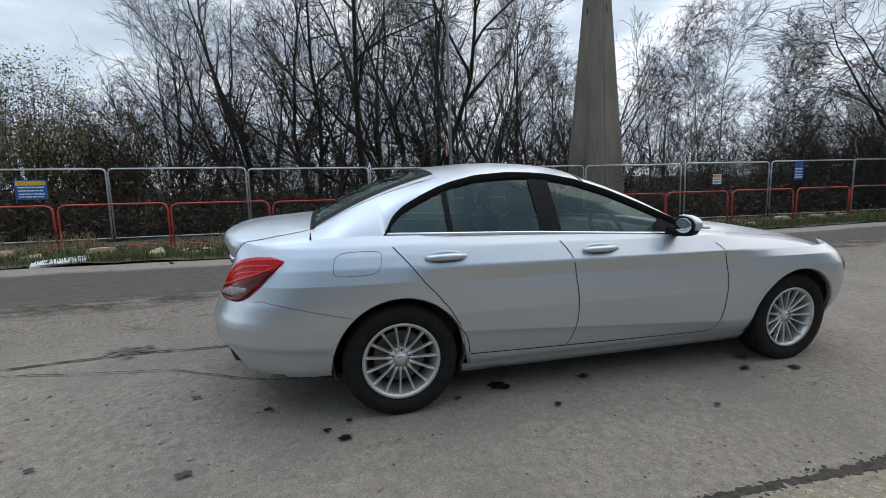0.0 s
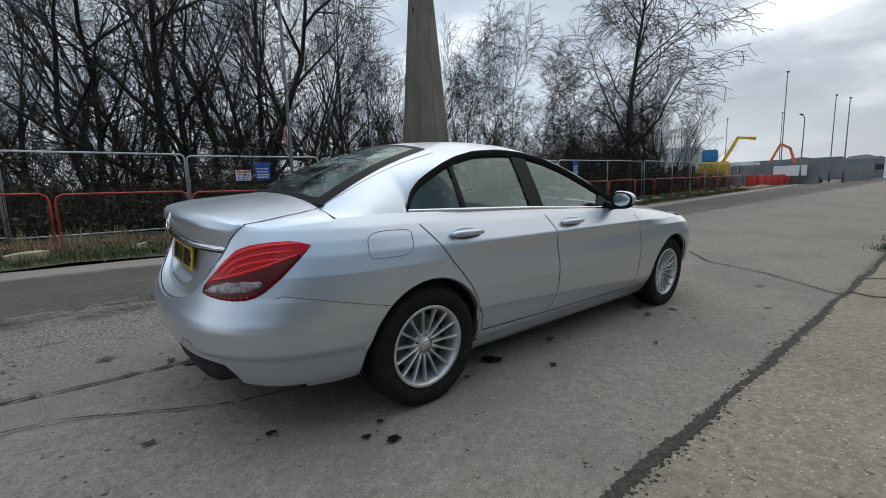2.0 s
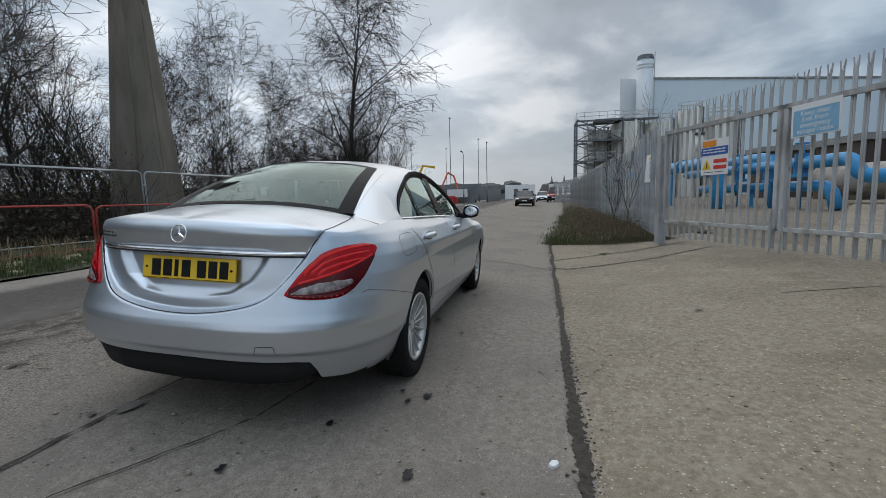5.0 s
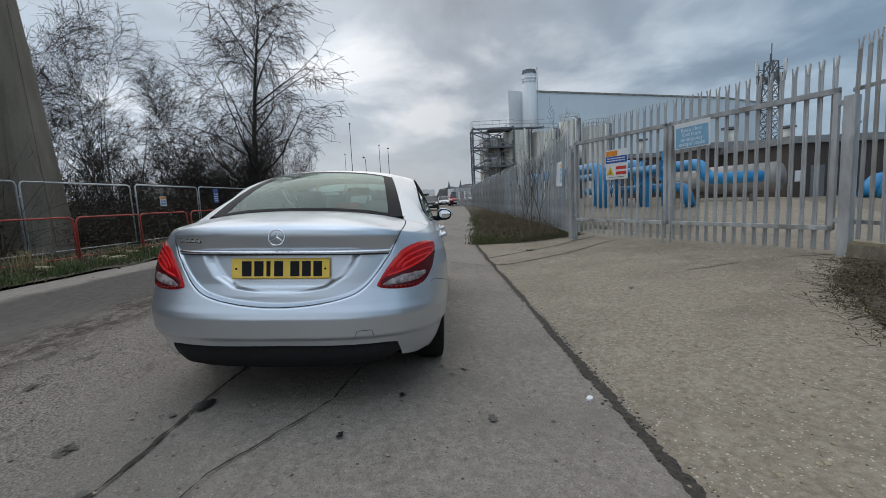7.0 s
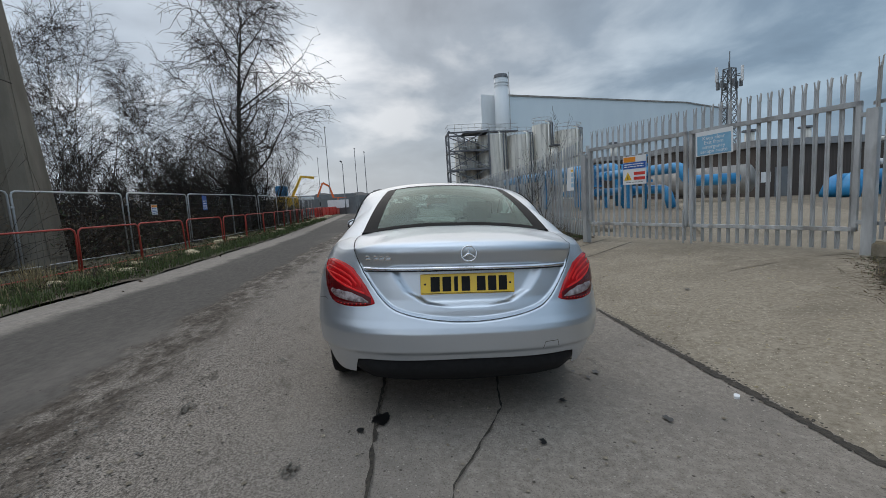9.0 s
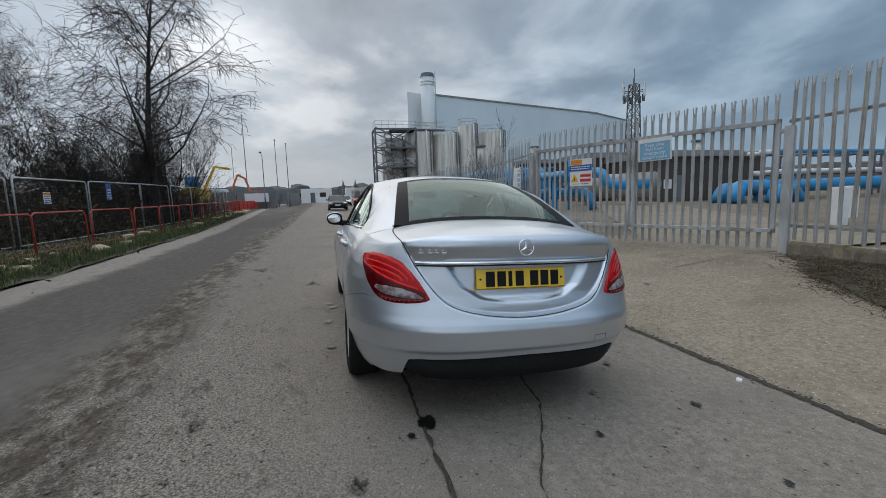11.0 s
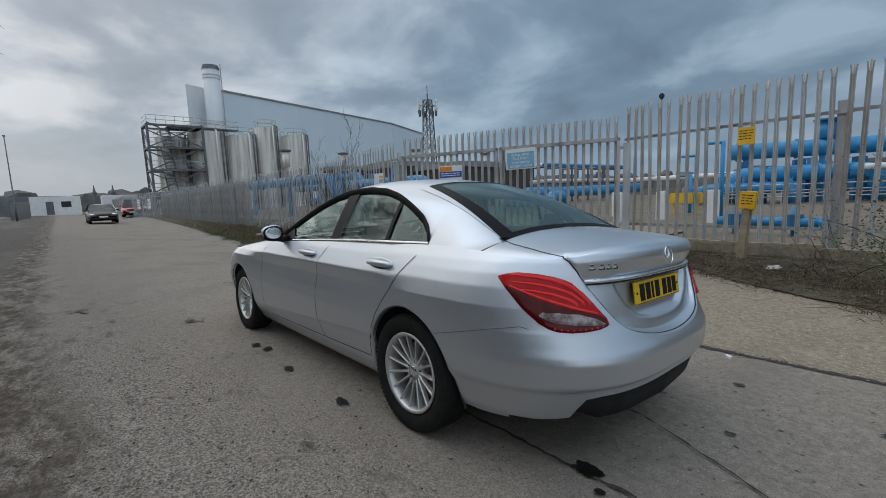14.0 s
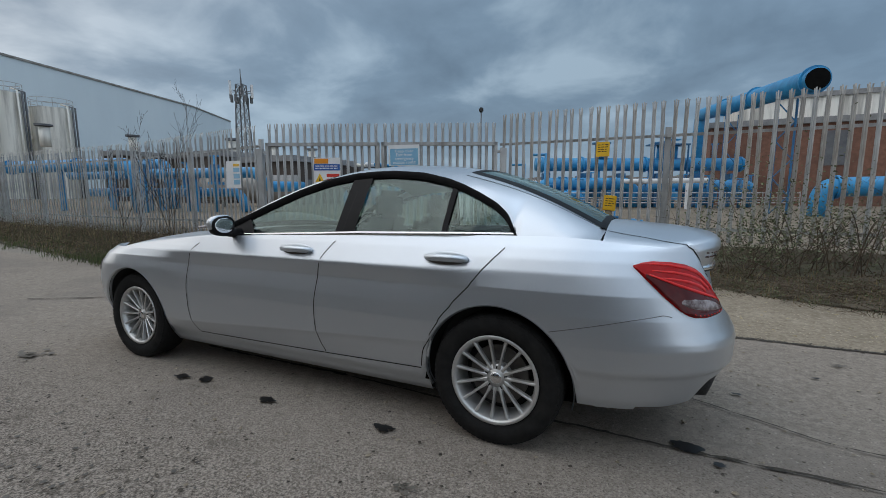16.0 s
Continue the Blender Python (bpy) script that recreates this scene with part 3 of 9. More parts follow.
# ---------------------------------------------------------------- ground and road
def make_ground():
    xs = [-2500, -800, -300, -140] + list(np.arange(-70, 131, 2.0)) + [180, 300, 700, 2500]
    ys = [-2500, -800, -300, -150] + list(np.arange(-70, 71, 2.0)) + [120, 300, 700, 2500]
    verts = [(x, y, H(x, y) - 0.10 + (0.05 * noise.noise((x * 0.2, y * 0.2, 1)) if abs(y) > 12 else 0)) for x in xs for y in ys]
    n = len(ys)
    faces = [(i * n + j, (i + 1) * n + j, (i + 1) * n + j + 1, i * n + j + 1) for i in range(len(xs) - 1) for j in range(n - 1)]
    tagged(mesh_ob("ground", verts, faces, M["woodfloor"], smooth=True), kind="structure")


make_ground()
ROAD = strip("road", -60, 90, 0.25, const(JOINT_Y - 0.10), lambda x: kerb(x) + 0.05, 32, 0.0, M["road"], 0.006)
zones = ROAD.data.uv_layers.new(name="zones")
for lp in ROAD.data.loops:
    q = ROAD.data.vertices[lp.vertex_index].co
    zones.data[lp.index].uv = (q.y - lane(q.x), kerb(q.x) - q.y)
strip("concrete_apron", -2.0, 8.6, 0.3, lambda x: line((-2, -6.6), (2, -6.9), (7, -5.2), (8.6, -5.0))(x), const(JOINT_Y - 0.01), 12, 0.006, M["apron"], 0.006)
strip("concrete_apron_edge", -60, -2.0, 0.4, lambda x: -6.0, const(JOINT_Y - 0.01), 8, 0.006, M["apron"], 0.006)
strip("yard_ground", -60, 75, 1.0, const(-60), lambda x: line((-60, -5.3), (-14, -5.3), (2, -5.95), (6.8, -4.1), (12, -4.7), (75, -4.9))(x), 40, -0.03, M["gravel"], 0.03)
strip("yard_drive", 2.2, 30, 0.5, lambda x: -5.9 - 0.62 * (x - 2.2) - 3.6, lambda x: -5.9 - 0.62 * (x - 2.2) + 1.9, 8, 0.012, M["apron"], 0.006)
strip("road_right_shoulder", 8.4, 90, 0.4, right_edge, const(JOINT_Y + 0.05), 4, 0.003, M["concrete"], 0.005)


def ribbon(name, pts, width, dz, material, seed=0, jag=0.35, step=0.05, kind="structure"):
    """A crack or filled joint: a ragged band along points on the ground."""
    rnd = random.Random(seed)
    p = [Vector((*q, 0)) for q in pts]
    path = []
    for a, b in zip(p, p[1:]):
        n = max(1, int((b - a).length / step))
        path += [a.lerp(b, i / n) for i in range(n)]
    path.append(p[-1])
    verts, faces = [], []
    for i, q in enumerate(path):
        d = (path[min(i + 1, len(path) - 1)] - path[max(i - 1, 0)]).normalized()
        s = Vector((-d.y, d.x, 0))
        wob = noise.noise((q.x * 1.3 + seed, q.y * 1.3, seed)) * 0.028 + noise.noise((q.x * 11 + seed, q.y * 11, seed)) * 0.007
        for k in (-1, 1):
            w = width / 2 * (1 + jag * (rnd.random() * 2 - 1)) * (1 + 0.45 * noise.noise((q.x * 1.1, q.y * 1.1, seed + 7)))
            v = q + s * (wob + k * w)
            verts.append((v.x, v.y, H(v.x, v.y) + dz))
    for i in range(len(path) - 1):
        faces.append((2 * i, 2 * i + 2, 2 * i + 3, 2 * i + 1))
    return tagged(mesh_ob(name, verts, faces, material), kind=kind)


def scatter(name, n, area, size, material, seed, shape=0, kind="stuff", label="", flat=0.5):
    """Loose chips of stone lying about."""
    rnd = random.Random(seed)
    h = Heap()
    for _ in range(n):
        x, y = area(rnd)
        s = size * (0.4 + rnd.random() ** 2 * 1.6)
        z = H(x, y) + 0.008
        a = rnd.random() * 6.28
        pts = []
        for k in range(5):
            t = a + k * 1.257
            q = s * (0.6 + 0.5 * rnd.random())
            pts.append((x + q * math.cos(t), y + q * math.sin(t), z))
        top = (x + s * 0.2 * rnd.uniform(-1, 1), y + s * 0.2 * rnd.uniform(-1, 1), z + s * flat * rnd.uniform(0.5, 1.2))
        h.add((pts + [top], [(k, (k + 1) % 5, 5) for k in range(5)]))
    ob = h.put(name, material)
    return tagged(ob, label or "small pale stone chips scattered over the road", "gravel", kind=kind)


ribbon("long_joint", [(-30, JOINT_Y - 0.02), (-6, JOINT_Y + 0.04), (0, JOINT_Y + 0.02), (4, JOINT_Y), (8.6, JOINT_Y - 0.05)], 0.058, 0.010, M["joint"], 1, 0.38, 0.02)
scatter("joint_crumbs", 2600, lambda r: (r.uniform(-5, 8.4), JOINT_Y + r.gauss(0.0, 0.030)), 0.0075, M["joint"], 14, label="dark soil crumbs and moss along the road joint", flat=0.3)
ribbon("cross_joint", [(5.75, JOINT_Y), (5.95, -2.5), (6.28, -3.45), (6.75, -4.5)], 0.036, 0.013, M["joint"], 2)
ribbon("cross_joint", [(4.85, JOINT_Y), (4.62, -2.1), (4.72, -2.6), (5.02, -3.3), (5.75, -4.6)], 0.036, 0.013, M["joint"], 3)
ribbon("road_crack", [(-6, 0.42), (-3, 0.40), (-1.9, 0.55), (-1.43, 0.52), (-0.6, 0.52), (0.6, 0.5), (2.6, 0.45)], 0.017, 0.011, M["joint"], 4, 0.95)
ribbon("road_crack", [(-3.2, 0.42), (-1.5, 0.14), (-0.8, -0.22), (-0.3, -0.3)], 0.010, 0.011, M["joint"], 5, 0.95)
ribbon("road_crack", [(4.6, -1.85), (5.2, -1.1), (5.5, -0.3), (6.2, 0.2)], 0.02, 0.011, M["joint"], 6, 0.8)


def blotch(name, x, y, r, material, seed, dz=0.014, squash=1.0, broken=False, label="", category=""):
    """A stain on the road; a broken one is made of many flecks."""
    if broken:
        rnd, h = random.Random(seed), Heap()
        for _ in range(34):
            cx, cy, q = x + rnd.gauss(0, r * 0.55), y + rnd.gauss(0, r * 0.3), r * rnd.uniform(0.05, 0.26)
            k = rnd.randint(6, 9)
            pts = []
            for i in range(k):
                t, w = 2 * math.pi * i / k, q * rnd.uniform(0.5, 1.2)
                u, v = cx + w * math.cos(t) * 1.4, cy + w * math.sin(t) * 0.7
                pts.append((u, v, H(u, v) + dz))
            h.add((pts, [tuple(range(k))]))
        return tagged(h.put(name, material), label, category, kind="structure")
    verts = [(x, y, H(x, y) + dz)]
    n = 44
    for i in range(n):
        a = 2 * math.pi * i / n
        q = r * (0.75 + 0.55 * noise.noise((math.cos(a) * 1.6 + seed, math.sin(a) * 1.6, seed * 1.7)) + 0.25 * noise.noise((math.cos(a) * 5, math.sin(a) * 5 + seed, 2)))
        u, v = x + q * math.cos(a), y + q * math.sin(a) * squash
        verts.append((u, v, H(u, v) + dz))
    faces = [(0, 1 + i, 1 + (i + 1) % n) for i in range(n)]
    return tagged(mesh_ob(name, verts, faces, material), label, category, kind="structure")


for i, (x, y, r, m) in enumerate([
        (-0.86, 0.50, 0.10, "oil"), (-0.98, 0.60, 0.035, "oil"), (0.64, -0.70, 0.095, "oil"), (1.25, -0.72, 0.05, "oil"), (0.55, 0.98, 0.07, "oil"),
        (1.35, 1.0, 0.07, "oil"), (1.95, 0.95, 0.07, "oil"), (2.15, 0.98, 0.07, "oil"), (2.55, -0.75, 0.06, "oil"), (2.4, -0.9, 0.045, "oil"),
        (2.75, -0.98, 0.05, "oil"), (-0.33, -1.02, 0.045, "oil"), (-0.42, -0.93, 0.03, "oil"), (-0.3, -0.86, 0.03, "oil"), (-1.05, -1.12, 0.04, "oil"),
        (-0.75, -0.62, 0.035, "oil"), (-1.3, 0.9, 0.05, "damp"), (-1.9, 0.62, 0.14, "damp"), (0.9, -1.0, 0.03, "oil"), (0.35, -0.78, 0.03, "oil"),
        (-1.2, -0.35, 0.03, "oil"), (-1.75, -0.9, 0.03, "oil"), (1.8, -1.25, 0.03, "oil"), (3.5, -1.5, 0.05, "oil"), (4.4, -1.2, 0.05, "damp"),
        (-2.0, -1.3, 0.04, "damp"), (0.2, 1.35, 0.035, "damp"), (-0.6, 1.7, 0.05, "damp"), (3.6, 1.2, 0.10, "damp"), (5.1, 2.1, 0.12, "damp"),
        (3.9, -2.6, 0.05, "damp"), (1.7, -3.1, 0.04, "damp")]):
    blotch("oil_spot" if m == "oil" else "damp_patch", x, y, r * (1.0 if m == "oil" else 1.3), M[m], i * 3.7 + 1, 0.0135 + 0.0004 * (i % 5), 0.7, m != "oil")


scatter("gravel_chips", 2600, lambda r: (r.uniform(-4, 9), r.uniform(-4.2, 2.4)), 0.009, M["apron"], 11)
scatter("gravel_chips", 900, lambda r: (r.uniform(-4, 6), r.uniform(-4.5, -1.9)), 0.011, M["stone"], 12, label="sandy grit and stone chips on the apron")
scatter("mud_flecks", 1500, lambda r: (r.uniform(-5, 7), 2.0 + r.gauss(0, 0.24)), 0.0075, M["mud"], 15, label="flat dark flecks of dried mud along the wheel track", flat=0.05)
scatter("mud_crumbs", 3200, lambda r: (r.uniform(-4, 10), r.gauss(1.9, 0.5)), 0.006, M["joint"], 13, label="dark dried mud crumbs along the wheel track", flat=0.3)


def rubble(x, y, s, seed, material, label, name="stone_block", category="stone"):
    rnd = random.Random(seed)
    bm = bmesh.new()
    bmesh.ops.create_icosphere(bm, subdivisions=2, radius=1.0)
    for v in bm.verts:
        n = 1 + 0.35 * noise.noise(v.co * 1.3 + Vector((seed, 0, 0)))
        v.co = Vector((max(-0.8, min(0.8, v.co.x * n)) * s, max(-0.75, min(0.75, v.co.y * n)) * s * 0.7, max(-0.6, min(0.62, v.co.z * n)) * s * 0.6))
    ob = part(name, bm, material)
    ob.matrix_basis = pose(x, y, H(x, y) + s * 0.24, rnd.uniform(-10, 10), rnd.uniform(-10, 10), rnd.uniform(0, 180))
    return tagged(ob, label, category, "stones along the barrier")


slab = part("broken_slab", box_bm(0.75, 0.5, 0.05, (0, 0, 0), 0.012), M["white"])
slab.matrix_basis = pose(-5.0, 5.75, 0.235, 4, -3, 25)
tagged(slab, "pale broken board lying in the verge grass", "board")
rubble(-0.82, -1.72, 0.032, 5, M["white"], "small pale chip of broken concrete on the road")
_r = random.Random(4)
for i in range(36):
    x = -12 + i * 1.0 + _r.uniform(-0.5, 0.5)
    rubble(x, kerb(x) + 1.15 + _r.uniform(-0.5, 0.6), _r.uniform(0.16, 0.32), 20 + i, M["stone"], "rough yellow sandstone lump in the grass below the barrier")
for i in range(34):
    x = -10 + i * 0.5 + _r.uniform(-0.2, 0.2)
    rubble(x, kerb(x) + _r.uniform(0.35, 1.5), _r.uniform(0.05, 0.14), 140 + i, M["stone"], "small broken sandstone lump lying in the verge")
for i in range(26):
    x = 24 + i * 0.8 + _r.uniform(-0.3, 0.3)
    rubble(x, kerb(x) + 0.9 + _r.uniform(-0.3, 0.3), _r.uniform(0.15, 0.30), 80 + i, M["stone"], "rough yellow sandstone lump in the grass below the barrier")


# ---------------------------------------------------------------- writing
def text_mesh(name, words, size, material, parent, m, align="CENTER"):
    cu = bpy.data.curves.new(name, "FONT")
    cu.body, cu.size, cu.align_x, cu.align_y, cu.extrude = words, size, align, "CENTER", 0.0008
    ob = new(name, cu)
    me = bpy.data.meshes.new_from_object(ob)
    bpy.data.objects.remove(ob)
    bpy.data.curves.remove(cu)
    me.materials.append(material)
    ob = new(name, me)
    ob.parent = parent
    ob.matrix_basis = m
    return ob


def panel(name, w, h, d, material, parent, at=(0, 0, 0), bevel=0.004, label=""):
    """A flat board facing -y, its centre at the place given."""
    bm = box_bm(w, d, h, (at[0], at[1], at[2] - h / 2), bevel)
    return part(name, bm, material, parent, label)


def bars(parent, material, x0, x1, zs, y, th=0.012, seed=1, name="lettering_bar"):
    rnd = random.Random(seed)
    for z in zs:
        x = x0
        while x < x1 - 0.02:
            w = min(x1 - x, rnd.uniform(0.03, 0.09))
            h = Heap().box((x, y - 0.0015, z - th / 2), (x + w, y, z + th / 2))
            h.put(name, material, parent)
            x += w + 0.014


# ---------------------------------------------------------------- palisade fence and gates
def pale_mesh(name, height=2.4, w=0.062):
    """A steel pale: W section, rising to a splayed triple point."""
    sec = [(-w / 2, 0.012), (-w / 4, -0.004), (0, 0.006), (w / 4, -0.004), (w / 2, 0.012)]
    verts, faces = [], []
    levels = [0.0, height - 0.13]
    for z in levels:
        verts += [(x, y, z) for x, y in sec]
    verts += [(x, y + 0.0025, z) for z in levels for x, y in sec]
    for k in range(4):
        faces.append((k, k + 1, 5 + k + 1, 5 + k))
        faces.append((10 + k, 15 + k, 15 + k + 1, 10 + k + 1))
    # three prongs: the outer two splay sideways, the middle one bends out
    for (xa, xb, tip) in ((-w / 2, -w / 6, (-w * 0.50, 0.012, height - 0.012)), (-w / 5, w / 5, (0, -0.030, height + 0.012)), (w / 6, w / 2, (w * 0.50, 0.012, height - 0.012))):
        n = len(verts)
        z = levels[1]
        verts += [(xa, 0.008, z), (xb, 0.008, z), ((xa + xb) / 2, 0.004, z), (tip[0] - 0.010, tip[1], tip[2]), (tip[0] + 0.010, tip[1], tip[2]), (tip[0], tip[1] - 0.004, tip[2])]
        faces += [(n, n + 1, n + 4, n + 3), (n + 1, n + 2, n + 5, n + 4), (n + 2, n, n + 3, n + 5)]
    me = bpy.data.meshes.new(name)
    me.from_pydata(verts, [], faces)
    me.update()
    return me


PALE = pale_mesh("pale")
PALE.materials.append(M["galv"])
PALE_RUST = pale_mesh("pale_rusty")
PALE_RUST.materials.append(M["rustpale"])


def palisade(name, label, pts, z_of, rusty=0.0, seed=1, post_every=2.75, pitch=0.155, base_gap=0.05, category="fence"):
    fence = thing(name, label, category)
    rnd = random.Random(seed)
    p = [Vector((*q, 0)) for q in pts]
    seg = [(a, b) for a, b in zip(p, p[1:])]
    for a, b in seg:
        d = b - a
        n = max(1, round(d.length / pitch))
        ang = math.atan2(d.y, d.x)
        for i in range(n):
            q = a + d * ((i + 0.5) / n)
            ob = new("pale", PALE_RUST if rnd.random() < rusty else PALE)
            ob.parent = fence
            ob.matrix_basis = pose(q.x, q.y, z_of(q.x, q.y) + base_gap + rnd.uniform(-0.006, 0.006), rnd.uniform(-0.8, 0.8), rnd.uniform(-0.7, 0.7), math.degrees(ang))
        nrm = Vector((math.sin(ang), -math.cos(ang), 0))
        for hz in (0.42, 2.02):
            c0, c1 = a + nrm * 0.035, b + nrm * 0.035
            h = Heap()
            za, zb = z_of(a.x, a.y) + hz, z_of(b.x, b.y) + hz
            for (t, dz) in ((0.006, 0.05), (0.05, 0.006)):
                h.add(([(*c0.xy, za - dz / 2), (*c1.xy, zb - dz / 2), (*c1.xy, zb + dz / 2), (*c0.xy, za + dz / 2),
                        (*(c0 + nrm * t).xy, za - dz / 2), (*(c1 + nrm * t).xy, zb - dz / 2), (*(c1 + nrm * t).xy, zb + dz / 2), (*(c0 + nrm * t).xy, za + dz / 2)],
                       [(0, 1, 2, 3), (7, 6, 5, 4), (0, 4, 5, 1), (3, 2, 6, 7), (0, 3, 7, 4), (1, 5, 6, 2)]))
            h.put("rail", M["galv"], fence)
        m = max(1, round(d.length / post_every))
        for i in range(m):
            q = a + d * (i / m) + nrm * 0.10
            z = z_of(q.x, q.y)
            ob = part("post", box_bm(0.10, 0.06, 2.42, (0, 0, -0.25), 0.004), M["galv"], fence)
            ob.matrix_basis = pose(q.x, q.y, z, 0, 0, math.degrees(ang))
    return fence


GATE_R, GATE_L = Vector((2.05, -5.92, 0)), Vector((6.70, -3.98, 0))
yard_z = lambda x, y: 0.19
palisade("palisade_fence", "tall galvanised steel palisade fence with rust-streaked splayed pales", [(2.15, -5.98), (-4, -5.65), (-14, -5.3), (-26, -5.2)][::-1], lambda x, y: 0.20, 0.42, 3, base_gap=0.21)
palisade("palisade_fence", "long galvanised steel palisade fence beside the road verge", [(6.78, -3.98), (12, -4.5), (30, -4.65), (44, -4.7)], lambda x, y: lerp_table(x, (6, 12, 44), (0.19, 0.10, 0.12)), 0.03, 4)
sheeting = thing("fence_sheeting", "dull grey steel sheeting fixed behind the palisade fence", "sheeting")
for i in range(14):
    x0 = 20.0 + 1.72 * i
    y0, y1 = (line((12, -4.5), (30, -4.65), (44, -4.7))(q) - 0.16 for q in (x0, x0 + 1.7))
    z0 = 0.06
    mesh_ob("sheet", [(x0, y0, z0), (x0 + 1.7, y1, z0), (x0 + 1.7, y1, z0 + 2.30), (x0, y0, z0 + 2.30), (x0, y0 - 0.01, z0), (x0 + 1.7, y1 - 0.01, z0), (x0 + 1.7, y1 - 0.01, z0 + 2.30), (x0, y0 - 0.01, z0 + 2.30)],
            [(0, 1, 2, 3), (7, 6, 5, 4), (0, 4, 5, 1), (3, 2, 6, 7), (0, 3, 7, 4), (1, 5, 6, 2)], M["galv"], sheeting)
palisade("palisade_fence", "grey steel palisade fence at the far entrance", [(44.2, -4.7), (52, -3.4)], lambda x, y: 0.14, 0.0, 5)
palisade("palisade_fence", "grey steel palisade fence at the far entrance", [(52, -3.4), (80, -3.9)], lambda x, y: 0.2, 0.0, 6, pitch=0.3)


def gate_leaf(hinge, free, label):
    leaf = thing("gate_leaf", label, "gate")
    d = free - hinge
    L = d.length
    ang = math.degrees(math.atan2(d.y, d.x))
    leaf.matrix_basis = pose(hinge.x, hinge.y, 0.19, 0, 0, ang)
    side = 1 if d.x < 0 else -1
    n = round(L / 0.146)
    for i in range(n):
        ob = new("pale", PALE)
        ob.parent = leaf
        ob.matrix_basis = pose((i + 0.5) / n * L, 0.045 * side, 0.06, 0, 0, 180 if side > 0 else 0)
    for z, hh in ((0.32, 0.06), (2.00, 0.07)):
        part("rail", box_bm(L, 0.06, hh, (L / 2, 0, z), 0.004), M["galv"], leaf)
    for x in (0.03, L - 0.03):
        part("stile", box_bm(0.06, 0.06, 1.75, (x, 0, 0.32), 0.004), M["galv"], leaf)
    for z in (0.42, 1.85):
        part("hinge", box_bm(0.10, 0.05, 0.06, (-0.03, 0, z), 0.01), M["galv"], leaf)
    part("drop_bolt", box_bm(0.03, 0.03, 0.62, (L - 0.06, -0.04 * side, 0.02), 0.004), M["galv"], leaf)
    return leaf


mid = (GATE_R + GATE_L) / 2
gdir = (GATE_L - GATE_R).normalized()
gate_leaf(GATE_R + gdir * 0.12, mid - gdir * 0.02, "closed galvanised palisade gate leaf carrying a pale blue notice")
gate_leaf(GATE_L - gdir * 0.12, mid + gdir * 0.02, "closed galvanised palisade gate leaf carrying a safety notice")
for p in (GATE_R, GATE_L):
    gp = part("gate_post", box_bm(0.125, 0.125, 2.05, (0, 0, -0.1), 0.006), M["galv"])
    gp.matrix_basis = pose(p.x, p.y, 0.19, 0, 0, 22.6)
    tagged(gp, "thick square galvanised steel gate post", "post", "gate posts")


def sign_frame(name, label, p, along, z, lean=0.0):
    """An empty whose -y side faces out along the road."""
    ang = math.degrees(math.atan2(along.y, along.x))
    return thing(name, label, "sign", pose(p.x, p.y, z, lean, 0, ang))


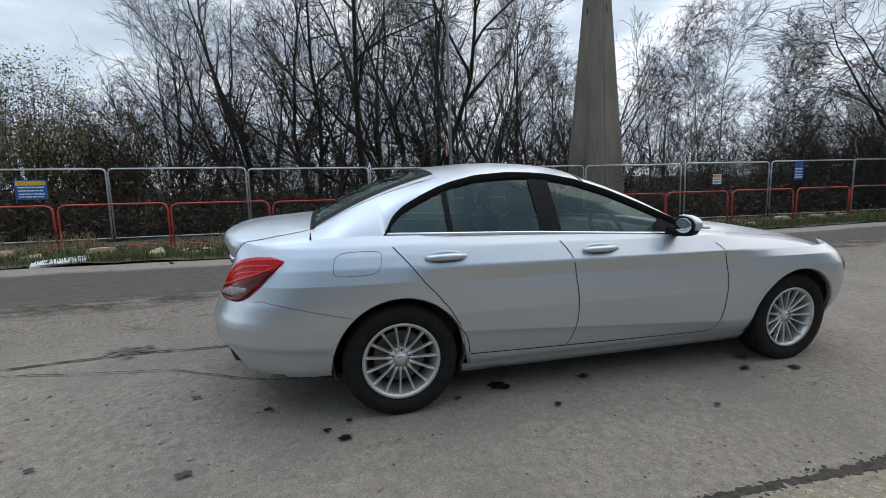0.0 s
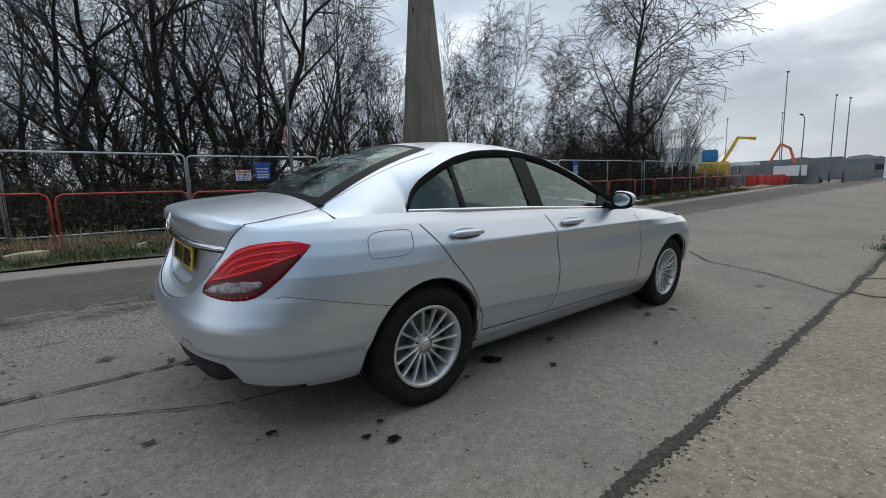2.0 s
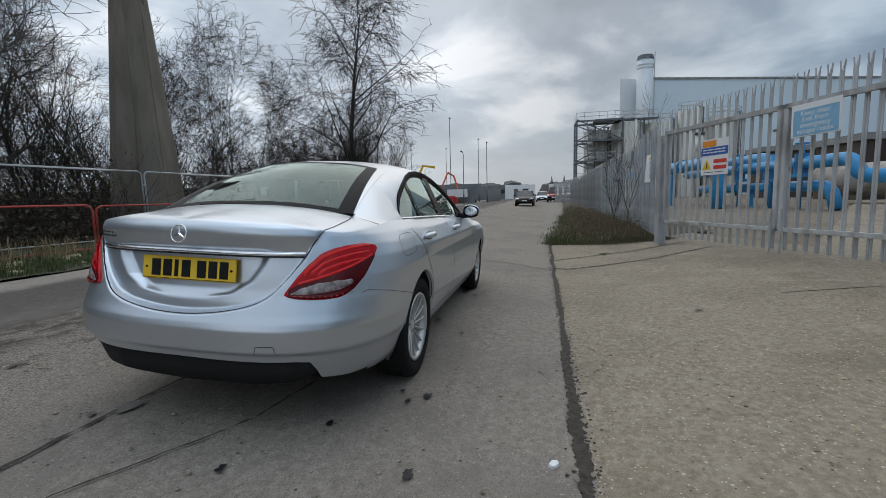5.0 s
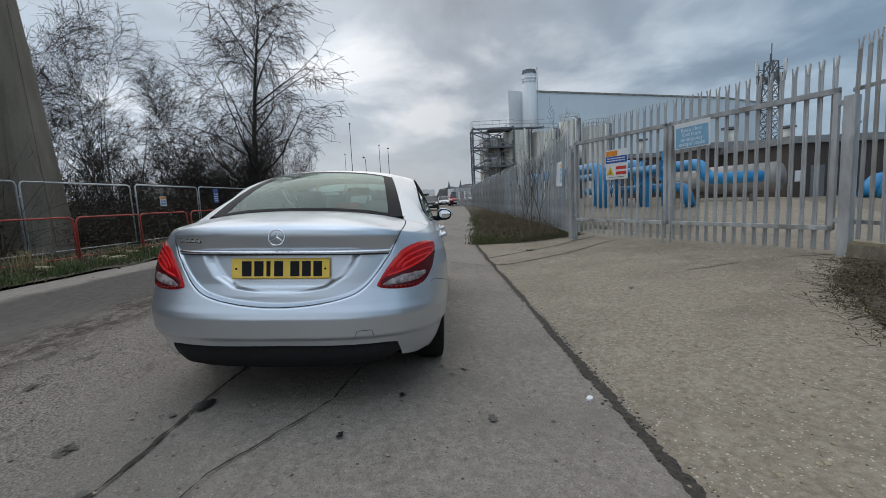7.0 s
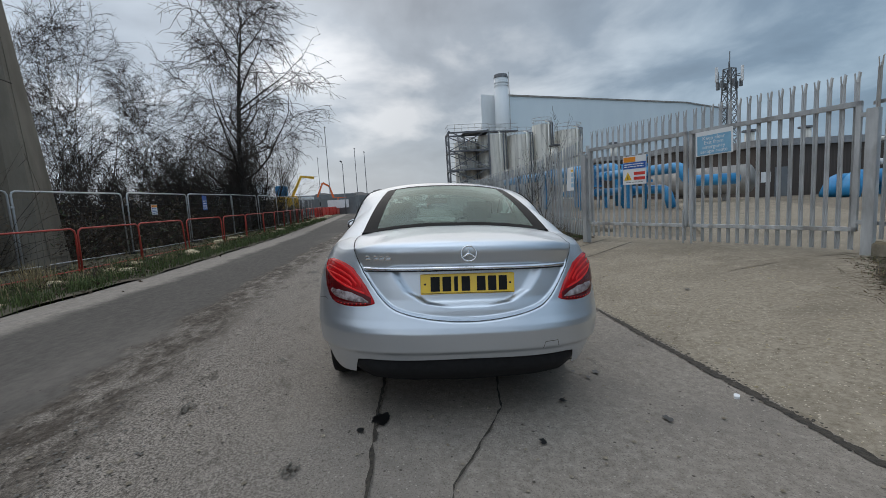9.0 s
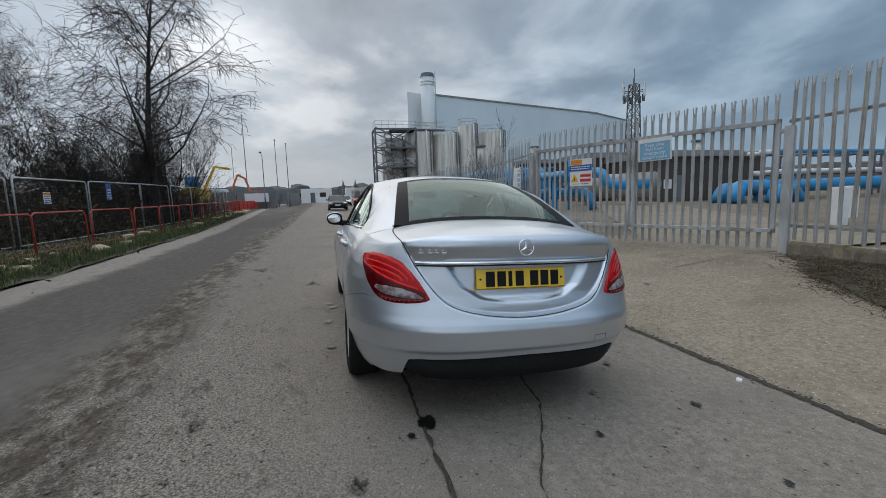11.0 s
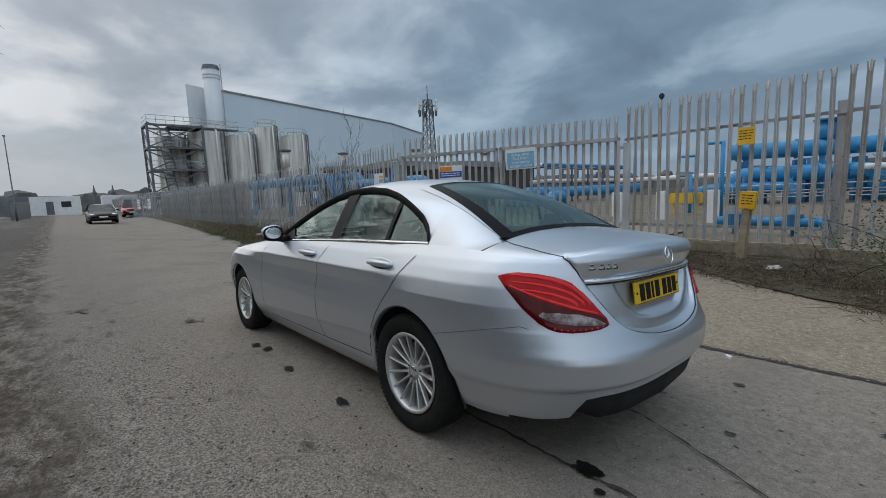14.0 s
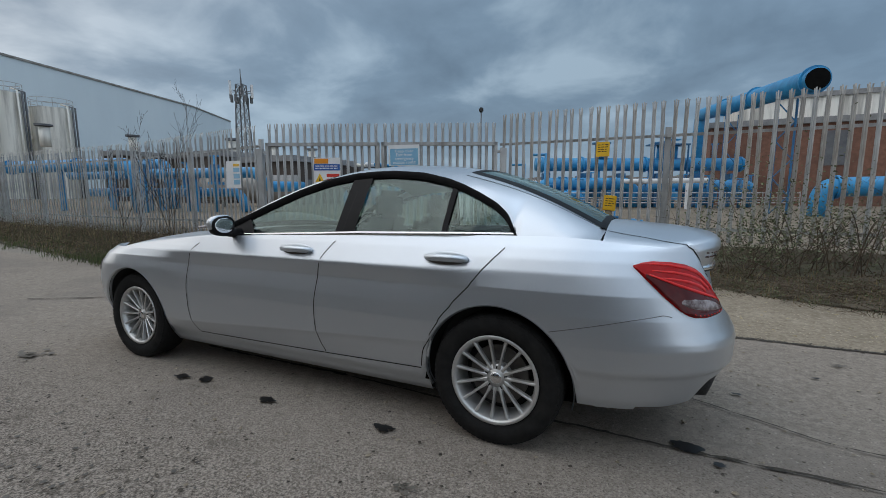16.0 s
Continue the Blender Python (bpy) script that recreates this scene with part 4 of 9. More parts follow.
# pale blue notice on the gate
def notices():
    out = Vector((-gdir.y, gdir.x, 0)) * 0.085          # towards the road
    turn = math.degrees(math.atan2(gdir.y, gdir.x)) + 180
    at = GATE_R + gdir * 2.02 + out
    s = thing("gate_notice", "pale blue notice with white lettering fixed to the gate", "sign", pose(at.x, at.y, 1.99, 0, -1.5, turn))
    panel("board", 0.63, 0.42, 0.006, M["signwhite"], s)
    panel("blue_field", 0.57, 0.33, 0.004, M["signpale"], s, (0, -0.004, -0.03), 0.001)
    for i, wd in enumerate(("Keep clear", "Exit from", "emergency", "escape route")):
        text_mesh("lettering", wd, 0.088, M["signwhite"], s, pose(0, -0.0068, 0.085 - 0.075 * i, 90, 0, 0))
    # white, blue and orange safety notice
    at = GATE_R + gdir * 3.62 + out
    s = thing("safety_notice", "white safety notice with orange and blue bands on the gate", "sign", pose(at.x, at.y, 1.66, 0, 0, turn))
    panel("board", 0.56, 0.58, 0.006, M["signwhite"], s)
    for a, b, c, dd, m, nm in ((-0.26, 0.03, 0.17, 0.27, "signorange", "orange_band"), (-0.27, 0.27, 0.03, 0.16, "signblue", "blue_band"),
                               (-0.01, 0.25, -0.10, -0.04, "signred", "red_band"), (-0.01, 0.25, -0.20, -0.14, "signred", "red_band")):
        Heap().box((a, -0.006, c), (b, -0.002, dd)).put(nm, M[m], s)
    mesh_ob("warning_triangle", [(-0.25, -0.006, -0.20), (-0.06, -0.006, -0.20), (-0.155, -0.006, -0.03)], [(0, 1, 2)], M["yellow"], s)
    mesh_ob("triangle_mark", [(-0.17, -0.008, -0.18), (-0.14, -0.008, -0.18), (-0.155, -0.008, -0.08)], [(0, 1, 2)], M["black"], s)
    bars(s, M["signwhite"], -0.24, 0.22, (0.12, 0.075), -0.0065, 0.02, 2)
    bars(s, M["black"], -0.20, 0.20, (-0.245,), -0.004, 0.01, 3)
    # curling notice beside the gate
    s = thing("curled_notice", "curled pale notice with blue printed panels tied to the fence", "sign", pose(7.45, -3.96, 1.62, 0, 0, 172))
    bm = bmesh.new()
    bmesh.ops.create_grid(bm, x_segments=14, y_segments=6, size=0.5)
    for v in bm.verts:
        u, w = v.co.x, v.co.y
        v.co = Vector((u * 0.45 * (1 - 0.25 * max(0, -u) * (0.6 - w)), -0.02 - 0.22 * max(0, -u - 0.05) ** 2 * (1.4 - w), w * 0.58))
    part("sheet", bm, M["signwhite"], s, smooth=True)
    for z, h, m in ((0.20, 0.05, "yellow"), (0.10, 0.09, "signpale"), (-0.03, 0.10, "signpale"), (-0.16, 0.10, "signpale")):
        Heap().box((-0.03, -0.026, z - h / 2), (0.19, -0.022, z + h / 2)).put("printed_panel", M[m], s)
    # yellow pipeline markers
    s = thing("yellow_marker_plate", "yellow marker plate with black print fixed to the fence", "sign", pose(0.12, -5.74, 2.02, 0, 0, 177))
    panel("plate", 0.23, 0.26, 0.006, M["yellow"], s)
    bars(s, M["black"], -0.09, 0.09, (0.08, 0.04, 0.0, -0.04), -0.0035, 0.012, 7)
    s = thing("yellow_marker_post", "leaning pale concrete marker post with a yellow plate", "marker post", pose(0.0, -5.25, 0.14, 3, 5, 178))
    part("post", box_bm(0.11, 0.10, 0.95, (0, 0, -0.1), 0.015), M["edging"], s)
    part("head", box_bm(0.20, 0.07, 0.26, (0, -0.02, 0.80), 0.01), M["yellow"], s)
    panel("plate", 0.20, 0.24, 0.008, M["yellow"], s, (0, -0.062, 0.94))
    bars(s, M["black"], -0.07, 0.07, (1.01, 0.97, 0.93, 0.89), -0.0675, 0.012, 8)
    for x in (46.5, 49.5):
        s = thing("far_notice", "white notice with grey print on the far fence", "sign", pose(x, -4.6 + (x - 44) * 0.16 + 0.08, 1.55, 0, 0, 189))
        panel("board", 0.8, 0.9, 0.01, M["signwhite"], s)
        bars(s, M["polegrey"], -0.3, 0.3, (0.25, 0.1, -0.05, -0.2), -0.006, 0.05, 9)


notices()

# low edging blocks under the fence beside the gate
_e, x = random.Random(17), 1.92
while x > -0.8:
    w = _e.choice((0.16, 0.20, 0.22, 0.36, 0.42))
    block = part("edging_block", box_bm(w - 0.012, 0.13, 0.36, (0, 0, -0.16), 0.012), M["edging"])
    block.matrix_basis = pose(x - w / 2, -5.905 + (1.92 - x) * 0.053, 0.205 + _e.uniform(-0.012, 0.012), _e.uniform(-2, 2), _e.uniform(-1, 1), -3)
    tagged(block, "weathered pale stone edging block below the fence", "edging block", "edging blocks")
    x -= w


# ---------------------------------------------------------------- barriers and mesh fence across the road
def heras_panel():
    root = thing("mesh_fence_panel", "galvanised temporary mesh fence panel standing in the verge", "fence panel", group="temporary fence")
    w, h = 3.40, 1.95
    path = [(0, 0, 0), (0, 0, h - 0.1), (0.03, 0, h - 0.03), (0.1, 0, h), (w - 0.1, 0, h), (w - 0.03, 0, h - 0.03), (w, 0, h - 0.1), (w, 0, 0)]
    v, f = tube(path, 0.023, 8)
    mesh_ob("frame", v, f, M["mesh"], root, smooth=True)
    v, f = tube([(0, 0, 0.10), (w, 0, 0.10)], 0.016, 6)
    mesh_ob("lower_rail", v, f, M["mesh"], root)
    hp = Heap()
    for i in range(1, 26):
        hp.beam((w * i / 26, 0, 0.22), (w * i / 26, 0, h), 0.0012, 3)
    for i in range(1, 9):
        hp.beam((0, 0, 0.22 + (h - 0.22) * i / 9), (w, 0, 0.22 + (h - 0.22) * i / 9), 0.0012, 3)
    hp.put("wire_mesh", M["polegrey"], root)
    part("foot", box_bm(0.22, 0.6, 0.13, (0, 0, -0.05), 0.02), M["black"], root, "black rubber fence foot")
    part("clamp", box_bm(0.09, 0.05, 0.05, (-0.02, 0, 1.55), 0.008), M["mesh"], root)
    return root


heras_line = line((-40, 10.0), (-6, 10.3), (1, 10.3), (11, 9.0), (15, 8.75), (18, 8.45), (24, 8.3), (30, 8.9), (60, 12))


def place_along(root, x0, x1, pitch, yline, z_off=0.0, wob=1.0, seed=0):
    rnd = random.Random(seed)
    x = x0
    first = True
    while x < x1:
        y = yline(x)
        x2 = x + pitch
        ang = math.degrees(math.atan2(yline(x2) - y, pitch)) + rnd.uniform(-wob, wob)
        m = pose(x, y + rnd.uniform(-0.03, 0.03), H(x, y) + z_off, rnd.uniform(-wob, wob), 0, ang)
        if first:
            root.matrix_basis = m
            first = False
        else:
            copy_thing(root, m)
        x = x2


place_along(heras_panel(), -26.74, 45, 3.45, heras_line, 0.03, 1.2, 5)


def red_barrier():
    root = thing("pedestrian_barrier", "red painted tubular steel pedestrian barrier, chipped and faded", "barrier", group="red barriers")
    w, h = 2.12, 1.0
    path = [(0, 0, 0.0), (0, 0, h - 0.14), (0.03, 0, h - 0.05), (0.12, 0, h), (w - 0.12, 0, h), (w - 0.03, 0, h - 0.05), (w, 0, h - 0.14), (w, 0, 0.0)]
    v, f = tube(path, 0.021, 8)
    mesh_ob("frame", v, f, M["redpaint"], root, smooth=True)
    v, f = tube([(0, 0, 0.07), (w, 0, 0.07)], 0.017, 6)
    mesh_ob("lower_rail", v, f, M["redpaint"], root)
    for i in range(1, 15):
        mesh_ob("infill_bar", *tube([(w * i / 15, 0, 0.07), (w * i / 15, 0, h - 0.01)], 0.0020, 3), M["black"], root)
    for x in (0.0, w):
        part("foot", box_bm(0.05, 0.5, 0.03, (x, 0, -0.02), 0.006), M["redpaint"], root)
    return root


barrier_line = line((-40, 7.9), (-5, 8.0), (0.4, 8.0), (7.2, 7.65), (9.5, 7.58), (11.6, 7.4), (13.7, 7.2), (18, 7.1), (30, 7.9), (50, 9.8))
place_along(red_barrier(), -21.5, 46, 2.2, barrier_line, 0.03, 2.0, 6)


def small_sign(x, w, h, z, m, label, seed, y_off=-0.05, top=None):
    y = heras_line(x) + y_off
    s = thing("fence_notice", label, "sign", pose(x, y, z, 0, 0, 0))
    panel("board", w, h, 0.006, M[m], s)
    if top:
        Heap().box((-w * 0.46, -0.006, h * 0.22), (w * 0.46, -0.0035, h * 0.44)).put("coloured_band", M[top], s)
    bars(s, M["signwhite"] if m == "signblue" else M["signblue"], -w * 0.4, w * 0.4, [h * k for k in (0.12, -0.05, -0.22, -0.36)], -0.004, h * 0.07, seed)


small_sign(-7.74, 0.70, 0.50, 1.69, "signblue", "blue, yellow and red site safety notice on the mesh fence", 1, -0.06, "yellow")
small_sign(2.15, 0.40, 0.28, 1.62, "signwhite", "small white and orange notice on the mesh fence", 2, -0.06, "signorange")
small_sign(2.65, 0.40, 0.48, 1.74, "signblue", "blue notice with white print on the mesh fence", 3)
small_sign(12.4, 0.36, 0.34, 1.56, "signwhite", "small white and orange notice on the mesh fence", 4, -0.06, "signorange")
small_sign(15.7, 0.40, 0.60, 1.78, "signblue", "blue notice with white print on the mesh fence", 5)


def obelisk():
    root = thing("concrete_obelisk", "tall tapering weathered concrete column with sunk faces, behind the mesh fence", "column", pose(8.67, 10.33, 0.1, 0, 0, 12))
    def frustum(z0, z1, a0, a1, ch):
        def ring(z, a):
            c = a * ch
            return [(a, -a + c, z), (a, a - c, z), (a - c, a, z), (-a + c, a, z), (-a, a - c, z), (-a, -a + c, z), (-a + c, -a, z), (a - c, -a, z)]
        v = ring(z0, a0) + ring(z1, a1)
        f = [(k, (k + 1) % 8, 8 + (k + 1) % 8, 8 + k) for k in range(8)] + [tuple(range(7, -1, -1)), tuple(range(8, 16))]
        return v, f
    Heap().add(frustum(0, 7.7, 0.90, 0.37, 0.35)).put("shaft", M["obelisk"], root)
    Heap().add(frustum(7.7, 8.1, 0.37, 0.56, 0.35)).add(frustum(8.1, 8.6, 0.56, 0.56, 0.35)).put("cap", M["obelisk"], root)
    for k in range(4):
        v = [(-0.40, -0.905, 0.3), (0.40, -0.905, 0.3), (0.11, -0.410, 7.3), (-0.11, -0.410, 7.3), (-0.40, -0.86, 0.3), (0.40, -0.86, 0.3), (0.11, -0.36, 7.3), (-0.11, -0.36, 7.3)]
        ob = mesh_ob("raised_face", v, [(0, 1, 2, 3), (0, 4, 5, 1), (1, 5, 6, 2), (2, 6, 7, 3), (3, 7, 4, 0)], M["obelisk"], root)
        ob.matrix_basis = pose(0, 0, 0, 0, 0, 90 * k)
        ob2 = mesh_ob("slot", [(-0.035, -0.434, 7.0), (0.035, -0.434, 7.0), (0.035, -0.417, 7.25), (-0.035, -0.417, 7.25)], [(0, 1, 2, 3)], M["black"], root)
        ob2.matrix_basis = pose(0, 0, 0, 0, 0, 90 * k)


obelisk()


def lamp_column(x, y, h, arm=0.0, lean=0.0, label="tall grey steel lamp column", turn=0, sign=False):
    root = thing("lamp_column", label, "lamp post", pose(x, y, H(x, y), 0, lean, turn))
    v, f = tube([(0, 0, 0), (0, 0, 1.2), (0, 0, 1.25), (0, 0, h)], [0.055, 0.055, 0.045, 0.03] if sign else [0.09, 0.09, 0.06, 0.04], 10)
    mesh_ob("column", v, f, M["polegrey"], root, smooth=True)
    if arm:
        v, f = tube([(0, 0, h - 0.02), (arm * 0.5, 0, h + 0.15), (arm, 0, h + 0.18)], 0.03, 8)
        mesh_ob("arm", v, f, M["polegrey"], root, smooth=True)
        part("lantern", box_bm(0.6, 0.22, 0.12, (arm + 0.2, 0, h + 0.1), 0.04), M["polegrey"], root)
    else:
        part("lantern", box_bm(0.5, 0.2, 0.1, (0.2, 0, h), 0.03), M["polegrey"], root)
    if sign:
        bm = bmesh.new()
        bmesh.ops.create_cone(bm, cap_ends=True, segments=32, radius1=0.24, radius2=0.24, depth=0.012)
        bmesh.ops.rotate(bm, cent=(0, 0, 0), matrix=Matrix.Rotation(radians(90), 3, "X"), verts=bm.verts)
        bmesh.ops.translate(bm, vec=(0, -0.09, 2.45), verts=bm.verts)
        disc = part("speed_sign", bm, M["signwhite"], root, "round white speed sign with a black ten")
        v, f = tube([(0.215 * math.cos(a * math.pi / 16), -0.098, 2.45 + 0.215 * math.sin(a * math.pi / 16)) for a in range(33)], 0.02, 6, False)
        mesh_ob("red_ring", v, f, M["signred"], disc)
        text_mesh("lettering", "10", 0.26, M["black"], disc, pose(0, -0.10, 2.45, 90, 0, 0))
    return root


lamp_column(3.0, 8.75, 9.5, sign=True, label="slim grey pole with a round speed sign", turn=-98)
lamp_column(53.8, 9.85, 11.0, lean=0.3, label="tall slim grey lamp column")
lamp_column(60, 7.0, 8.9, label="tall slim grey lamp column")
lamp_column(55.7, 5.3, 7.9, label="tall slim grey lamp column")
lamp_column(50, 7.5, 6.0, arm=1.1, lean=-2, label="leaning grey street lamp with a side arm", turn=180)
lamp_column(80, 16, 10.0, label="tall slim grey lamp column")
lamp_column(70, 20, 9.0, label="tall slim grey lamp column")


# ---------------------------------------------------------------- trees
def grow_tree(seed, height, trunk_r, spread=0.55, limbs=9, twig_len=0.9, droop=0.0, upright=0.5, twigs=3, levels=4, first=0.2, stems=1, lean=0.06, fine_r=0.007, slim=0.017, reach=0.56, sway=1.0):
    """Limbs and twigs of a bare tree, from one stem or several: two heaps, wood and twigs."""
    rnd = random.Random(seed)
    wood, fine = Heap(), Heap()

    def branch(p, d, length, r, level):
        n = 7 if level == 0 else (6 if level == 1 else (4 if level == 2 else (3 if level == 3 else 2)))
        pts, rad = [p.copy()], [r]
        q, dirn = p.copy(), d.copy()
        for i in range(n):
            wob = Vector((rnd.gauss(0, 1), rnd.gauss(0, 1), rnd.gauss(0, 0.6))) * (0.10 * sway if level == 0 else 0.10 + 0.035 * level)
            pull = Vector((0, 0, upright * (0.06, 0.16, 0.10)[level] if level < 3 else -droop * 0.35))
            dirn = (dirn + wob + pull).normalized()
            q = q + dirn * (length / n)
            pts.append(q.copy())
            rad.append(max(fine_r * (1.0 if level < 4 else 0.8), r * (1 - 0.86 * ((i + 1) / n) ** 0.9)))
        sides = 9 if level == 0 else (6 if level == 1 else (4 if level == 2 else 3))
        (wood if level < (2 if levels > 2 else 1) else fine).add(tube(pts, rad, sides, False))
        if level >= levels:
            return
        kids = (limbs, 6, 5, twigs)[level]
        start = (first, 0.15, 0.15, 0.2)[level]
        for k in range(kids):
            f = min(0.99, start + (1 - start) * (k + rnd.random()) / kids)
            j = min(n - 1, int(f * n))
            o = pts[j].lerp(pts[j + 1], f * n - j)
            along = (pts[j + 1] - pts[j]).normalized()
            side = Matrix.Rotation(rnd.uniform(0, 6.283), 3, along) @ along.orthogonal().normalized()
            ang = spread * rnd.uniform(0.65, 1.25) * (1.3 - 0.6 * f if level == 0 else 1.0)
            nd = (along * math.cos(ang) + side * math.sin(ang)).normalized()
            if level == 0:
                ln = length * (reach - 0.6 * reach * f) * rnd.uniform(0.7, 1.2)
            elif level == 1:
                ln = length * rnd.uniform(0.32, 0.58) * (1.15 - 0.6 * f)
            elif level == 2:
                ln = twig_len * rnd.uniform(0.6, 1.3)
            else:
                ln = twig_len * rnd.uniform(0.3, 0.7)
            branch(o, nd, ln, max(fine_r, min(rad[j] * 0.7, ln * slim)), level + 1)

    turn = rnd.uniform(0, 6.283)
    for k in range(stems):
        az, tilt = turn + 6.283 * k / stems + rnd.uniform(-0.5, 0.5), lean * rnd.uniform(0.5, 1.3)
        d = Vector((math.sin(tilt) * math.cos(az), math.sin(tilt) * math.sin(az), math.cos(tilt)))
        off = Vector((math.cos(az), math.sin(az), 0)) * (0.0 if stems == 1 else trunk_r * 1.5)
        branch(off + Vector((0, 0, -0.15)), d, height * rnd.uniform(0.8, 1.05), trunk_r * rnd.uniform(0.75, 1.0), 0)
    return wood, fine


def tree(name, label, seed, height, trunk_r, bark="bark", **kw):
    root = thing(name, label, "tree", group="bare trees")
    wood, fine = grow_tree(seed, height, trunk_r, **kw)
    wood.put("trunk", M[bark], root, smooth=True)
    fine.put("crown", M["twig"], root)
    return root


DARK = "bare dark deciduous tree with a dense tangle of twigs"
kinds = [tree("bare_tree", DARK, 1, 12.0, 0.16, spread=0.85, limbs=9, twig_len=1.0, upright=0.4, first=0.15, stems=2, lean=0.32, twigs=2),
         tree("bare_tree", DARK, 2, 11.5, 0.13, spread=0.72, limbs=8, twig_len=0.9, upright=0.5, first=0.18, stems=2, lean=0.18, twigs=2),
         tree("bare_tree", DARK, 3, 9.5, 0.09, spread=0.68, limbs=6, twig_len=0.8, upright=0.6, first=0.15, stems=3, lean=0.28, twigs=2),
         tree("bare_tree", DARK, 4, 12.5, 0.18, spread=0.95, limbs=9, twig_len=1.1, upright=0.35, first=0.12, stems=2, lean=0.42, twigs=2)]
spots = [(1.5, 14.5, 3, 1.05), (3.9, 13.8, 0, 1.0), (-1.0, 16.5, 1, 1.0), (6.4, 15.5, 2, 1.05), (-3.4, 15.0, 1, 0.80), (-3.2, 19.5, 3, 0.92), (-5.3, 14.6, 0, 0.66),
         (8.6, 18.0, 0, 0.95), (0.2, 20.0, 2, 1.15), (5.0, 20.5, 1, 1.1), (-6.5, 17.5, 2, 0.80), (12.5, 17.0, 2, 0.95), (11.5, 21.5, 1, 0.9),
         (-9.0, 20.0, 0, 0.50), (-14.5, 19.0, 2, 0.6), (-21, 24, 1, 0.6), (-26, 21, 0, 0.6), (2.2, 25, 3, 1.0), (8, 26, 0, 1.0), (-5, 25, 3, 0.7),
         (15.5, 20.0, 2, 0.85), (16.5, 27, 1, 0.95), (23, 24, 0, 0.8), (-0.4, 13.2, 2, 0.8), (7.6, 13.4, 2, 0.62), (5.4, 13.0, 1, 0.6), (2.9, 17.0, 1, 1.05), (-4.6, 13.2, 2, 0.45), (-7.6, 14.2, 2, 0.45)]
used = set()
for i, (x, y, k, s) in enumerate(spots):
    m = pose(x, y, H(x, y) - 0.05, _r.uniform(-4, 4), _r.uniform(-4, 4), _r.uniform(0, 360)) @ Matrix.Diagonal((s, s, s, 1))
    if k not in used:
        used.add(k)
        kinds[k].matrix_basis = m
    else:
        c = copy_thing(kinds[k], pose(0, 0, 0))
        c.matrix_basis = m
BIRCH = "tall slender birch with fine hanging twigs"
b1 = tree("birch_tree", BIRCH, 11, 12.4, 0.18, bark="bark", spread=0.92, limbs=28, twig_len=1.05, droop=0.8, upright=0.55, first=0.20, twigs=3, lean=0.02, fine_r=0.009, slim=0.0115, reach=0.47, sway=0.3)
b1.matrix_basis = pose(20.3, 8.62, H(20, 8.6), 0, 1, 205) @ Matrix.Diagonal((1.28, 1.28, 1, 1))
b2 = tree("birch_tree", "slim young birch with pale peeling bark", 12, 11.0, 0.075, bark="birch", spread=0.70, limbs=13, twig_len=0.75, droop=0.3, upright=0.7, first=0.22, twigs=3, lean=0.05)
b2.matrix_basis = pose(19.0, 16.0, 0.2, 0, 3, 0)
for (x, y, s, lean) in ((16.5, 15.2, 0.8, -3), (21.8, 17.5, 1.05, 2), (23.5, 16.0, 0.9, -4), (29.5, 17, 1.0, 1), (14.0, 14.2, 0.62, 6), (27, 20, 1.1, 0), (32.5, 15, 0.8, 2)):
    c = copy_thing(b2, pose(0, 0, 0))
    c.matrix_basis = pose(x, y, 0.15, 0, lean, _r.uniform(0, 360)) @ Matrix.Diagonal((s, s, s, 1))
for (x, y, k, s) in ((27.5, 13.2, 2, 0.68), (24.2, 13.0, 2, 0.5), (30.5, 14.0, 2, 0.55), (35.5, 15.5, 2, 0.5), (20.5, 13.4, 2, 0.42), (17.8, 12.6, 2, 0.38), (22.6, 12.6, 2, 0.4)):
    c = copy_thing(kinds[k], pose(0, 0, 0))
    c.matrix_basis = pose(x, y, 0.15, 0, 0, _r.uniform(0, 360)) @ Matrix.Diagonal((s * 1.2, s * 1.2, s, 1))
for (x, y, s) in ((18.6, 9.6, 0.40), (20.9, 9.3, 0.34), (22.0, 9.4, 0.45), (23.4, 9.6, 0.42), (17.4, 10.2, 0.36), (24.6, 10.2, 0.40), (20.0, 10.6, 0.5), (22.6, 11.2, 0.5), (21.4, 9.4, 0.56), (24.3, 9.2, 0.60), (25.8, 9.3, 0.58), (27.4, 9.4, 0.52), (29.2, 9.6, 0.46)):
    c = copy_thing(kinds[2], pose(0, 0, 0))
    c.matrix_basis = pose(x, y, 0.15, 0, 0, _r.uniform(0, 360)) @ Matrix.Diagonal((s * 1.25, s * 1.25, s, 1))
shrub = tree("bare_shrub", "bare brown many-stemmed shrub at the edge of the wood", 31, 4.6, 0.035, bark="twig", spread=0.55, limbs=5, twig_len=0.5, upright=0.5, first=0.2, stems=7, lean=0.42, levels=3, fine_r=0.006)
_s = random.Random(8)
for i in range(34):
    x = -6.5 + i * 1.05 + _s.uniform(-0.3, 0.3)
    y = heras_line(x) + _s.uniform(2.2, 8.0)
    k = _s.uniform(0.6, 1.1) * lerp_table(x, (-6.5, -3, 9, 14, 30), (0.85, 1.1, 1.05, 0.8, 0.75))
    m = pose(x, y, H(x, y) - 0.05, 0, 0, _s.uniform(0, 360)) @ Matrix.Diagonal((k, k, k, 1))
    if i:
        copy_thing(shrub, pose(0, 0, 0)).matrix_basis = m
    else:
        shrub.matrix_basis = m
stump = tree("ivy_trunk", "thick broken trunk wrapped in dark ivy", 21, 4.4, 0.26, spread=0.5, limbs=3, levels=1, first=0.6)
stump.matrix_basis = pose(-4.6, 15.6, 0.1, 0, 0, 0)


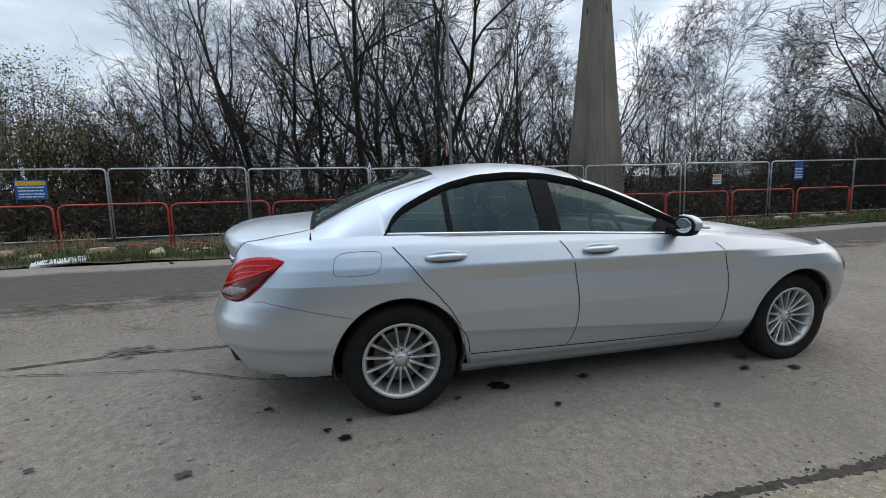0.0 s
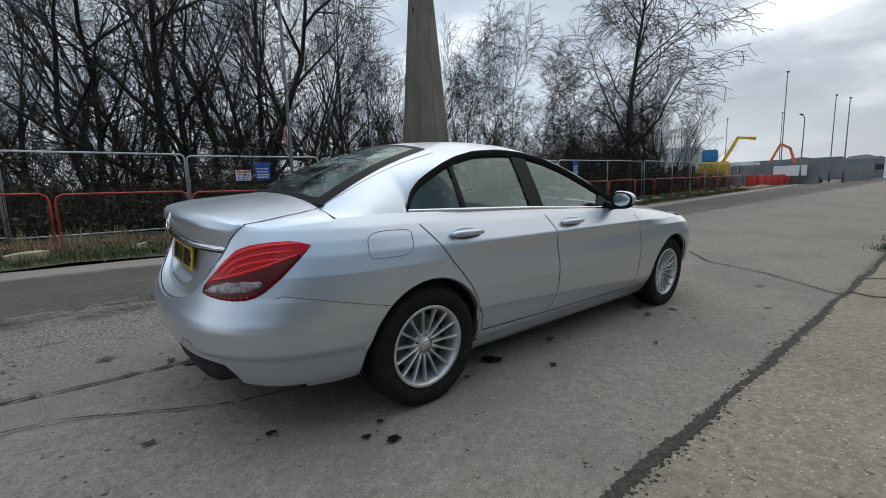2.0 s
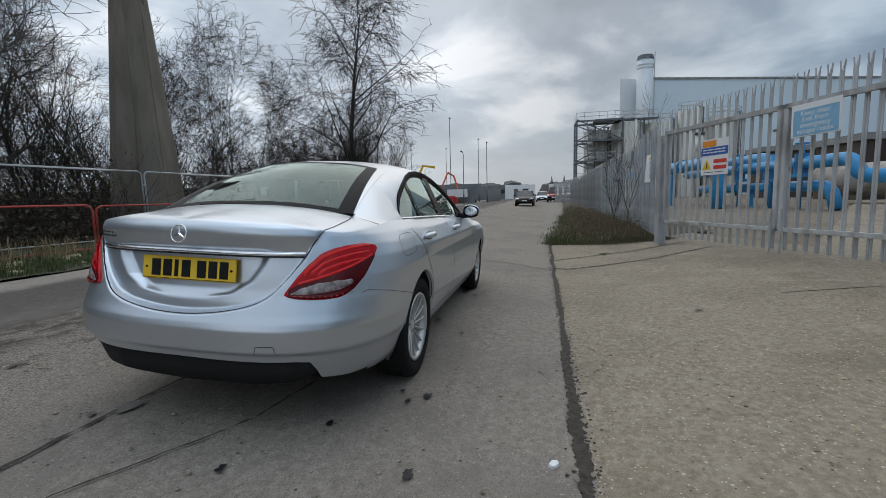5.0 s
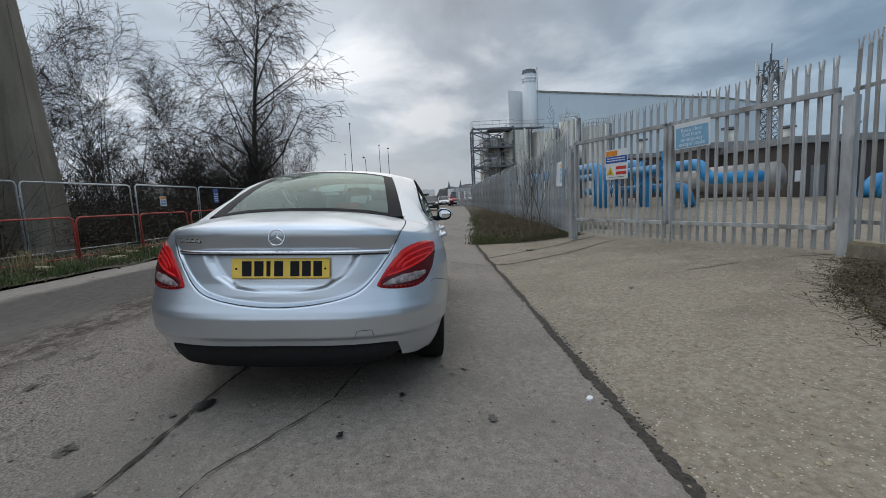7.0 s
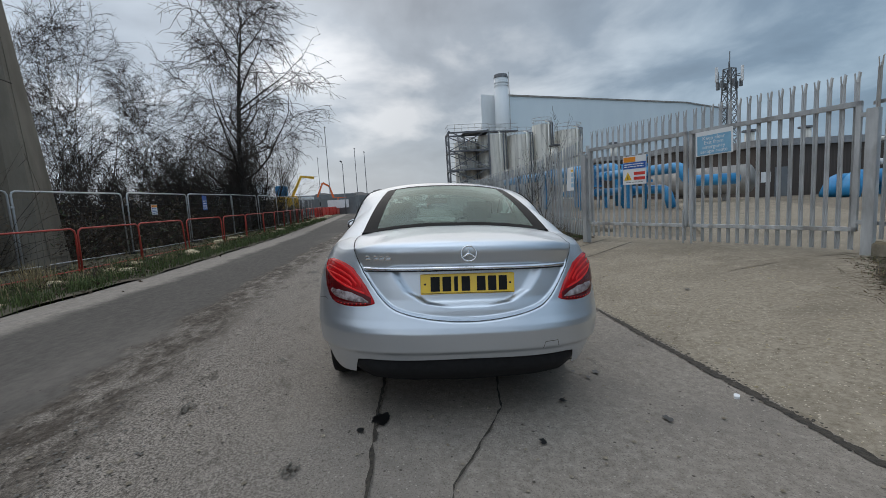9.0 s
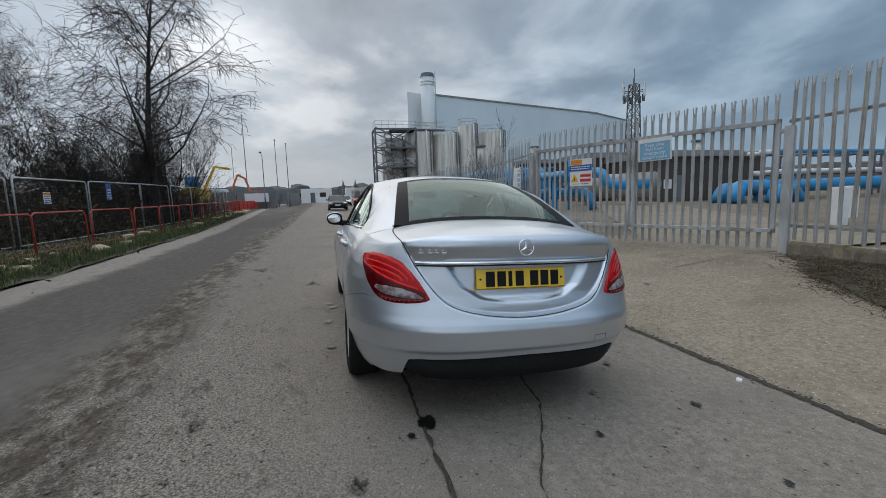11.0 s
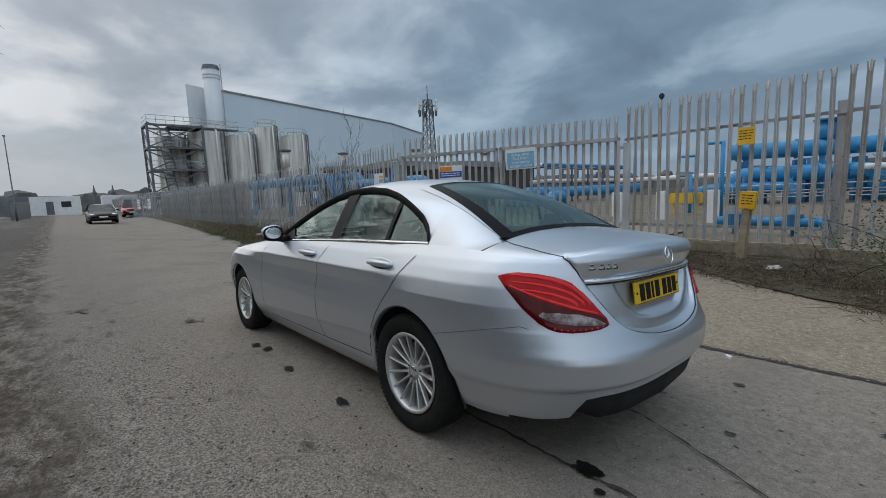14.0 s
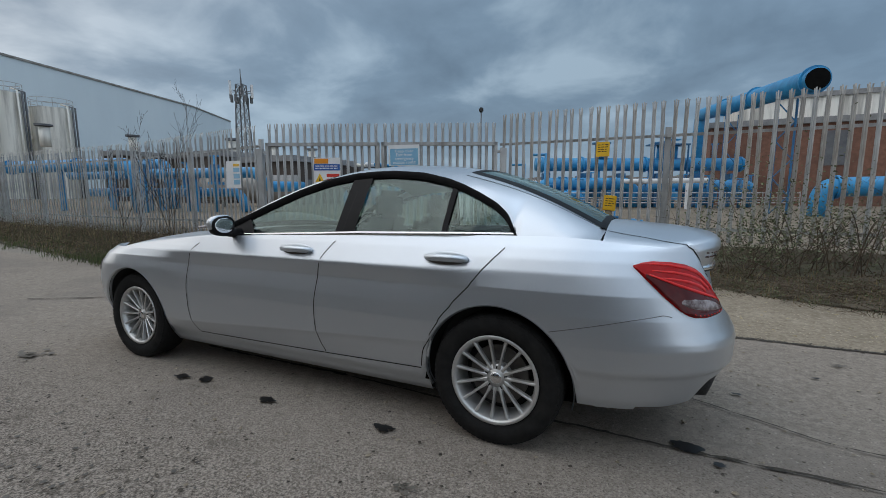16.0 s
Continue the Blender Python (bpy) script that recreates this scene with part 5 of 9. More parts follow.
# ---------------------------------------------------------------- undergrowth
def stems(h, x, y, z, n, height, lean, rnd, r=0.006, seg=4):
    for _ in range(n):
        p = Vector((x + rnd.gauss(0, 0.12), y + rnd.gauss(0, 0.12), z - 0.03))
        d = Vector((rnd.gauss(0, lean), rnd.gauss(0, lean), 1)).normalized()
        pts = [p.copy()]
        L = height * rnd.uniform(0.5, 1.2)
        for i in range(seg):
            d = (d + Vector((rnd.gauss(0, 0.22), rnd.gauss(0, 0.22), -0.16))).normalized()
            p = p + d * (L / seg)
            if p.z < z + 0.01:
                p.z = z + 0.01
            pts.append(p.copy())
        rr = r * rnd.uniform(0.6, 1.3)
        h.add(tube(pts, [rr * (1 - 0.75 * i / seg) for i in range(seg + 1)], 3, False))


def leaves(h, x, y, z, n, size, rad, high, rnd):
    for _ in range(n):
        c = Vector((x + rnd.gauss(0, rad), y + rnd.gauss(0, rad), z + abs(rnd.gauss(0, high))))
        a = Vector((rnd.gauss(0, 1), rnd.gauss(0, 1), rnd.gauss(0, 0.6))).normalized()
        b = a.orthogonal().normalized()
        b = Matrix.Rotation(rnd.uniform(0, 6.28), 3, a) @ b
        s = size * rnd.uniform(0.5, 1.3)
        h.add(([c - a * s, c + b * s * 0.45, c + a * s, c - b * s * 0.45], [(0, 1, 2, 3)]))


def blades(h, x, y, z, n, height, rad, rnd, w=0.004):
    for _ in range(n):
        p = Vector((x + rnd.gauss(0, rad), y + rnd.gauss(0, rad), z))
        t = rnd.uniform(0, 6.28)
        s = Vector((math.cos(t), math.sin(t), 0))
        L = height * rnd.uniform(0.4, 1.2)
        ben = Vector((math.cos(t + 1.57), math.sin(t + 1.57), 0)) * L * rnd.uniform(0.1, 0.6)
        h.add(([p - s * w, p + s * w, p + ben * 0.4 + Vector((0, 0, L * 0.65)) + s * w * 0.7, p + ben * 0.4 + Vector((0, 0, L * 0.65)) - s * w * 0.7, p + ben + Vector((0, 0, L * 0.85))],
               [(0, 1, 2, 3), (3, 2, 4)]))


def thicket():
    rnd = random.Random(31)
    br, lf, li = Heap(), Heap(), Heap()
    for i in range(1500):
        x = rnd.uniform(-26, 40)
        y = heras_line(x) + 0.5 + abs(rnd.gauss(0, 2.6))
        z = H(x, y) - 0.08
        tall = 2.0 + 0.9 * noise.noise((x * 0.3, y * 0.3, 5))
        stems(br, x, y, z, 7, tall * 1.3, 0.5, rnd, 0.010)
        leaves(lf, x, y, z, 8, 0.075, 0.4, tall * 0.42, rnd)
        leaves(li, x, y, z, 24, 0.075, 0.45, tall * 0.42, rnd)
    tagged(br.put("bramble_thicket", M["bramble"]), "tangled brown bramble stems behind the mesh fence", "undergrowth", kind="stuff")
    tagged(lf.put("bramble_leaves", M["leaf"]), "dark green bramble and ivy leaves in the thicket", "foliage", kind="stuff")
    tagged(li.put("withered_leaves", M["litter"]), "withered brown leaves in the thicket", "foliage", kind="stuff")
    # the darker mass further in
    dk = Heap()
    for i in range(1000):
        x = rnd.uniform(-40, 45)
        y = heras_line(x) + 4 + rnd.uniform(0, 20)
        stems(dk, x, y, H(x, y) - 0.1, 4, 3.0, 0.32, rnd, 0.010)
    tagged(dk.put("wood_understorey", M["bramble"]), "dense bare saplings and brush deep in the wood", "undergrowth", kind="stuff")
    # tall brush that closes the wood between the trunks
    tb = Heap()
    for i in range(330):
        x = rnd.uniform(-7.5, 36)
        y = heras_line(x) + 2.5 + abs(rnd.gauss(0, 8))
        hh = lerp_table(x, (-7.5, -4, 12, 16, 24, 36), (3.0, 5.6, 5.6, 4.2, 4.4, 3.0)) * rnd.uniform(0.6, 1.15)
        stems(tb, x, y, H(x, y) - 0.1, 5, hh, 0.26, rnd, 0.013, 4)
    for i in range(150):
        x, y = rnd.uniform(17, 26), 9.2 + abs(rnd.gauss(0, 1.9))
        stems(tb, x, y, H(x, y) - 0.1, 6, 3.4 * rnd.uniform(0.5, 1.1), 0.30, rnd, 0.010, 5)
    tagged(tb.put("tall_brush", M["twig"]), "tall dark bare brush closing the wood between the trunks", "undergrowth", kind="stuff")
    # olive willow scrub at the edge of the wood
    for k, (cx, cy, rad, hh) in enumerate(((-9.8, 14.0, 1.9, 5.9), (-7.9, 14.6, 1.5, 4.6), (-12.5, 13.6, 1.7, 5.8), (-15.5, 15.0, 2.0, 5.6), (-19.5, 15.0, 2.2, 5.0), (-24, 16, 2.5, 5.4))):
        sh = thing("willow_shrub", "rounded olive-green willow shrub with many fine stems", "shrub", pose(cx, cy, 0.1), "willow shrubs")
        st, lv = Heap(), Heap()
        for _ in range(150):
            p = Vector((rnd.gauss(0, 0.35), rnd.gauss(0, 0.35), 0))
            d = Vector((rnd.gauss(0, 0.28), rnd.gauss(0, 0.28), 1)).normalized()
            pts = [p.copy()]
            Ln = hh * rnd.uniform(0.55, 1.0)
            for i in range(6):
                d = (d + Vector((rnd.gauss(0, 0.09), rnd.gauss(0, 0.09), 0))).normalized()
                p = p + d * Ln / 6
                pts.append(p.copy())
                if i > 1:
                    for _2 in range(7):
                        c0 = p + Vector((rnd.gauss(0, 0.25), rnd.gauss(0, 0.25), rnd.gauss(0, 0.25)))
                        leaves(lv, c0.x, c0.y, c0.z, 6, 0.04, 0.12, 0.12, rnd)
            st.add(tube(pts, [0.02 * (1 - 0.13 * i) for i in range(7)], 3, False))
        st.put("stems", M["bramble"], sh)
        lv.put("crown", M["olive"], sh)


thicket()


def verge_left():
    strip("verge_left", -60, 60, 0.5, lambda x: kerb(x) + 0.02 + 0.10 * noise.noise((x * 0.8, 1, 0)), lambda x: heras_line(x) + 1.0, 12, 0.03, M["soil"], 0.06)
    rnd = random.Random(41)
    g, d, l = Heap(), Heap(), Heap()
    for i in range(4200):
        x = rnd.uniform(-16, 34)
        y = kerb(x) + 0.12 + abs(rnd.gauss(0, 1.0))
        z = H(x, y) + 0.02
        blades(g, x, y, z, 9, 0.13 + 0.12 * rnd.random(), 0.09, rnd, 0.005)
    for i in range(900):
        x = rnd.uniform(-16, 34)
        y = kerb(x) + 0.6 + abs(rnd.gauss(0, 1.5))
        blades(d, x, y, H(x, y) + 0.02, 7, 0.16 + 0.22 * rnd.random() ** 2, 0.10, rnd, 0.004)
        leaves(l, x, y, H(x, y) + 0.03, 12, 0.045, 0.4, 0.06, rnd)
    for i in range(22):
        x = rnd.uniform(-10, 6)
        blades(d, x, kerb(x) + rnd.uniform(1.4, 2.4), H(x, 7) + 0.02, 70, 0.5, 0.12, rnd, 0.005)
    tagged(g.put("verge_grass", M["grass"]), "short green grass along the road verge", "grass", kind="stuff")
    tagged(d.put("dry_verge_grass", M["deadgrass"]), "tufts of dry straw-coloured grass in the verge", "grass", kind="stuff")
    tagged(l.put("fallen_leaves", M["litter"]), "fallen brown leaves in the verge", "leaves", kind="stuff")


verge_left()


def verge_right():
    edge = line((-60, -2.5), (-8, -2.7), (-2.7, -3.0), (-1.7, -3.35), (-0.3, -4.0), (0.9, -4.75), (1.9, -5.75))
    strip("verge_by_fence", -60, 1.9, 0.12, lambda x: -6.6, lambda x: edge(x) + 0.12 * noise.noise((x * 1.7, 2, 0)) + 0.06 * noise.noise((x * 6, 2, 0)), 20, 0.020, M["soil"], 0.016)
    past = line((7.35, -5.2), (7.55, -3.6), (7.75, -2.8), (8.4, -1.92))
    strip("verge_past_gate", 7.5, 60, 0.2, lambda x: -5.6 if x > 8.2 else -4.3, lambda x: (right_edge(x) if x > 8.4 else past(x)) + 0.08 * noise.noise((x * 1.7, 6, 0)), 12, 0.02, M["soil"], 0.04)
    rnd = random.Random(51)
    g, d, l, b, lf = Heap(), Heap(), Heap(), Heap(), Heap()
    for i in range(3000):
        x = rnd.uniform(-11, 1.7)
        y = edge(x) + 0.06 - abs(rnd.gauss(0, 1.0))
        if y < -5.78:
            continue
        z = H(x, y) + 0.012
        thick = 0.5 + 0.9 * noise.noise((x * 1.6, y * 1.6, 4)) + 0.35 * min(1.0, edge(x) - y)
        if rnd.random() > thick:
            leaves(l, x, y, z, 2, 0.014, 0.12, 0.008, rnd)
            continue
        stems(b, x, y, z + 0.015, 5, 0.34, 4.0, rnd, 0.0026, 4)
        leaves(l, x, y, z, 9, 0.015, 0.14, 0.03, rnd)
        leaves(lf, x, y, z, 5, 0.014, 0.12, 0.03, rnd)
        if rnd.random() < 0.5:
            blades(g, x, y, z, 12, 0.045, 0.09, rnd, 0.003)
        if rnd.random() < 0.2:
            blades(d, x, y, z, 6, 0.09, 0.10, rnd, 0.0025)
    # leafy scrub growing through the fence
    for (cx, cy, n, hh) in ((-2.3, -5.0, 34, 1.6), (-3.4, -4.8, 34, 1.5), (-4.6, -4.7, 40, 1.6), (-6.2, -4.6, 40, 1.7), (-1.3, -5.3, 12, 0.8), (-3.0, -5.5, 22, 1.9)):
        for _ in range(n):
            x, y = cx + rnd.gauss(0, 0.35), cy + rnd.gauss(0, 0.3)
            stems(b, x, y, 0.2, 1, hh, 0.45, rnd, 0.006, 5)
            leaves(lf, x, y, 0.35, 26, 0.022, 0.25, hh * 0.36, rnd)
    # a leafy bush with arching canes before the fence
    for _ in range(40):
        x, y = -1.95 + rnd.gauss(0, 0.28), -4.45 + rnd.gauss(0, 0.25)
        stems(b, x, y, 0.16, 1, 1.15, 0.5, rnd, 0.006, 5)
        leaves(lf, x, y, 0.25, 44, 0.022, 0.20, 0.62, rnd)
    for _ in range(16):
        p = Vector((-2.9 + rnd.gauss(0, 0.35), -4.7 + rnd.gauss(0, 0.25), 0.12))
        q = p + Vector((rnd.uniform(-0.9, 1.1), rnd.uniform(-0.4, 0.5), rnd.uniform(0.0, 0.5)))
        top = (p + q) / 2 + Vector((0, 0, rnd.uniform(0.8, 1.5)))
        pts = [p * (1 - t) ** 2 + top * 2 * t * (1 - t) + q * t * t for t in np.linspace(0, 1, 12)]
        b.add(tube(pts, [0.008 - 0.0005 * i for i in range(12)], 4, False))
        for v in pts[4:]:
            leaves(lf, v.x, v.y, v.z, 4, 0.024, 0.07, 0.06, rnd)
    # ragged front edge of the verge past the gate
    for i in range(620):
        y = rnd.uniform(-4.3, -1.9)
        x = float(np.interp(y, (-5.2, -3.6, -2.8, -1.92), (7.35, 7.55, 7.75, 8.4))) + abs(rnd.gauss(0, 0.30))
        z = H(x, y) + 0.02
        if y > -2.9:
            blades(g, x, y, z, 14, 0.03 + 0.06 * rnd.random(), 0.10, rnd, 0.004)
        else:
            stems(b, x, y, z, 5, 0.30, 2.4, rnd, 0.003, 3)
            blades(g, x, y, z, 6, 0.08, 0.10, rnd, 0.004)
        leaves(l, x, y, z, 3, 0.018, 0.16, 0.02, rnd)
    for i in range(150):
        x = rnd.uniform(8.4, 20)
        y = right_edge(x) + rnd.gauss(0.02, 0.10)
        blades(g, x, y, H(x, y) + 0.02, 12, 0.12, 0.10, rnd, 0.004)
    # beyond the gates: a bank of dead stalks, higher towards the fence
    for i in range(3000):
        x = 7.8 + abs(rnd.gauss(0, 8))
        if x > 46:
            continue
        y = rnd.uniform(-4.3, (right_edge(x) if x > 8.4 else past(x)) - 0.05)
        z = H(x, y) + 0.03
        k, back = rnd.random(), min(1.0, max(0.0, (right_edge(max(x, 8.4)) - y) / 1.6))
        stems(b, x, y, z, 3, 0.12 + 0.50 * back * rnd.random(), 1.3, rnd, 0.0026, 4)
        leaves(l, x, y, z, 4, 0.020, 0.16, 0.10 + 0.10 * back, rnd)
        if k < 0.34:
            blades(g, x, y, z, 9, 0.07 + 0.08 * rnd.random(), 0.10, rnd, 0.004)
        elif k < 0.62:
            blades(d, x, y, z, 7, 0.08 + 0.24 * back * rnd.random(), 0.13, rnd, 0.003)
        elif k < 0.68:
            stems(b, x, y, z, 2, 0.5 + 0.7 * back * rnd.random(), 0.5, rnd, 0.004, 5)
    for i in range(170):
        x, y = 8.2 + abs(rnd.gauss(0, 2.2)), rnd.uniform(-4.2, -2.5)
        stems(b, x, y, H(x, y) + 0.02, 2, 0.35 + 0.75 * rnd.random() ** 2, 0.55, rnd, 0.0042, 5)
    for i in range(46):
        blades(g, 8.3 + rnd.random() * 0.9, -2.0 - rnd.random() * 0.7, H(9, -2.2) + 0.03, 30, 0.16, 0.1, rnd, 0.004)
    for i in range(26):
        blades(g, 6.05 + rnd.gauss(0, 0.06), -2.85 + rnd.gauss(0, 0.07), H(6, -2.85) + 0.01, 5, 0.05, 0.04, rnd, 0.003)
    tagged(b.put("dead_stems", M["drystem"]), "matted dead brown stems below the palisade fence", "undergrowth", kind="stuff")
    tagged(l.put("leaf_litter", M["drylitter"]), "brown leaf litter below the palisade fence", "leaves", kind="stuff")
    tagged(g.put("weedy_grass", M["grass"]), "patchy green weeds below the palisade fence", "grass", kind="stuff")
    tagged(d.put("straw_grass", M["deadgrass"]), "dry straw-coloured grass below the palisade fence", "grass", kind="stuff")
    tagged(lf.put("scrub_leaves", M["scrub"]), "dull green leaves of scrub growing through the fence", "foliage", kind="stuff")


verge_right()
# bare saplings beside the fence past the gate
for (x, y, s, hh) in ((9.6, -3.85, 61, 3.9), (9.9, -4.0, 62, 3.2), (10.6, -3.7, 63, 2.4), (9.2, -3.6, 64, 2.0), (11.6, -3.9, 65, 2.2)):
    sp = tree("bare_sapling", "thin bare brown sapling growing against the fence", s, hh, 0.013, bark="drystem", spread=0.5, limbs=8, twig_len=0.30, upright=1.0, levels=2, first=0.22, fine_r=0.0025, slim=0.008, lean=0.08)
    sp.matrix_basis = pose(x, y, H(x, y), 0, _r.uniform(-6, 6), 0)
bag = part("white_bag", box_bm(0.17, 0.13, 0.06, (0, 0, 0), 0.025), M["white"])
bag.matrix_basis = pose(-0.5, -4.75, 0.165, 4, 6, 20)
tagged(bag, "crumpled white plastic bag lying in the verge", "bag")


# ---------------------------------------------------------------- pipe yard
def pipe(name, pts, r, label, bend=0.5, sides=20, flanges=(), supports=(), category="pipe", material="bluepipe"):
    """A pipe with rounded bends, ring flanges and legs down to the ground."""
    root = thing(name, label, category)
    p = [Vector(q) for q in pts]
    path = [p[0]]
    for a, b, c in zip(p, p[1:], p[2:]):
        d1, d2 = (a - b).normalized(), (c - b).normalized()
        k = min(bend, (a - b).length * 0.45, (c - b).length * 0.45)
        s, e = b + d1 * k, b + d2 * k
        for i in range(7):
            t = i / 6
            path.append(s * (1 - t) ** 2 + b * 2 * t * (1 - t) + e * t * t)
    path.append(p[-1])
    v, f = tube(path, r, sides)
    mesh_ob("pipe_body", v, f, M[material], root, smooth=True)
    for i, t in flanges:
        a, b = p[i], p[i + 1]
        q, d = a.lerp(b, t), (b - a).normalized()
        v, f = tube([q - d * 0.05, q + d * 0.05], r * 1.22, sides)
        mesh_ob("flange", v, f, M[material], root)
    for i, t in supports:
        q = p[i].lerp(p[i + 1], t)
        ob = part("support", box_bm(0.25, 0.25, q.z - r - 0.15, (q.x, q.y, 0.15), 0.01), M[material], root)
    return root


BL = "large bright blue painted steel pipe on supports in the yard"
MAIN_A, MAIN_B = Vector((6.4, -27.8, 3.1)), Vector((-6.8, -34.6, 3.15))
pipe("blue_header_pipe", [MAIN_A, MAIN_B], 0.45, "long thick blue header pipe carried above the manifold", 0.5, 28, flanges=((0, 0.03), (0, 0.22), (0, 0.52), (0, 0.75), (0, 0.985)), supports=((0, 0.06), (0, 0.3), (0, 0.55), (0, 0.8)))
MAIN_D = (MAIN_B - MAIN_A)
for k, (t, hh, w) in enumerate(((0.31, 0.95, 0.42), (0.60, 1.0, 0.30), (0.66, 0.8, 0.26), (0.86, 0.9, 0.16))):
    q = MAIN_A + MAIN_D * t
    st = thing("blue_riser", "squat blue riser with a flat flange on the header pipe", "riser", pose(q.x, q.y, q.z + 0.45), "header risers")
    mesh_ob("riser_body", *tube([(0, 0, 0), (0, 0, hh)], w, 16), M["bluepipe"], st, smooth=True)
    mesh_ob("flange", *tube([(0, 0, hh), (0, 0, hh + 0.10)], w * 1.5, 16), M["bluedark"], st)
    if k in (1, 2):
        mesh_ob("handwheel", *tube([(0.4 * math.cos(a * 0.5236), 0.4 * math.sin(a * 0.5236), hh + 0.45) for a in range(13)], 0.04, 6, False), M["bluepipe"], st)
        mesh_ob("stem", *tube([(0, 0, hh), (0, 0, hh + 0.5)], 0.05, 8), M["bluepipe"], st)
q = MAIN_A + MAIN_D * 0.63
gantry = thing("valve_gantry", "small blue platform over the header pipe valves", "platform", pose(q.x, q.y, q.z + 1.3, 0, 0, 27))
part("deck", box_bm(2.6, 1.2, 0.10, (0, 0, 0), 0.01), M["bluedark"], gantry)
for s in (-1.2, 1.2):
    mesh_ob("leg", *tube([(s, 0.5, 0.02), (s, 0.5, -4.2)], 0.06, 6), M["bluedark"], gantry)
# the manifold below it
rnd_y = random.Random(77)
for k, (t0, t1, off, z, r) in enumerate(((0.0, 0.42, 1.5, 1.75, 0.40), (0.48, 0.98, 1.5, 1.65, 0.36), (0.1, 0.9, -1.4, 1.2, 0.42), (-0.12, 0.16, 2.2, 1.0, 0.30))):
    nrm = Vector((-MAIN_D.y, MAIN_D.x, 0)).normalized() * -off
    pa, pb = MAIN_A + MAIN_D * t0 + nrm, MAIN_A + MAIN_D * t1 + nrm
    pa.z = pb.z = z
    pipe("manifold_pipe", [(pa.x, pa.y, 0.2), pa, pb, (pb.x, pb.y, 0.2)], r, "blue manifold pipe with flanges under the header", 0.7, flanges=((1, 0.2), (1, 0.4), (1, 0.6), (1, 0.8)), supports=((1, 0.5),))
for k in range(15):
    t = -0.05 + 1.02 * k / 14
    q = MAIN_A + MAIN_D * t - Vector((-MAIN_D.y, MAIN_D.x, 0)).normalized() * rnd_y.uniform(0.8, 2.4)
    hgt = rnd_y.uniform(1.4, 2.4)
    v = thing("valve", "dark blue valve with a handwheel on the pipework", "valve", pose(q.x, q.y, 0.15), "yard valves")
    dk = "bluedark" if k % 3 else "bluepipe"
    mesh_ob("stem", *tube([(0, 0, 0), (0, 0, hgt)], 0.10, 10), M[dk], v, smooth=True)
    mesh_ob("bonnet", *tube([(0, 0, hgt * 0.3), (0, 0, hgt * 0.6)], rnd_y.uniform(0.25, 0.42), 12), M[dk], v)
    mesh_ob("handwheel", *tube([(0.28 * math.cos(a * 0.5236), 0.28 * math.sin(a * 0.5236), hgt) for a in range(13)], 0.03, 6, False), M["bluepipe"], v)
for k in range(6):
    t = 0.05 + 0.18 * k
    q = MAIN_A + MAIN_D * t
    pr = part("pipe_trestle", box_bm(0.5, 0.5, 2.35, (0, 0, 0), 0.02), M["bluedark"])
    pr.matrix_basis = pose(q.x, q.y, 0.15, 0, 0, 27)
    tagged(pr, "dark blue steel trestle under the header pipe", "support", "pipe trestles")
# vent pipe that slopes down towards the fence and ends open
V0, V1 = Vector((-4.6, -37.8, 7.3)), Vector((-6.76, -20.33, 5.8))
vd = (V1 - V0).normalized()
vent = pipe("blue_vent_pipe", [(-4.3, -38.8, 0.2), (-4.45, -39.0, 7.38), V0, V1], 0.47, "huge blue pipe sloping high over the yard, open at its end", 0.9, 28, flanges=((2, 0.30), (2, 0.62), (2, 0.985)))
# black disc on the closed end, painted as the pipe's unlit inside
mesh_ob("pipe_mouth", *tube([V1 - vd * 0.05, V1 + vd * 0.02], 0.43, 28), M["void_dark"], vent)
for (x, y, z1) in ((-6.45, -22.9, 5.5), (-5.45, -31.0, 6.1)):
    tr = thing("lattice_support", "slim blue lattice support under the sloping pipe", "support", pose(x, y, 0.15))
    for dx in (-0.35, 0.35):
        mesh_ob("leg", *tube([(dx, 0, 0), (dx, 0, z1 - 0.15)], 0.05, 6), M["bluedark"], tr)
    for k in range(6):
        za, zb = (z1 - 0.3) * k / 6, (z1 - 0.3) * (k + 1) / 6
        mesh_ob("brace", *tube([(-0.35 if k % 2 else 0.35, 0, za), (0.35 if k % 2 else -0.35, 0, zb)], 0.03, 5), M["bluedark"], tr)
pipe("blue_pipe", [(-7.3, -20.4, 0.2), (-7.35, -20.4, 1.42), (-16, -20.9, 1.6)], 0.40, BL, 0.5, flanges=((1, 0.05), (1, 0.3)), supports=((1, 0.4),))
pipe("blue_pipe", [(1.6, -9.6, 0.45), (-0.6, -9.3, 0.45)], 0.10, "slim blue valve line near the ground behind the fence", 0.2, 12, flanges=((0, 0.1), (0, 0.4), (0, 0.6), (0, 0.9)))
for (x, y) in ((1.2, -9.55), (0.1, -9.4)):
    v = thing("valve", "small blue valve on a line near the ground", "valve", pose(x, y, 0.17), "low valves")
    mesh_ob("stem", *tube([(0, 0, 0), (0, 0, 0.62)], 0.05, 8), M["bluepipe"], v, smooth=True)
    mesh_ob("bonnet", *tube([(0, 0, 0.15), (0, 0, 0.45)], 0.16, 12), M["bluedark"], v)
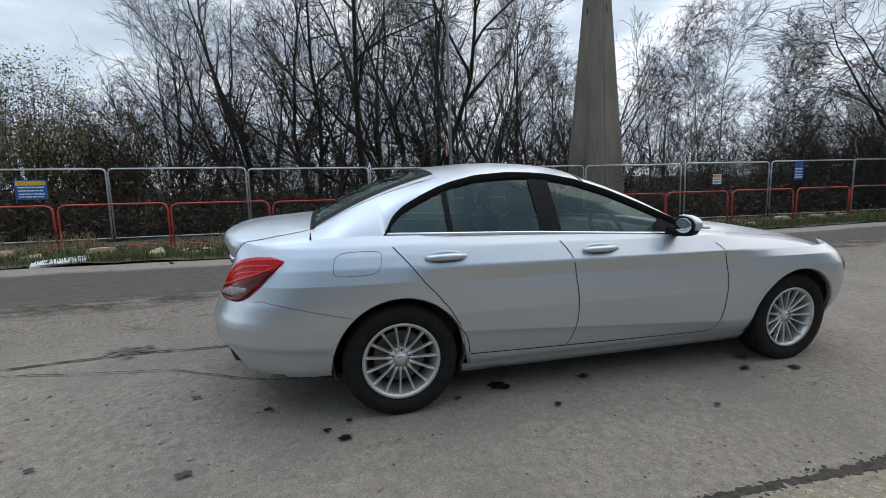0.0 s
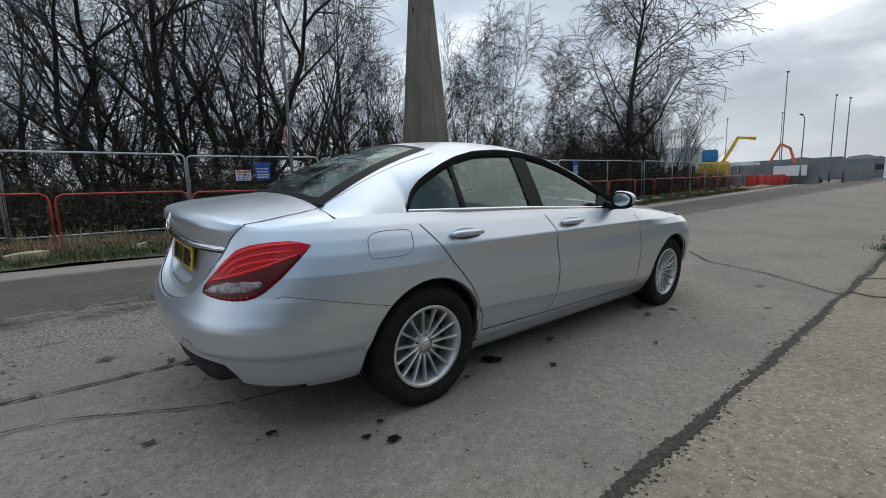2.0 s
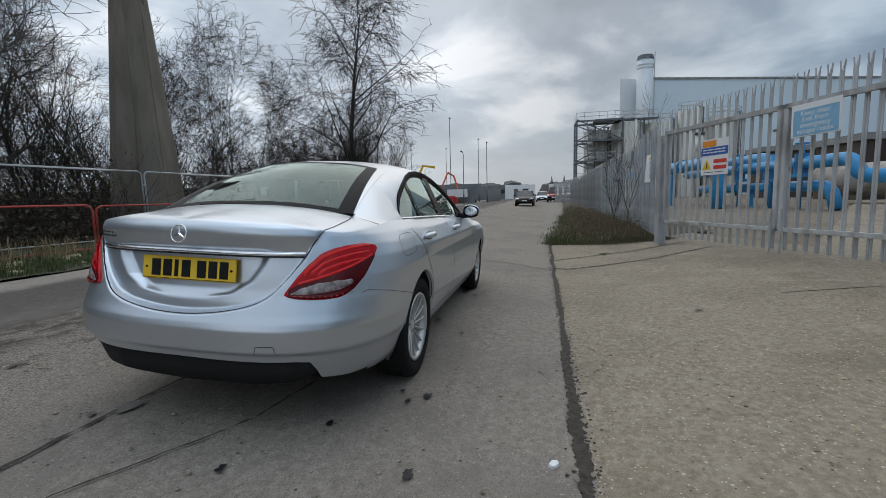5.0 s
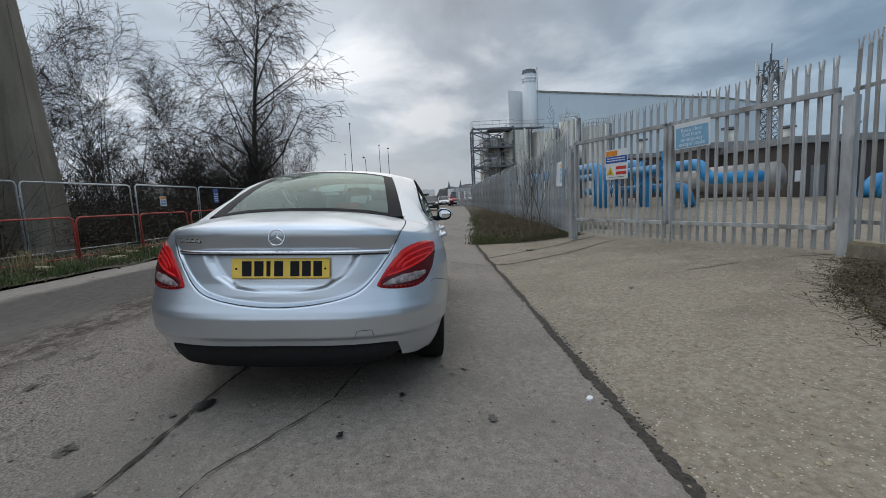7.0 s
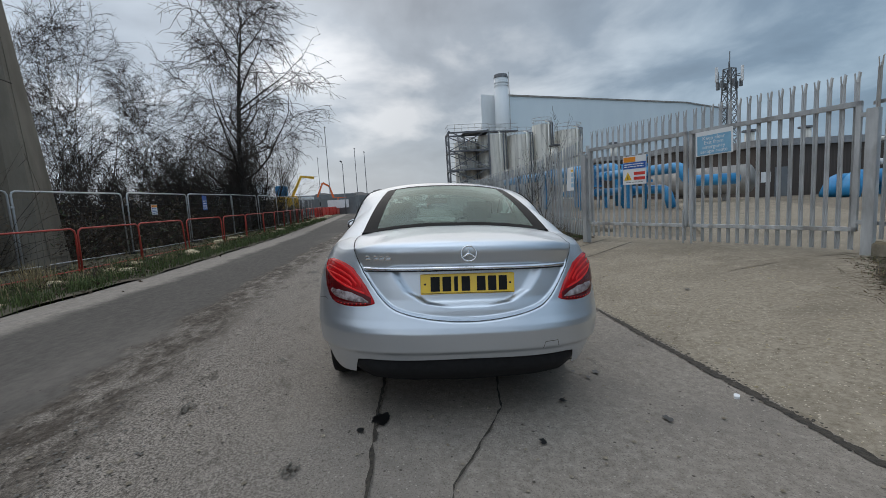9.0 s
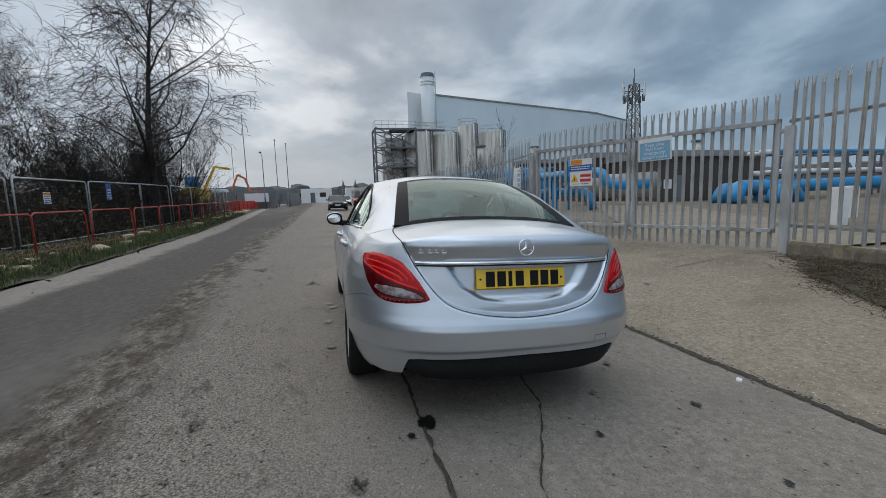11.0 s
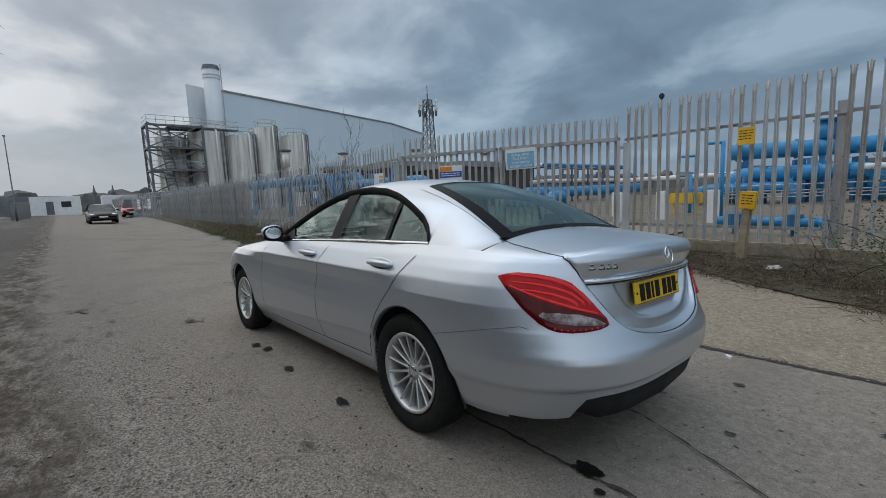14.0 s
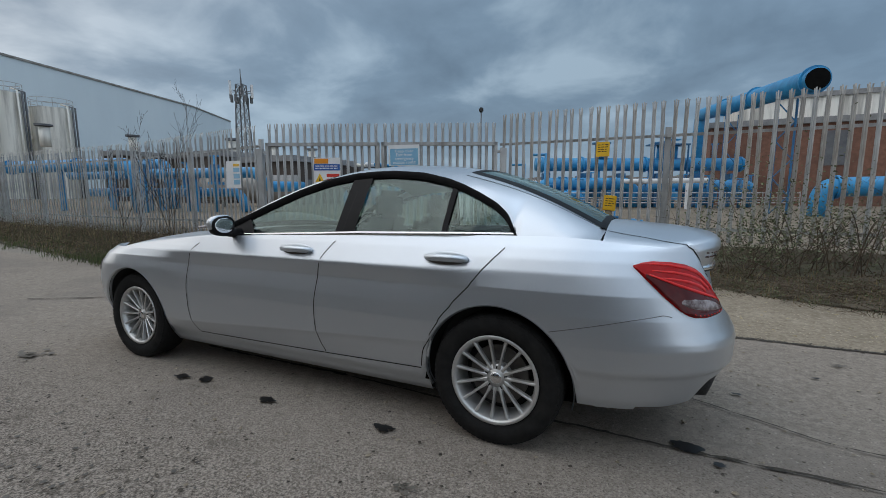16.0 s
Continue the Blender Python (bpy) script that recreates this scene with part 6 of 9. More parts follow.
for (x, y, hh) in ((4.2, -16.0, 2.3), (3.0, -14.8, 2.6), (4.9, -17.5, 1.6)):
    v = thing("blue_post", "slender blue standpipe in the yard", "post", pose(x, y, 0.15), "standpipes")
    mesh_ob("post_tube", *tube([(0, 0, 0), (0, 0, hh)], 0.07, 8), M["bluepipe"], v, smooth=True)
    mesh_ob("post_arm", *tube([(0, 0, hh - 0.05), (0.5, 0.1, hh - 0.05)], 0.05, 8), M["bluepipe"], v, smooth=True)
pipe("blue_pipe", [(36, -9.0, 2.6), (22.5, -10.6, 2.6), (22.2, -10.6, 0.2)], 0.33, BL, 0.8, flanges=((0, 0.3), (0, 0.7)), supports=((0, 0.2), (0, 0.6)))
pipe("blue_pipe", [(30, -11.4, 2.2), (17.0, -13.2, 2.2), (16.6, -13.3, 1.5), (16.2, -15.5, 1.5)], 0.27, BL, 0.6, flanges=((0, 0.3), (0, 0.55), (0, 0.8)), supports=((0, 0.25), (0, 0.7)))
pipe("blue_pipe", [(29, -11.9, 1.2), (18.5, -13.4, 1.2), (18.2, -13.5, 0.2)], 0.24, BL, 0.5, flanges=((0, 0.4), (0, 0.75)), supports=((0, 0.5),))
for (x, y, hh) in ((19.5, -12.8, 2.9), (21.5, -12.6, 2.6), (24.0, -12.2, 2.8)):
    v = thing("valve", "tall blue valve with a handwheel behind the gate", "valve", pose(x, y, 0.15), "gate valves")
    mesh_ob("stem", *tube([(0, 0, 0), (0, 0, hh)], 0.09, 10), M["bluepipe"], v, smooth=True)
    mesh_ob("bonnet", *tube([(0, 0, hh * 0.55), (0, 0, hh * 0.85)], 0.26, 12), M["bluedark"], v)
    mesh_ob("flange", *tube([(0, 0, hh * 0.50), (0, 0, hh * 0.55)], 0.38, 14), M["bluepipe"], v)
    mesh_ob("handwheel", *tube([(0.26 * math.cos(a * 0.5236), 0.26 * math.sin(a * 0.5236), hh) for a in range(13)], 0.03, 6, False), M["bluepipe"], v)
pipe("blue_pipe", [(34, -13.5, 2.9), (25.5, -14.2, 2.9), (25.2, -14.3, 0.2)], 0.30, BL, 0.7, flanges=((0, 0.3), (0, 0.7)), supports=((0, 0.4),))
pipe("blue_pipe", [(18.2, -23.5, 0.2), (18.4, -24.0, 1.15), (21, -33, 1.15), (18, -42, 1.25)], 0.46, BL, 0.8, flanges=((1, 0.4), (1, 0.8)), supports=((1, 0.3), (1, 0.7)))
pipe("blue_pipe", [(19.8, -24.0, 0.2), (20.0, -24.6, 1.0), (23, -34, 1.0)], 0.46, BL, 0.8, supports=((1, 0.5),))
pipe("blue_pipe", [(17.0, -25.0, 0.2), (17.0, -25.3, 0.9), (17.6, -27.5, 0.9), (17.6, -28, 0.2)], 0.40, BL, 0.5)
pipe("white_pipe", [(16, -33, 1.9), (-4, -27.5, 1.9)], 0.16, "slim white pipe run on posts across the yard", 0.4, supports=((0, 0.2), (0, 0.45), (0, 0.7), (0, 0.95)), material="white")
pipe("storage_vessel", [(20.5, -19.6, 1.5), (26.5, -17.4, 1.5)], 0.85, "long dull grey cylindrical vessel lying behind the gate", 0.4, supports=((0, 0.2), (0, 0.8)), material="vessel", category="tank")
for (x, y) in ((4.5, -13.7), (5.2, -12.0), (2.6, -12.6), (6.8, -15)):
    b_ = part("concrete_bollard", box_bm(0.32, 0.32, 1.05, (0, 0, -0.05), 0.03), M["white"])
    b_.matrix_basis = pose(x, y, 0.15)
    tagged(b_, "stained whitish concrete bollard in the yard", "bollard", "yard bollards")
yb = part("yellow_barrier_block", box_bm(1.1, 0.35, 0.42, (0, 0, 0.45), 0.03), M["yellow"])
yb.matrix_basis = pose(4.6, -16.2, 0.15, 0, 0, 10)
mesh_ob("block_leg", *tube([(-0.4, 0, 0), (-0.4, 0, 0.47)], 0.05, 6), M["yellow"], yb)
mesh_ob("block_leg", *tube([(0.4, 0, 0), (0.4, 0, 0.47)], 0.05, 6), M["yellow"], yb)
tagged(yb, "yellow painted guard block on two legs", "guard")


def rail_run(x0, y0, x1, y1, h=1.0):
    root = thing("guard_rail", "low grey galvanised guard rail round the pipework", "rail")
    n = 8
    for z in (h, h * 0.55):
        mesh_ob("rail", *tube([(x0, y0, 0.15 + z), (x1, y1, 0.15 + z)], 0.03, 6), M["galv"], root)
    for i in range(n + 1):
        x, y = x0 + (x1 - x0) * i / n, y0 + (y1 - y0) * i / n
        mesh_ob("upright", *tube([(x, y, 0.1), (x, y, 0.15 + h)], 0.03, 6), M["galv"], root)


rail_run(7.5, -24.0, -9.5, -31.5)
rail_run(7.6, -23.6, -9.4, -31.1, 0.7)
rail_run(28, -21, 33, -36)


def block_building(name, label, x0, x1, y0, y1, z1, wall, roof="flatroof", category="building", openings=()):
    root = thing(name, label, category, pose(0, 0, 0))
    Heap().box((x0, y0, -0.1), (x1, y1, z1)).put("wall", M[wall], root)
    Heap().box((x0 - 0.25, y0 - 0.25, z1), (x1 + 0.25, y1 + 0.25, z1 + 0.45)).put("roof", M[roof], root)
    for (ax, pos, a, b, za, zb, m, nm) in openings:
        h = Heap()
        if ax == "y":
            h.box((a, pos - 0.04, za), (b, pos + 0.04, zb))
        else:
            h.box((pos - 0.04, a, za), (pos + 0.04, b, zb))
        h.put(nm, M[m], root)
    return root


block_building("brown_outbuilding", "low brown flat-roofed outbuilding in the yard", 24.5, 33, -31, -23.5, 3.6, "shed",
               openings=(("x", 24.5, -25.8, -24.9, 0.1, 2.2, "farshed", "door"), ("x", 24.5, -24.6, -23.9, 1.2, 1.9, "white", "vent")))
block_building("brick_building", "tall brown brick works building behind the pipes", -32, -5.4, -52, -40, 6.4, "brick",
               openings=(("y", -40, -14.2, -12.6, 3.2, 5.8, "darksteel", "louvre"), ("y", -40, -22, -18, 0.1, 4.2, "farshed", "door")))
block_building("pale_plant_house", "pale clad plant house rising behind the brick building", -30, -9.0, -62, -53, 10.5, "tank")
block_building("low_works_building", "long low dark works building with a flat grey roof", 44, 47, -38, -22, 4.6, "shed", openings=(("x", 44, -36, -24, 2.4, 3.4, "darksteel", "window_band"),))
block_building("low_works_building", "low brown works building with white vents", 31, 36, -42, -22, 4.1, "shed",
               openings=tuple(("x", 31, -25 - 3.2 * k, -24 - 3.2 * k, 2.2, 3.3, "white", "window_panel") for k in range(5)))
for (x, y, h) in ((34, -26, 1.3), (34, -31, 1.2), (34, -36.5, 1.3), (45.5, -17, 1.6), (45.5, -24, 1.5)):
    vst = thing("vent_stack", "short grey roof vent stack with a flat cap", "vent", pose(x, y, 4.5 if x < 40 else 5.0), "roof vents")
    mesh_ob("vent_pipe", *tube([(0, 0, 0), (0, 0, h)], 0.38, 12), M["tank"], vst, smooth=True)
    mesh_ob("cap", *tube([(0, 0, h + 0.08), (0, 0, h + 0.24)], 0.62, 12), M["darksteel"], vst)


def pipe_rack(x, y0, y1, z):
    root = thing("pipe_rack", "steel pipe rack with white and blue pipes", "pipe rack")
    for i in range(6):
        y = y0 + (y1 - y0) * i / 5
        for dx in (0, 3):
            mesh_ob("column", *tube([(x + dx, y, 0), (x + dx, y, z)], 0.10, 4), M["darksteel"], root)
        for zz in (z * 0.55, z * 0.98):
            mesh_ob("beam", *tube([(x, y, zz), (x + 3, y, zz)], 0.09, 4), M["darksteel"], root)
    for k, (dx, zz, r, m) in enumerate(((0.3, 0.62, 0.18, "white"), (1.0, 0.62, 0.14, "tank"), (1.9, 0.60, 0.22, "white"), (0.5, 1.04, 0.16, "bluepipe"), (1.5, 1.05, 0.2, "white"), (2.5, 1.04, 0.15, "tank"))):
        mesh_ob("rack_pipe", *tube([(x + dx, y0 - 1, z * zz), (x + dx, y1 + 1, z * zz)], r, 10), M[m], root, smooth=True)


pipe_rack(22, -48, -33, 3.6)


def cctv(x, y, h):
    root = thing("camera_mast", "slim grey pole with a dark dome at its top", "pole", pose(x, y, 0.1))
    mesh_ob("pole", *tube([(0, 0, 0), (0, 0, h)], [0.09, 0.05], 8), M["polegrey"], root, smooth=True)
    part("dome", box_bm(0.34, 0.3, 0.4, (0, 0, h), 0.08), M["black"], root)


cctv(12.0, -32.0, 7.6)


# ---------------------------------------------------------------- tank farm, chimney, works hall, mast
def vertical_tank(x, y, r, h, label, dome=0.25):
    root = thing("storage_tank", label, "tank", pose(x, y, 0.2), "storage tanks")
    v, f = tube([(0, 0, 0), (0, 0, h)], r, 40)
    mesh_ob("shell", v, f, M["tank"], root, smooth=False)
    v, f = tube([(0, 0, h - 0.02), (0, 0, h + dome * 0.5), (0, 0, h + dome)], [r * 1.01, r * 0.7, 0.05], 40)
    mesh_ob("roof", v, f, M["tank"], root, smooth=True)
    for z in (h * 0.33, h * 0.66, h):
        v, f = tube([(0, 0, z - 0.04), (0, 0, z + 0.04)], r * 1.015, 40)
        mesh_ob("band", v, f, M["tank"], root)
    n = 18
    ring = [(r * math.cos(a * 2 * math.pi / n), r * math.sin(a * 2 * math.pi / n)) for a in range(n + 1)]
    for z in (h + 0.55, h + 1.05):
        mesh_ob("guard_rail", *tube([(p[0], p[1], z) for p in ring], 0.035, 5, False), M["galv"], root)
    for p in ring[:-1:2]:
        mesh_ob("rail_upright", *tube([(p[0], p[1], h), (p[0], p[1], h + 1.05)], 0.03, 4), M["galv"], root)
    for k in range(3):
        a = radians(196 + 17 * k)
        px, py = (r + 0.22) * math.cos(a), (r + 0.22) * math.sin(a)
        mesh_ob("riser_pipe", *tube([(px, py, 0), (px, py, h + 0.3), (px * 0.6, py * 0.6, h + 0.5)], 0.10, 8), M["darksteel" if k else "tank"], root, smooth=True)
    return root


TK = "tall cream steel storage tank with dark streaks and a railed roof"
for (x, y, r, h) in ((63.5, -9.6, 1.9, 9.6), (62, -13.3, 2.1, 10.2), (62, -17.4, 2.0, 10.0), (62, -21.0, 1.45, 11.4), (62, -25.0, 1.95, 10.4), (67, -15.4, 1.8, 10.0), (67, -19.4, 1.8, 10.2), (67, -23.6, 1.8, 9.8)):
    vertical_tank(x, y, r, h, TK)


def stair_tower():
    root = thing("stair_tower", "open dark steel stair tower with platforms and handrails beside the tanks", "stair tower", pose(59.0, -9.3, 0.15))
    w, d, h = 5.8, 3.4, 10.7
    for x in (0, d):
        for y in (-w / 2, w / 2):
            mesh_ob("column", *tube([(x, y, 0), (x, y, h)], 0.17, 4), M["darksteel"], root)
    for z in (2.7, 5.35, 8.0, 10.6):
        for a, b in (((0, -w / 2), (0, w / 2)), ((d, -w / 2), (d, w / 2)), ((0, -w / 2), (d, -w / 2)), ((0, w / 2), (d, w / 2))):
            mesh_ob("beam", *tube([(*a, z), (*b, z)], 0.15, 4), M["darksteel"], root)
        Heap().box((0, -w / 2, z + 0.1), (d, w / 2 * 0.2, z + 0.16)).put("platform", M["darksteel"], root)
        for zz in (0.6, 1.1):
            mesh_ob("handrail", *tube([(0, -w / 2, z + zz), (0, w / 2, z + zz), (d, w / 2, z + zz)], 0.035, 5), M["galv"], root)
        for i in range(7):
            mesh_ob("handrail_post", *tube([(0, -w / 2 + w * i / 6, z), (0, -w / 2 + w * i / 6, z + 1.1)], 0.03, 4), M["galv"], root)
    for z in (0.1, 2.75, 5.4, 8.05):
        for y in (-w / 2, w / 2):
            mesh_ob("brace", *tube([(0, y, z), (d, y, z + 2.6)], 0.08, 4), M["darksteel"], root)
        mesh_ob("brace", *tube([(d, -w / 2, z), (d, w / 2, z + 2.6)], 0.08, 4), M["darksteel"], root)
        mesh_ob("brace", *tube([(0, -w / 2, z), (0, w / 2, z + 2.8)], 0.09, 4), M["darksteel"], root)
        mesh_ob("brace", *tube([(0, w / 2, z), (0, -w / 2, z + 2.8)], 0.09, 4), M["darksteel"], root)
        hp = Heap()
        for i in range(14):
            hp.box((0.6 + i * 0.17, 0.3, z + i * 0.19), (0.85 + i * 0.17, 1.3, z + i * 0.19 + 0.05))
        hp.beam((0.6, 0.3, z + 0.2), (3.0, 0.3, z + 3.0), 0.1)
        hp.beam((0.6, 1.3, z + 0.2), (3.0, 1.3, z + 3.0), 0.1)
        hp.put("stair_flight", M["darksteel"], root)
    # bridges over the tank tops
    for (y0, y1) in ((-3, -7.5),):
        Heap().box((1, y1, 10.6), (2.2, y0, 10.75)).put("walkway", M["darksteel"], root)
        for zz in (11.2, 11.7):
            mesh_ob("handrail", *tube([(1, y0, zz), (1, y1, zz)], 0.035, 5), M["galv"], root)


stair_tower()


def chimney():
    root = thing("chimney", "tall pale grey round steel chimney with a dark rim", "chimney", pose(76, -18.3, 0.2))
    mesh_ob("shaft", *tube([(0, 0, 0), (0, 0, 14.2), (0, 0, 22.4)], [1.32, 1.30, 1.22], 36), M["chimney"], root, smooth=True)
    for z, r in ((14.1, 1.38), (21.4, 1.30), (20.9, 1.30)):
        mesh_ob("band", *tube([(0, 0, z - 0.08), (0, 0, z + 0.08)], r, 36), M["chimney"], root)
    mesh_ob("rim", *tube([(0, 0, 22.3), (0, 0, 22.9)], [1.3, 1.15], 36), M["darksteel"], root)
    mesh_ob("ladder", *tube([(-0.6, -1.28, 8), (-0.6, -1.28, 23.2)], 0.08, 5), M["galv"], root)


chimney()


def works_hall():
    """A long hall: its front wall runs from the parapet corner by the chimney away to the right."""
    root = thing("works_hall", "huge pale blue-grey metal-clad works hall with a shallow roof", "building")
    a, b, c = Vector((78.5, -19.5, 0)), Vector((92.5, -64.5, 0)), Vector((103, -83, 0))
    back = Vector((60, -14, 0))
    za, zc = 20.0, 20.0
    v = [(*a.xy, 0), (*b.xy, 0), (*c.xy, 0), (*c.xy, zc), (*b.xy, za), (*a.xy, za), (*(a + back).xy, 0), (*(a + back).xy, za)]
    mesh_ob("wall", v, [(0, 5, 4, 1), (1, 4, 3, 2), (6, 7, 5, 0)], M["cladding"], root)
    d = (b - a).normalized()
    h = Heap()
    h.beam((*a.xy, za + 0.1), (*b.xy, za + 0.1), 0.22)
    h.beam((*b.xy, za + 0.1), (*c.xy, zc + 0.1), 0.22)
    h.put("roof_edge", M["vessel"], root)
    mesh_ob("roof", [(*a.xy, za), (*b.xy, za), (*c.xy, zc), (*(c + back).xy, zc + 1), (*(b + back).xy, za + 2), (*(a + back).xy, za + 2)], [(0, 1, 4, 5), (1, 2, 3, 4)], M["cladding"], root)
    p0, p1 = Vector((77.0, -14.7, 0)), Vector((78.4, -19.3, 0))
    h = Heap()
    h.add(([(*p0.xy, 0), (*p1.xy, 0), (*p1.xy, 19.9), (*p0.xy, 20.1), (p0.x + 22, p0.y - 5.5, 0), (p1.x + 22, p1.y - 5.5, 0), (p1.x + 22, p1.y - 5.5, 19.9), (p0.x + 22, p0.y - 5.5, 20.1)],
           [(0, 3, 2, 1), (0, 4, 7, 3), (3, 7, 6, 2), (4, 5, 6, 7)]))
    h.put("end_bay", M["chimney"], root)


works_hall()


def mast(x, y, h):
    root = thing("lattice_mast", "steel lattice telecom mast crowned with antennas", "mast", pose(x, y, 0.2, 0, 0, 20))
    legs = []
    for k in range(4):
        a = radians(45 + 90 * k)
        b, t = Vector((1.5 * math.cos(a), 1.5 * math.sin(a), 0)), Vector((0.75 * math.cos(a), 0.75 * math.sin(a), h))
        legs.append((b, t))
        mesh_ob("leg", *tube([b, t], 0.10, 5), M["polegrey"], root)
    hp = Heap()
    n = 11
    for i in range(n):
        for k in range(4):
            (b0, t0), (b1, t1) = legs[k], legs[(k + 1) % 4]
            z0, z1 = i / n, (i + 1) / n
            hp.beam(b0.lerp(t0, z0), b1.lerp(t1, z1), 0.045)
            hp.beam(b1.lerp(t1, z0), b0.lerp(t0, z1), 0.045)
            hp.beam(b0.lerp(t0, z1), b1.lerp(t1, z1), 0.045)
    hp.put("lattice", M["polegrey"], root)
    for k in range(6):
        a = radians(60 * k)
        ob = part("antenna", box_bm(0.34, 0.2, 2.0, (0, 0, 0), 0.05), M["white"] if k % 2 else M["polegrey"], root)
        ob.matrix_basis = pose(1.7 * math.cos(a), 1.7 * math.sin(a), h - 2.0 + 0.3 * (k % 3), 0, 0, 60 * k)
        mesh_ob("bracket", *tube([(0.6 * math.cos(a), 0.6 * math.sin(a), h - 1), (1.7 * math.cos(a), 1.7 * math.sin(a), h - 1)], 0.06, 4), M["polegrey"], root)
        mesh_ob("radio_unit", *tube([(1.35 * math.cos(a + 0.4), 1.35 * math.sin(a + 0.4), h - 2.6), (1.35 * math.cos(a + 0.4), 1.35 * math.sin(a + 0.4), h - 1.6)], 0.22, 6), M["polegrey"], root)
    mesh_ob("spike", *tube([(0, 0, h - 0.5), (0, 0, h + 2.3)], 0.06, 5), M["polegrey"], root)


mast(55.0, -45.5, 16.8)


# ---------------------------------------------------------------- far end of the road
def far_end():
    h = thing("site_hoarding", "row of grey steel hoarding panels across the site", "hoarding")
    for i in range(13):
        y = 7.5 + i * 2.4
        x = 52 + i * 0.9
        ob = part("panel", box_bm(0.08, 2.36, 2.1, (0, 0, 0), 0.01), M["farshed"], h)
        ob.matrix_basis = pose(x, y, H(x, y) - 0.05, 0, 0, -20)
    ob = part("white_banner", box_bm(0.03, 2.6, 1.0, (51.6, 8.6, H(52, 8.5) + 0.8), 0.005), M["signwhite"])
    tagged(ob, "white banner on the grey hoarding", "banner")
    h = thing("site_hoarding", "row of grey steel hoarding panels near the site gate", "hoarding")
    for i in range(5):
        ob = part("panel", box_bm(2.36, 0.08, 2.0, (0, 0, 0), 0.01), M["farshed"], h)
        ob.matrix_basis = pose(62 + 2.4 * i, 5.9 - 0.2 * i, H(64, 5) - 0.05, 0, 0, -5)
    for (x, y, sx, sy, sz, m, lab, cat) in ((90, 2.5, 3, 6, 3.0, "white", "small white site cabin at the end of the road", "cabin"), (100, 9, 4, 16, 3.2, "farshed", "long dark grey site shed", "shed"),
                                          (110, 26, 5, 26, 4.0, "farshed", "long dark grey site shed", "shed"), (58, 16, 2.4, 6, 2.6, "chimney", "grey steel shipping container in the site", "container"),
                                          (50, 17.5, 2.4, 5, 2.6, "white", "pale site cabin behind the red barriers", "cabin"), (95, -6, 4, 5, 3, "white", "small white kiosk at the end of the road", "cabin"),
                                          (55, 24, 3, 12, 4.6, "chimney", "pale grey site shed behind the barriers", "shed")):
        bm = box_bm(sx, sy, sz, (0, 0, -0.1), 0.05)
        root = thing("site_cabin", lab, cat, pose(x, y, H(x, y)))
        part("body", bm, M[m], root)
        Heap().box((-sx / 2 - 0.02, -sy * 0.3, 1.2), (-sx / 2 + 0.02, -sy * 0.1, 2.1)).put("window", M["black"], root)
        Heap().box((-sx / 2 - 0.02, sy * 0.05, 0.1), (-sx / 2 + 0.02, sy * 0.05 + 0.9, 2.1)).put("door", M["polegrey"], root)
    for (x, y, h0) in ((150, -9.5, 9), (152, -5.5, 9), (160, -24, 9)):
        root = thing("far_spire", "distant slim dark pointed tower", "tower", pose(x, y, 0))
        mesh_ob("shaft", *tube([(0, 0, 0), (0, 0, h0 * 0.62), (0, 0, h0 * 0.85)], [0.5, 0.42, 0.06], 8), M["farshed"], root)
        mesh_ob("collar", *tube([(0, 0, h0 * 0.58), (0, 0, h0 * 0.63)], 0.65, 8), M["farshed"], root)
    # orange excavator arm above the hoarding, small yellow and blue plant by the trees
    ex = thing("excavator", "orange excavator behind the hoarding with its arm folded", "excavator", pose(70, 11, H(70, 11), 0, 0, 100))
    part("tracks", box_bm(3.2, 2.2, 0.8, (0, 0, 0), 0.2), M["black"], ex)
    part("cab", box_bm(2.4, 2.0, 1.6, (0, 0, 0.8), 0.15), M["orange"], ex)
    mesh_ob("boom", *tube([(0.8, 0, 1.6), (1.6, 0, 4.3), (2.6, 0, 4.9)], 0.22, 4), M["orange"], ex)
    mesh_ob("stick", *tube([(2.6, 0, 4.9), (3.6, 0, 2.6)], 0.18, 4), M["orange"], ex)
    ex = thing("yellow_machine", "yellow site machine with a raised boom beyond the trees", "machine", pose(47, 13.6, H(47, 13.6), 0, 0, 285))
    part("body", box_bm(2.6, 2.0, 1.5, (0, 0, 0.9), 0.15), M["yellow"], ex)
    part("tracks", box_bm(3.0, 2.2, 0.9, (0, 0, 0), 0.2), M["black"], ex)
    mesh_ob("boom", *tube([(0.6, 0, 2.2), (1.8, 0, 4.6), (3.2, 0, 4.4)], 0.2, 4), M["yellow"], ex)
    part("cabin", box_bm(1.3, 1.5, 1.2, (-0.4, 0, 2.4), 0.1), M["bluepipe"], ex)
    for i in range(9):
        x, y = 44 + i * 1.6, 9.6 - 0.12 * i
        b = part("water_barrier", box_bm(1.5, 0.4, 1.0, (0, 0, -0.02), 0.08), M["signred"])
        b.matrix_basis = pose(x, y, H(x, y), 0, 0, -4)
        tagged(b, "red plastic water-filled road barrier", "barrier", "red plastic barriers")
    bl = part("rubber_block", box_bm(1.2, 0.6, 0.35, (0, 0, 0), 0.08), M["black"])
    bl.matrix_basis = pose(56, 7.2, H(56, 7.2), 0, 0, 20)
    tagged(bl, "dark rubber block on the road edge", "block")


far_end()


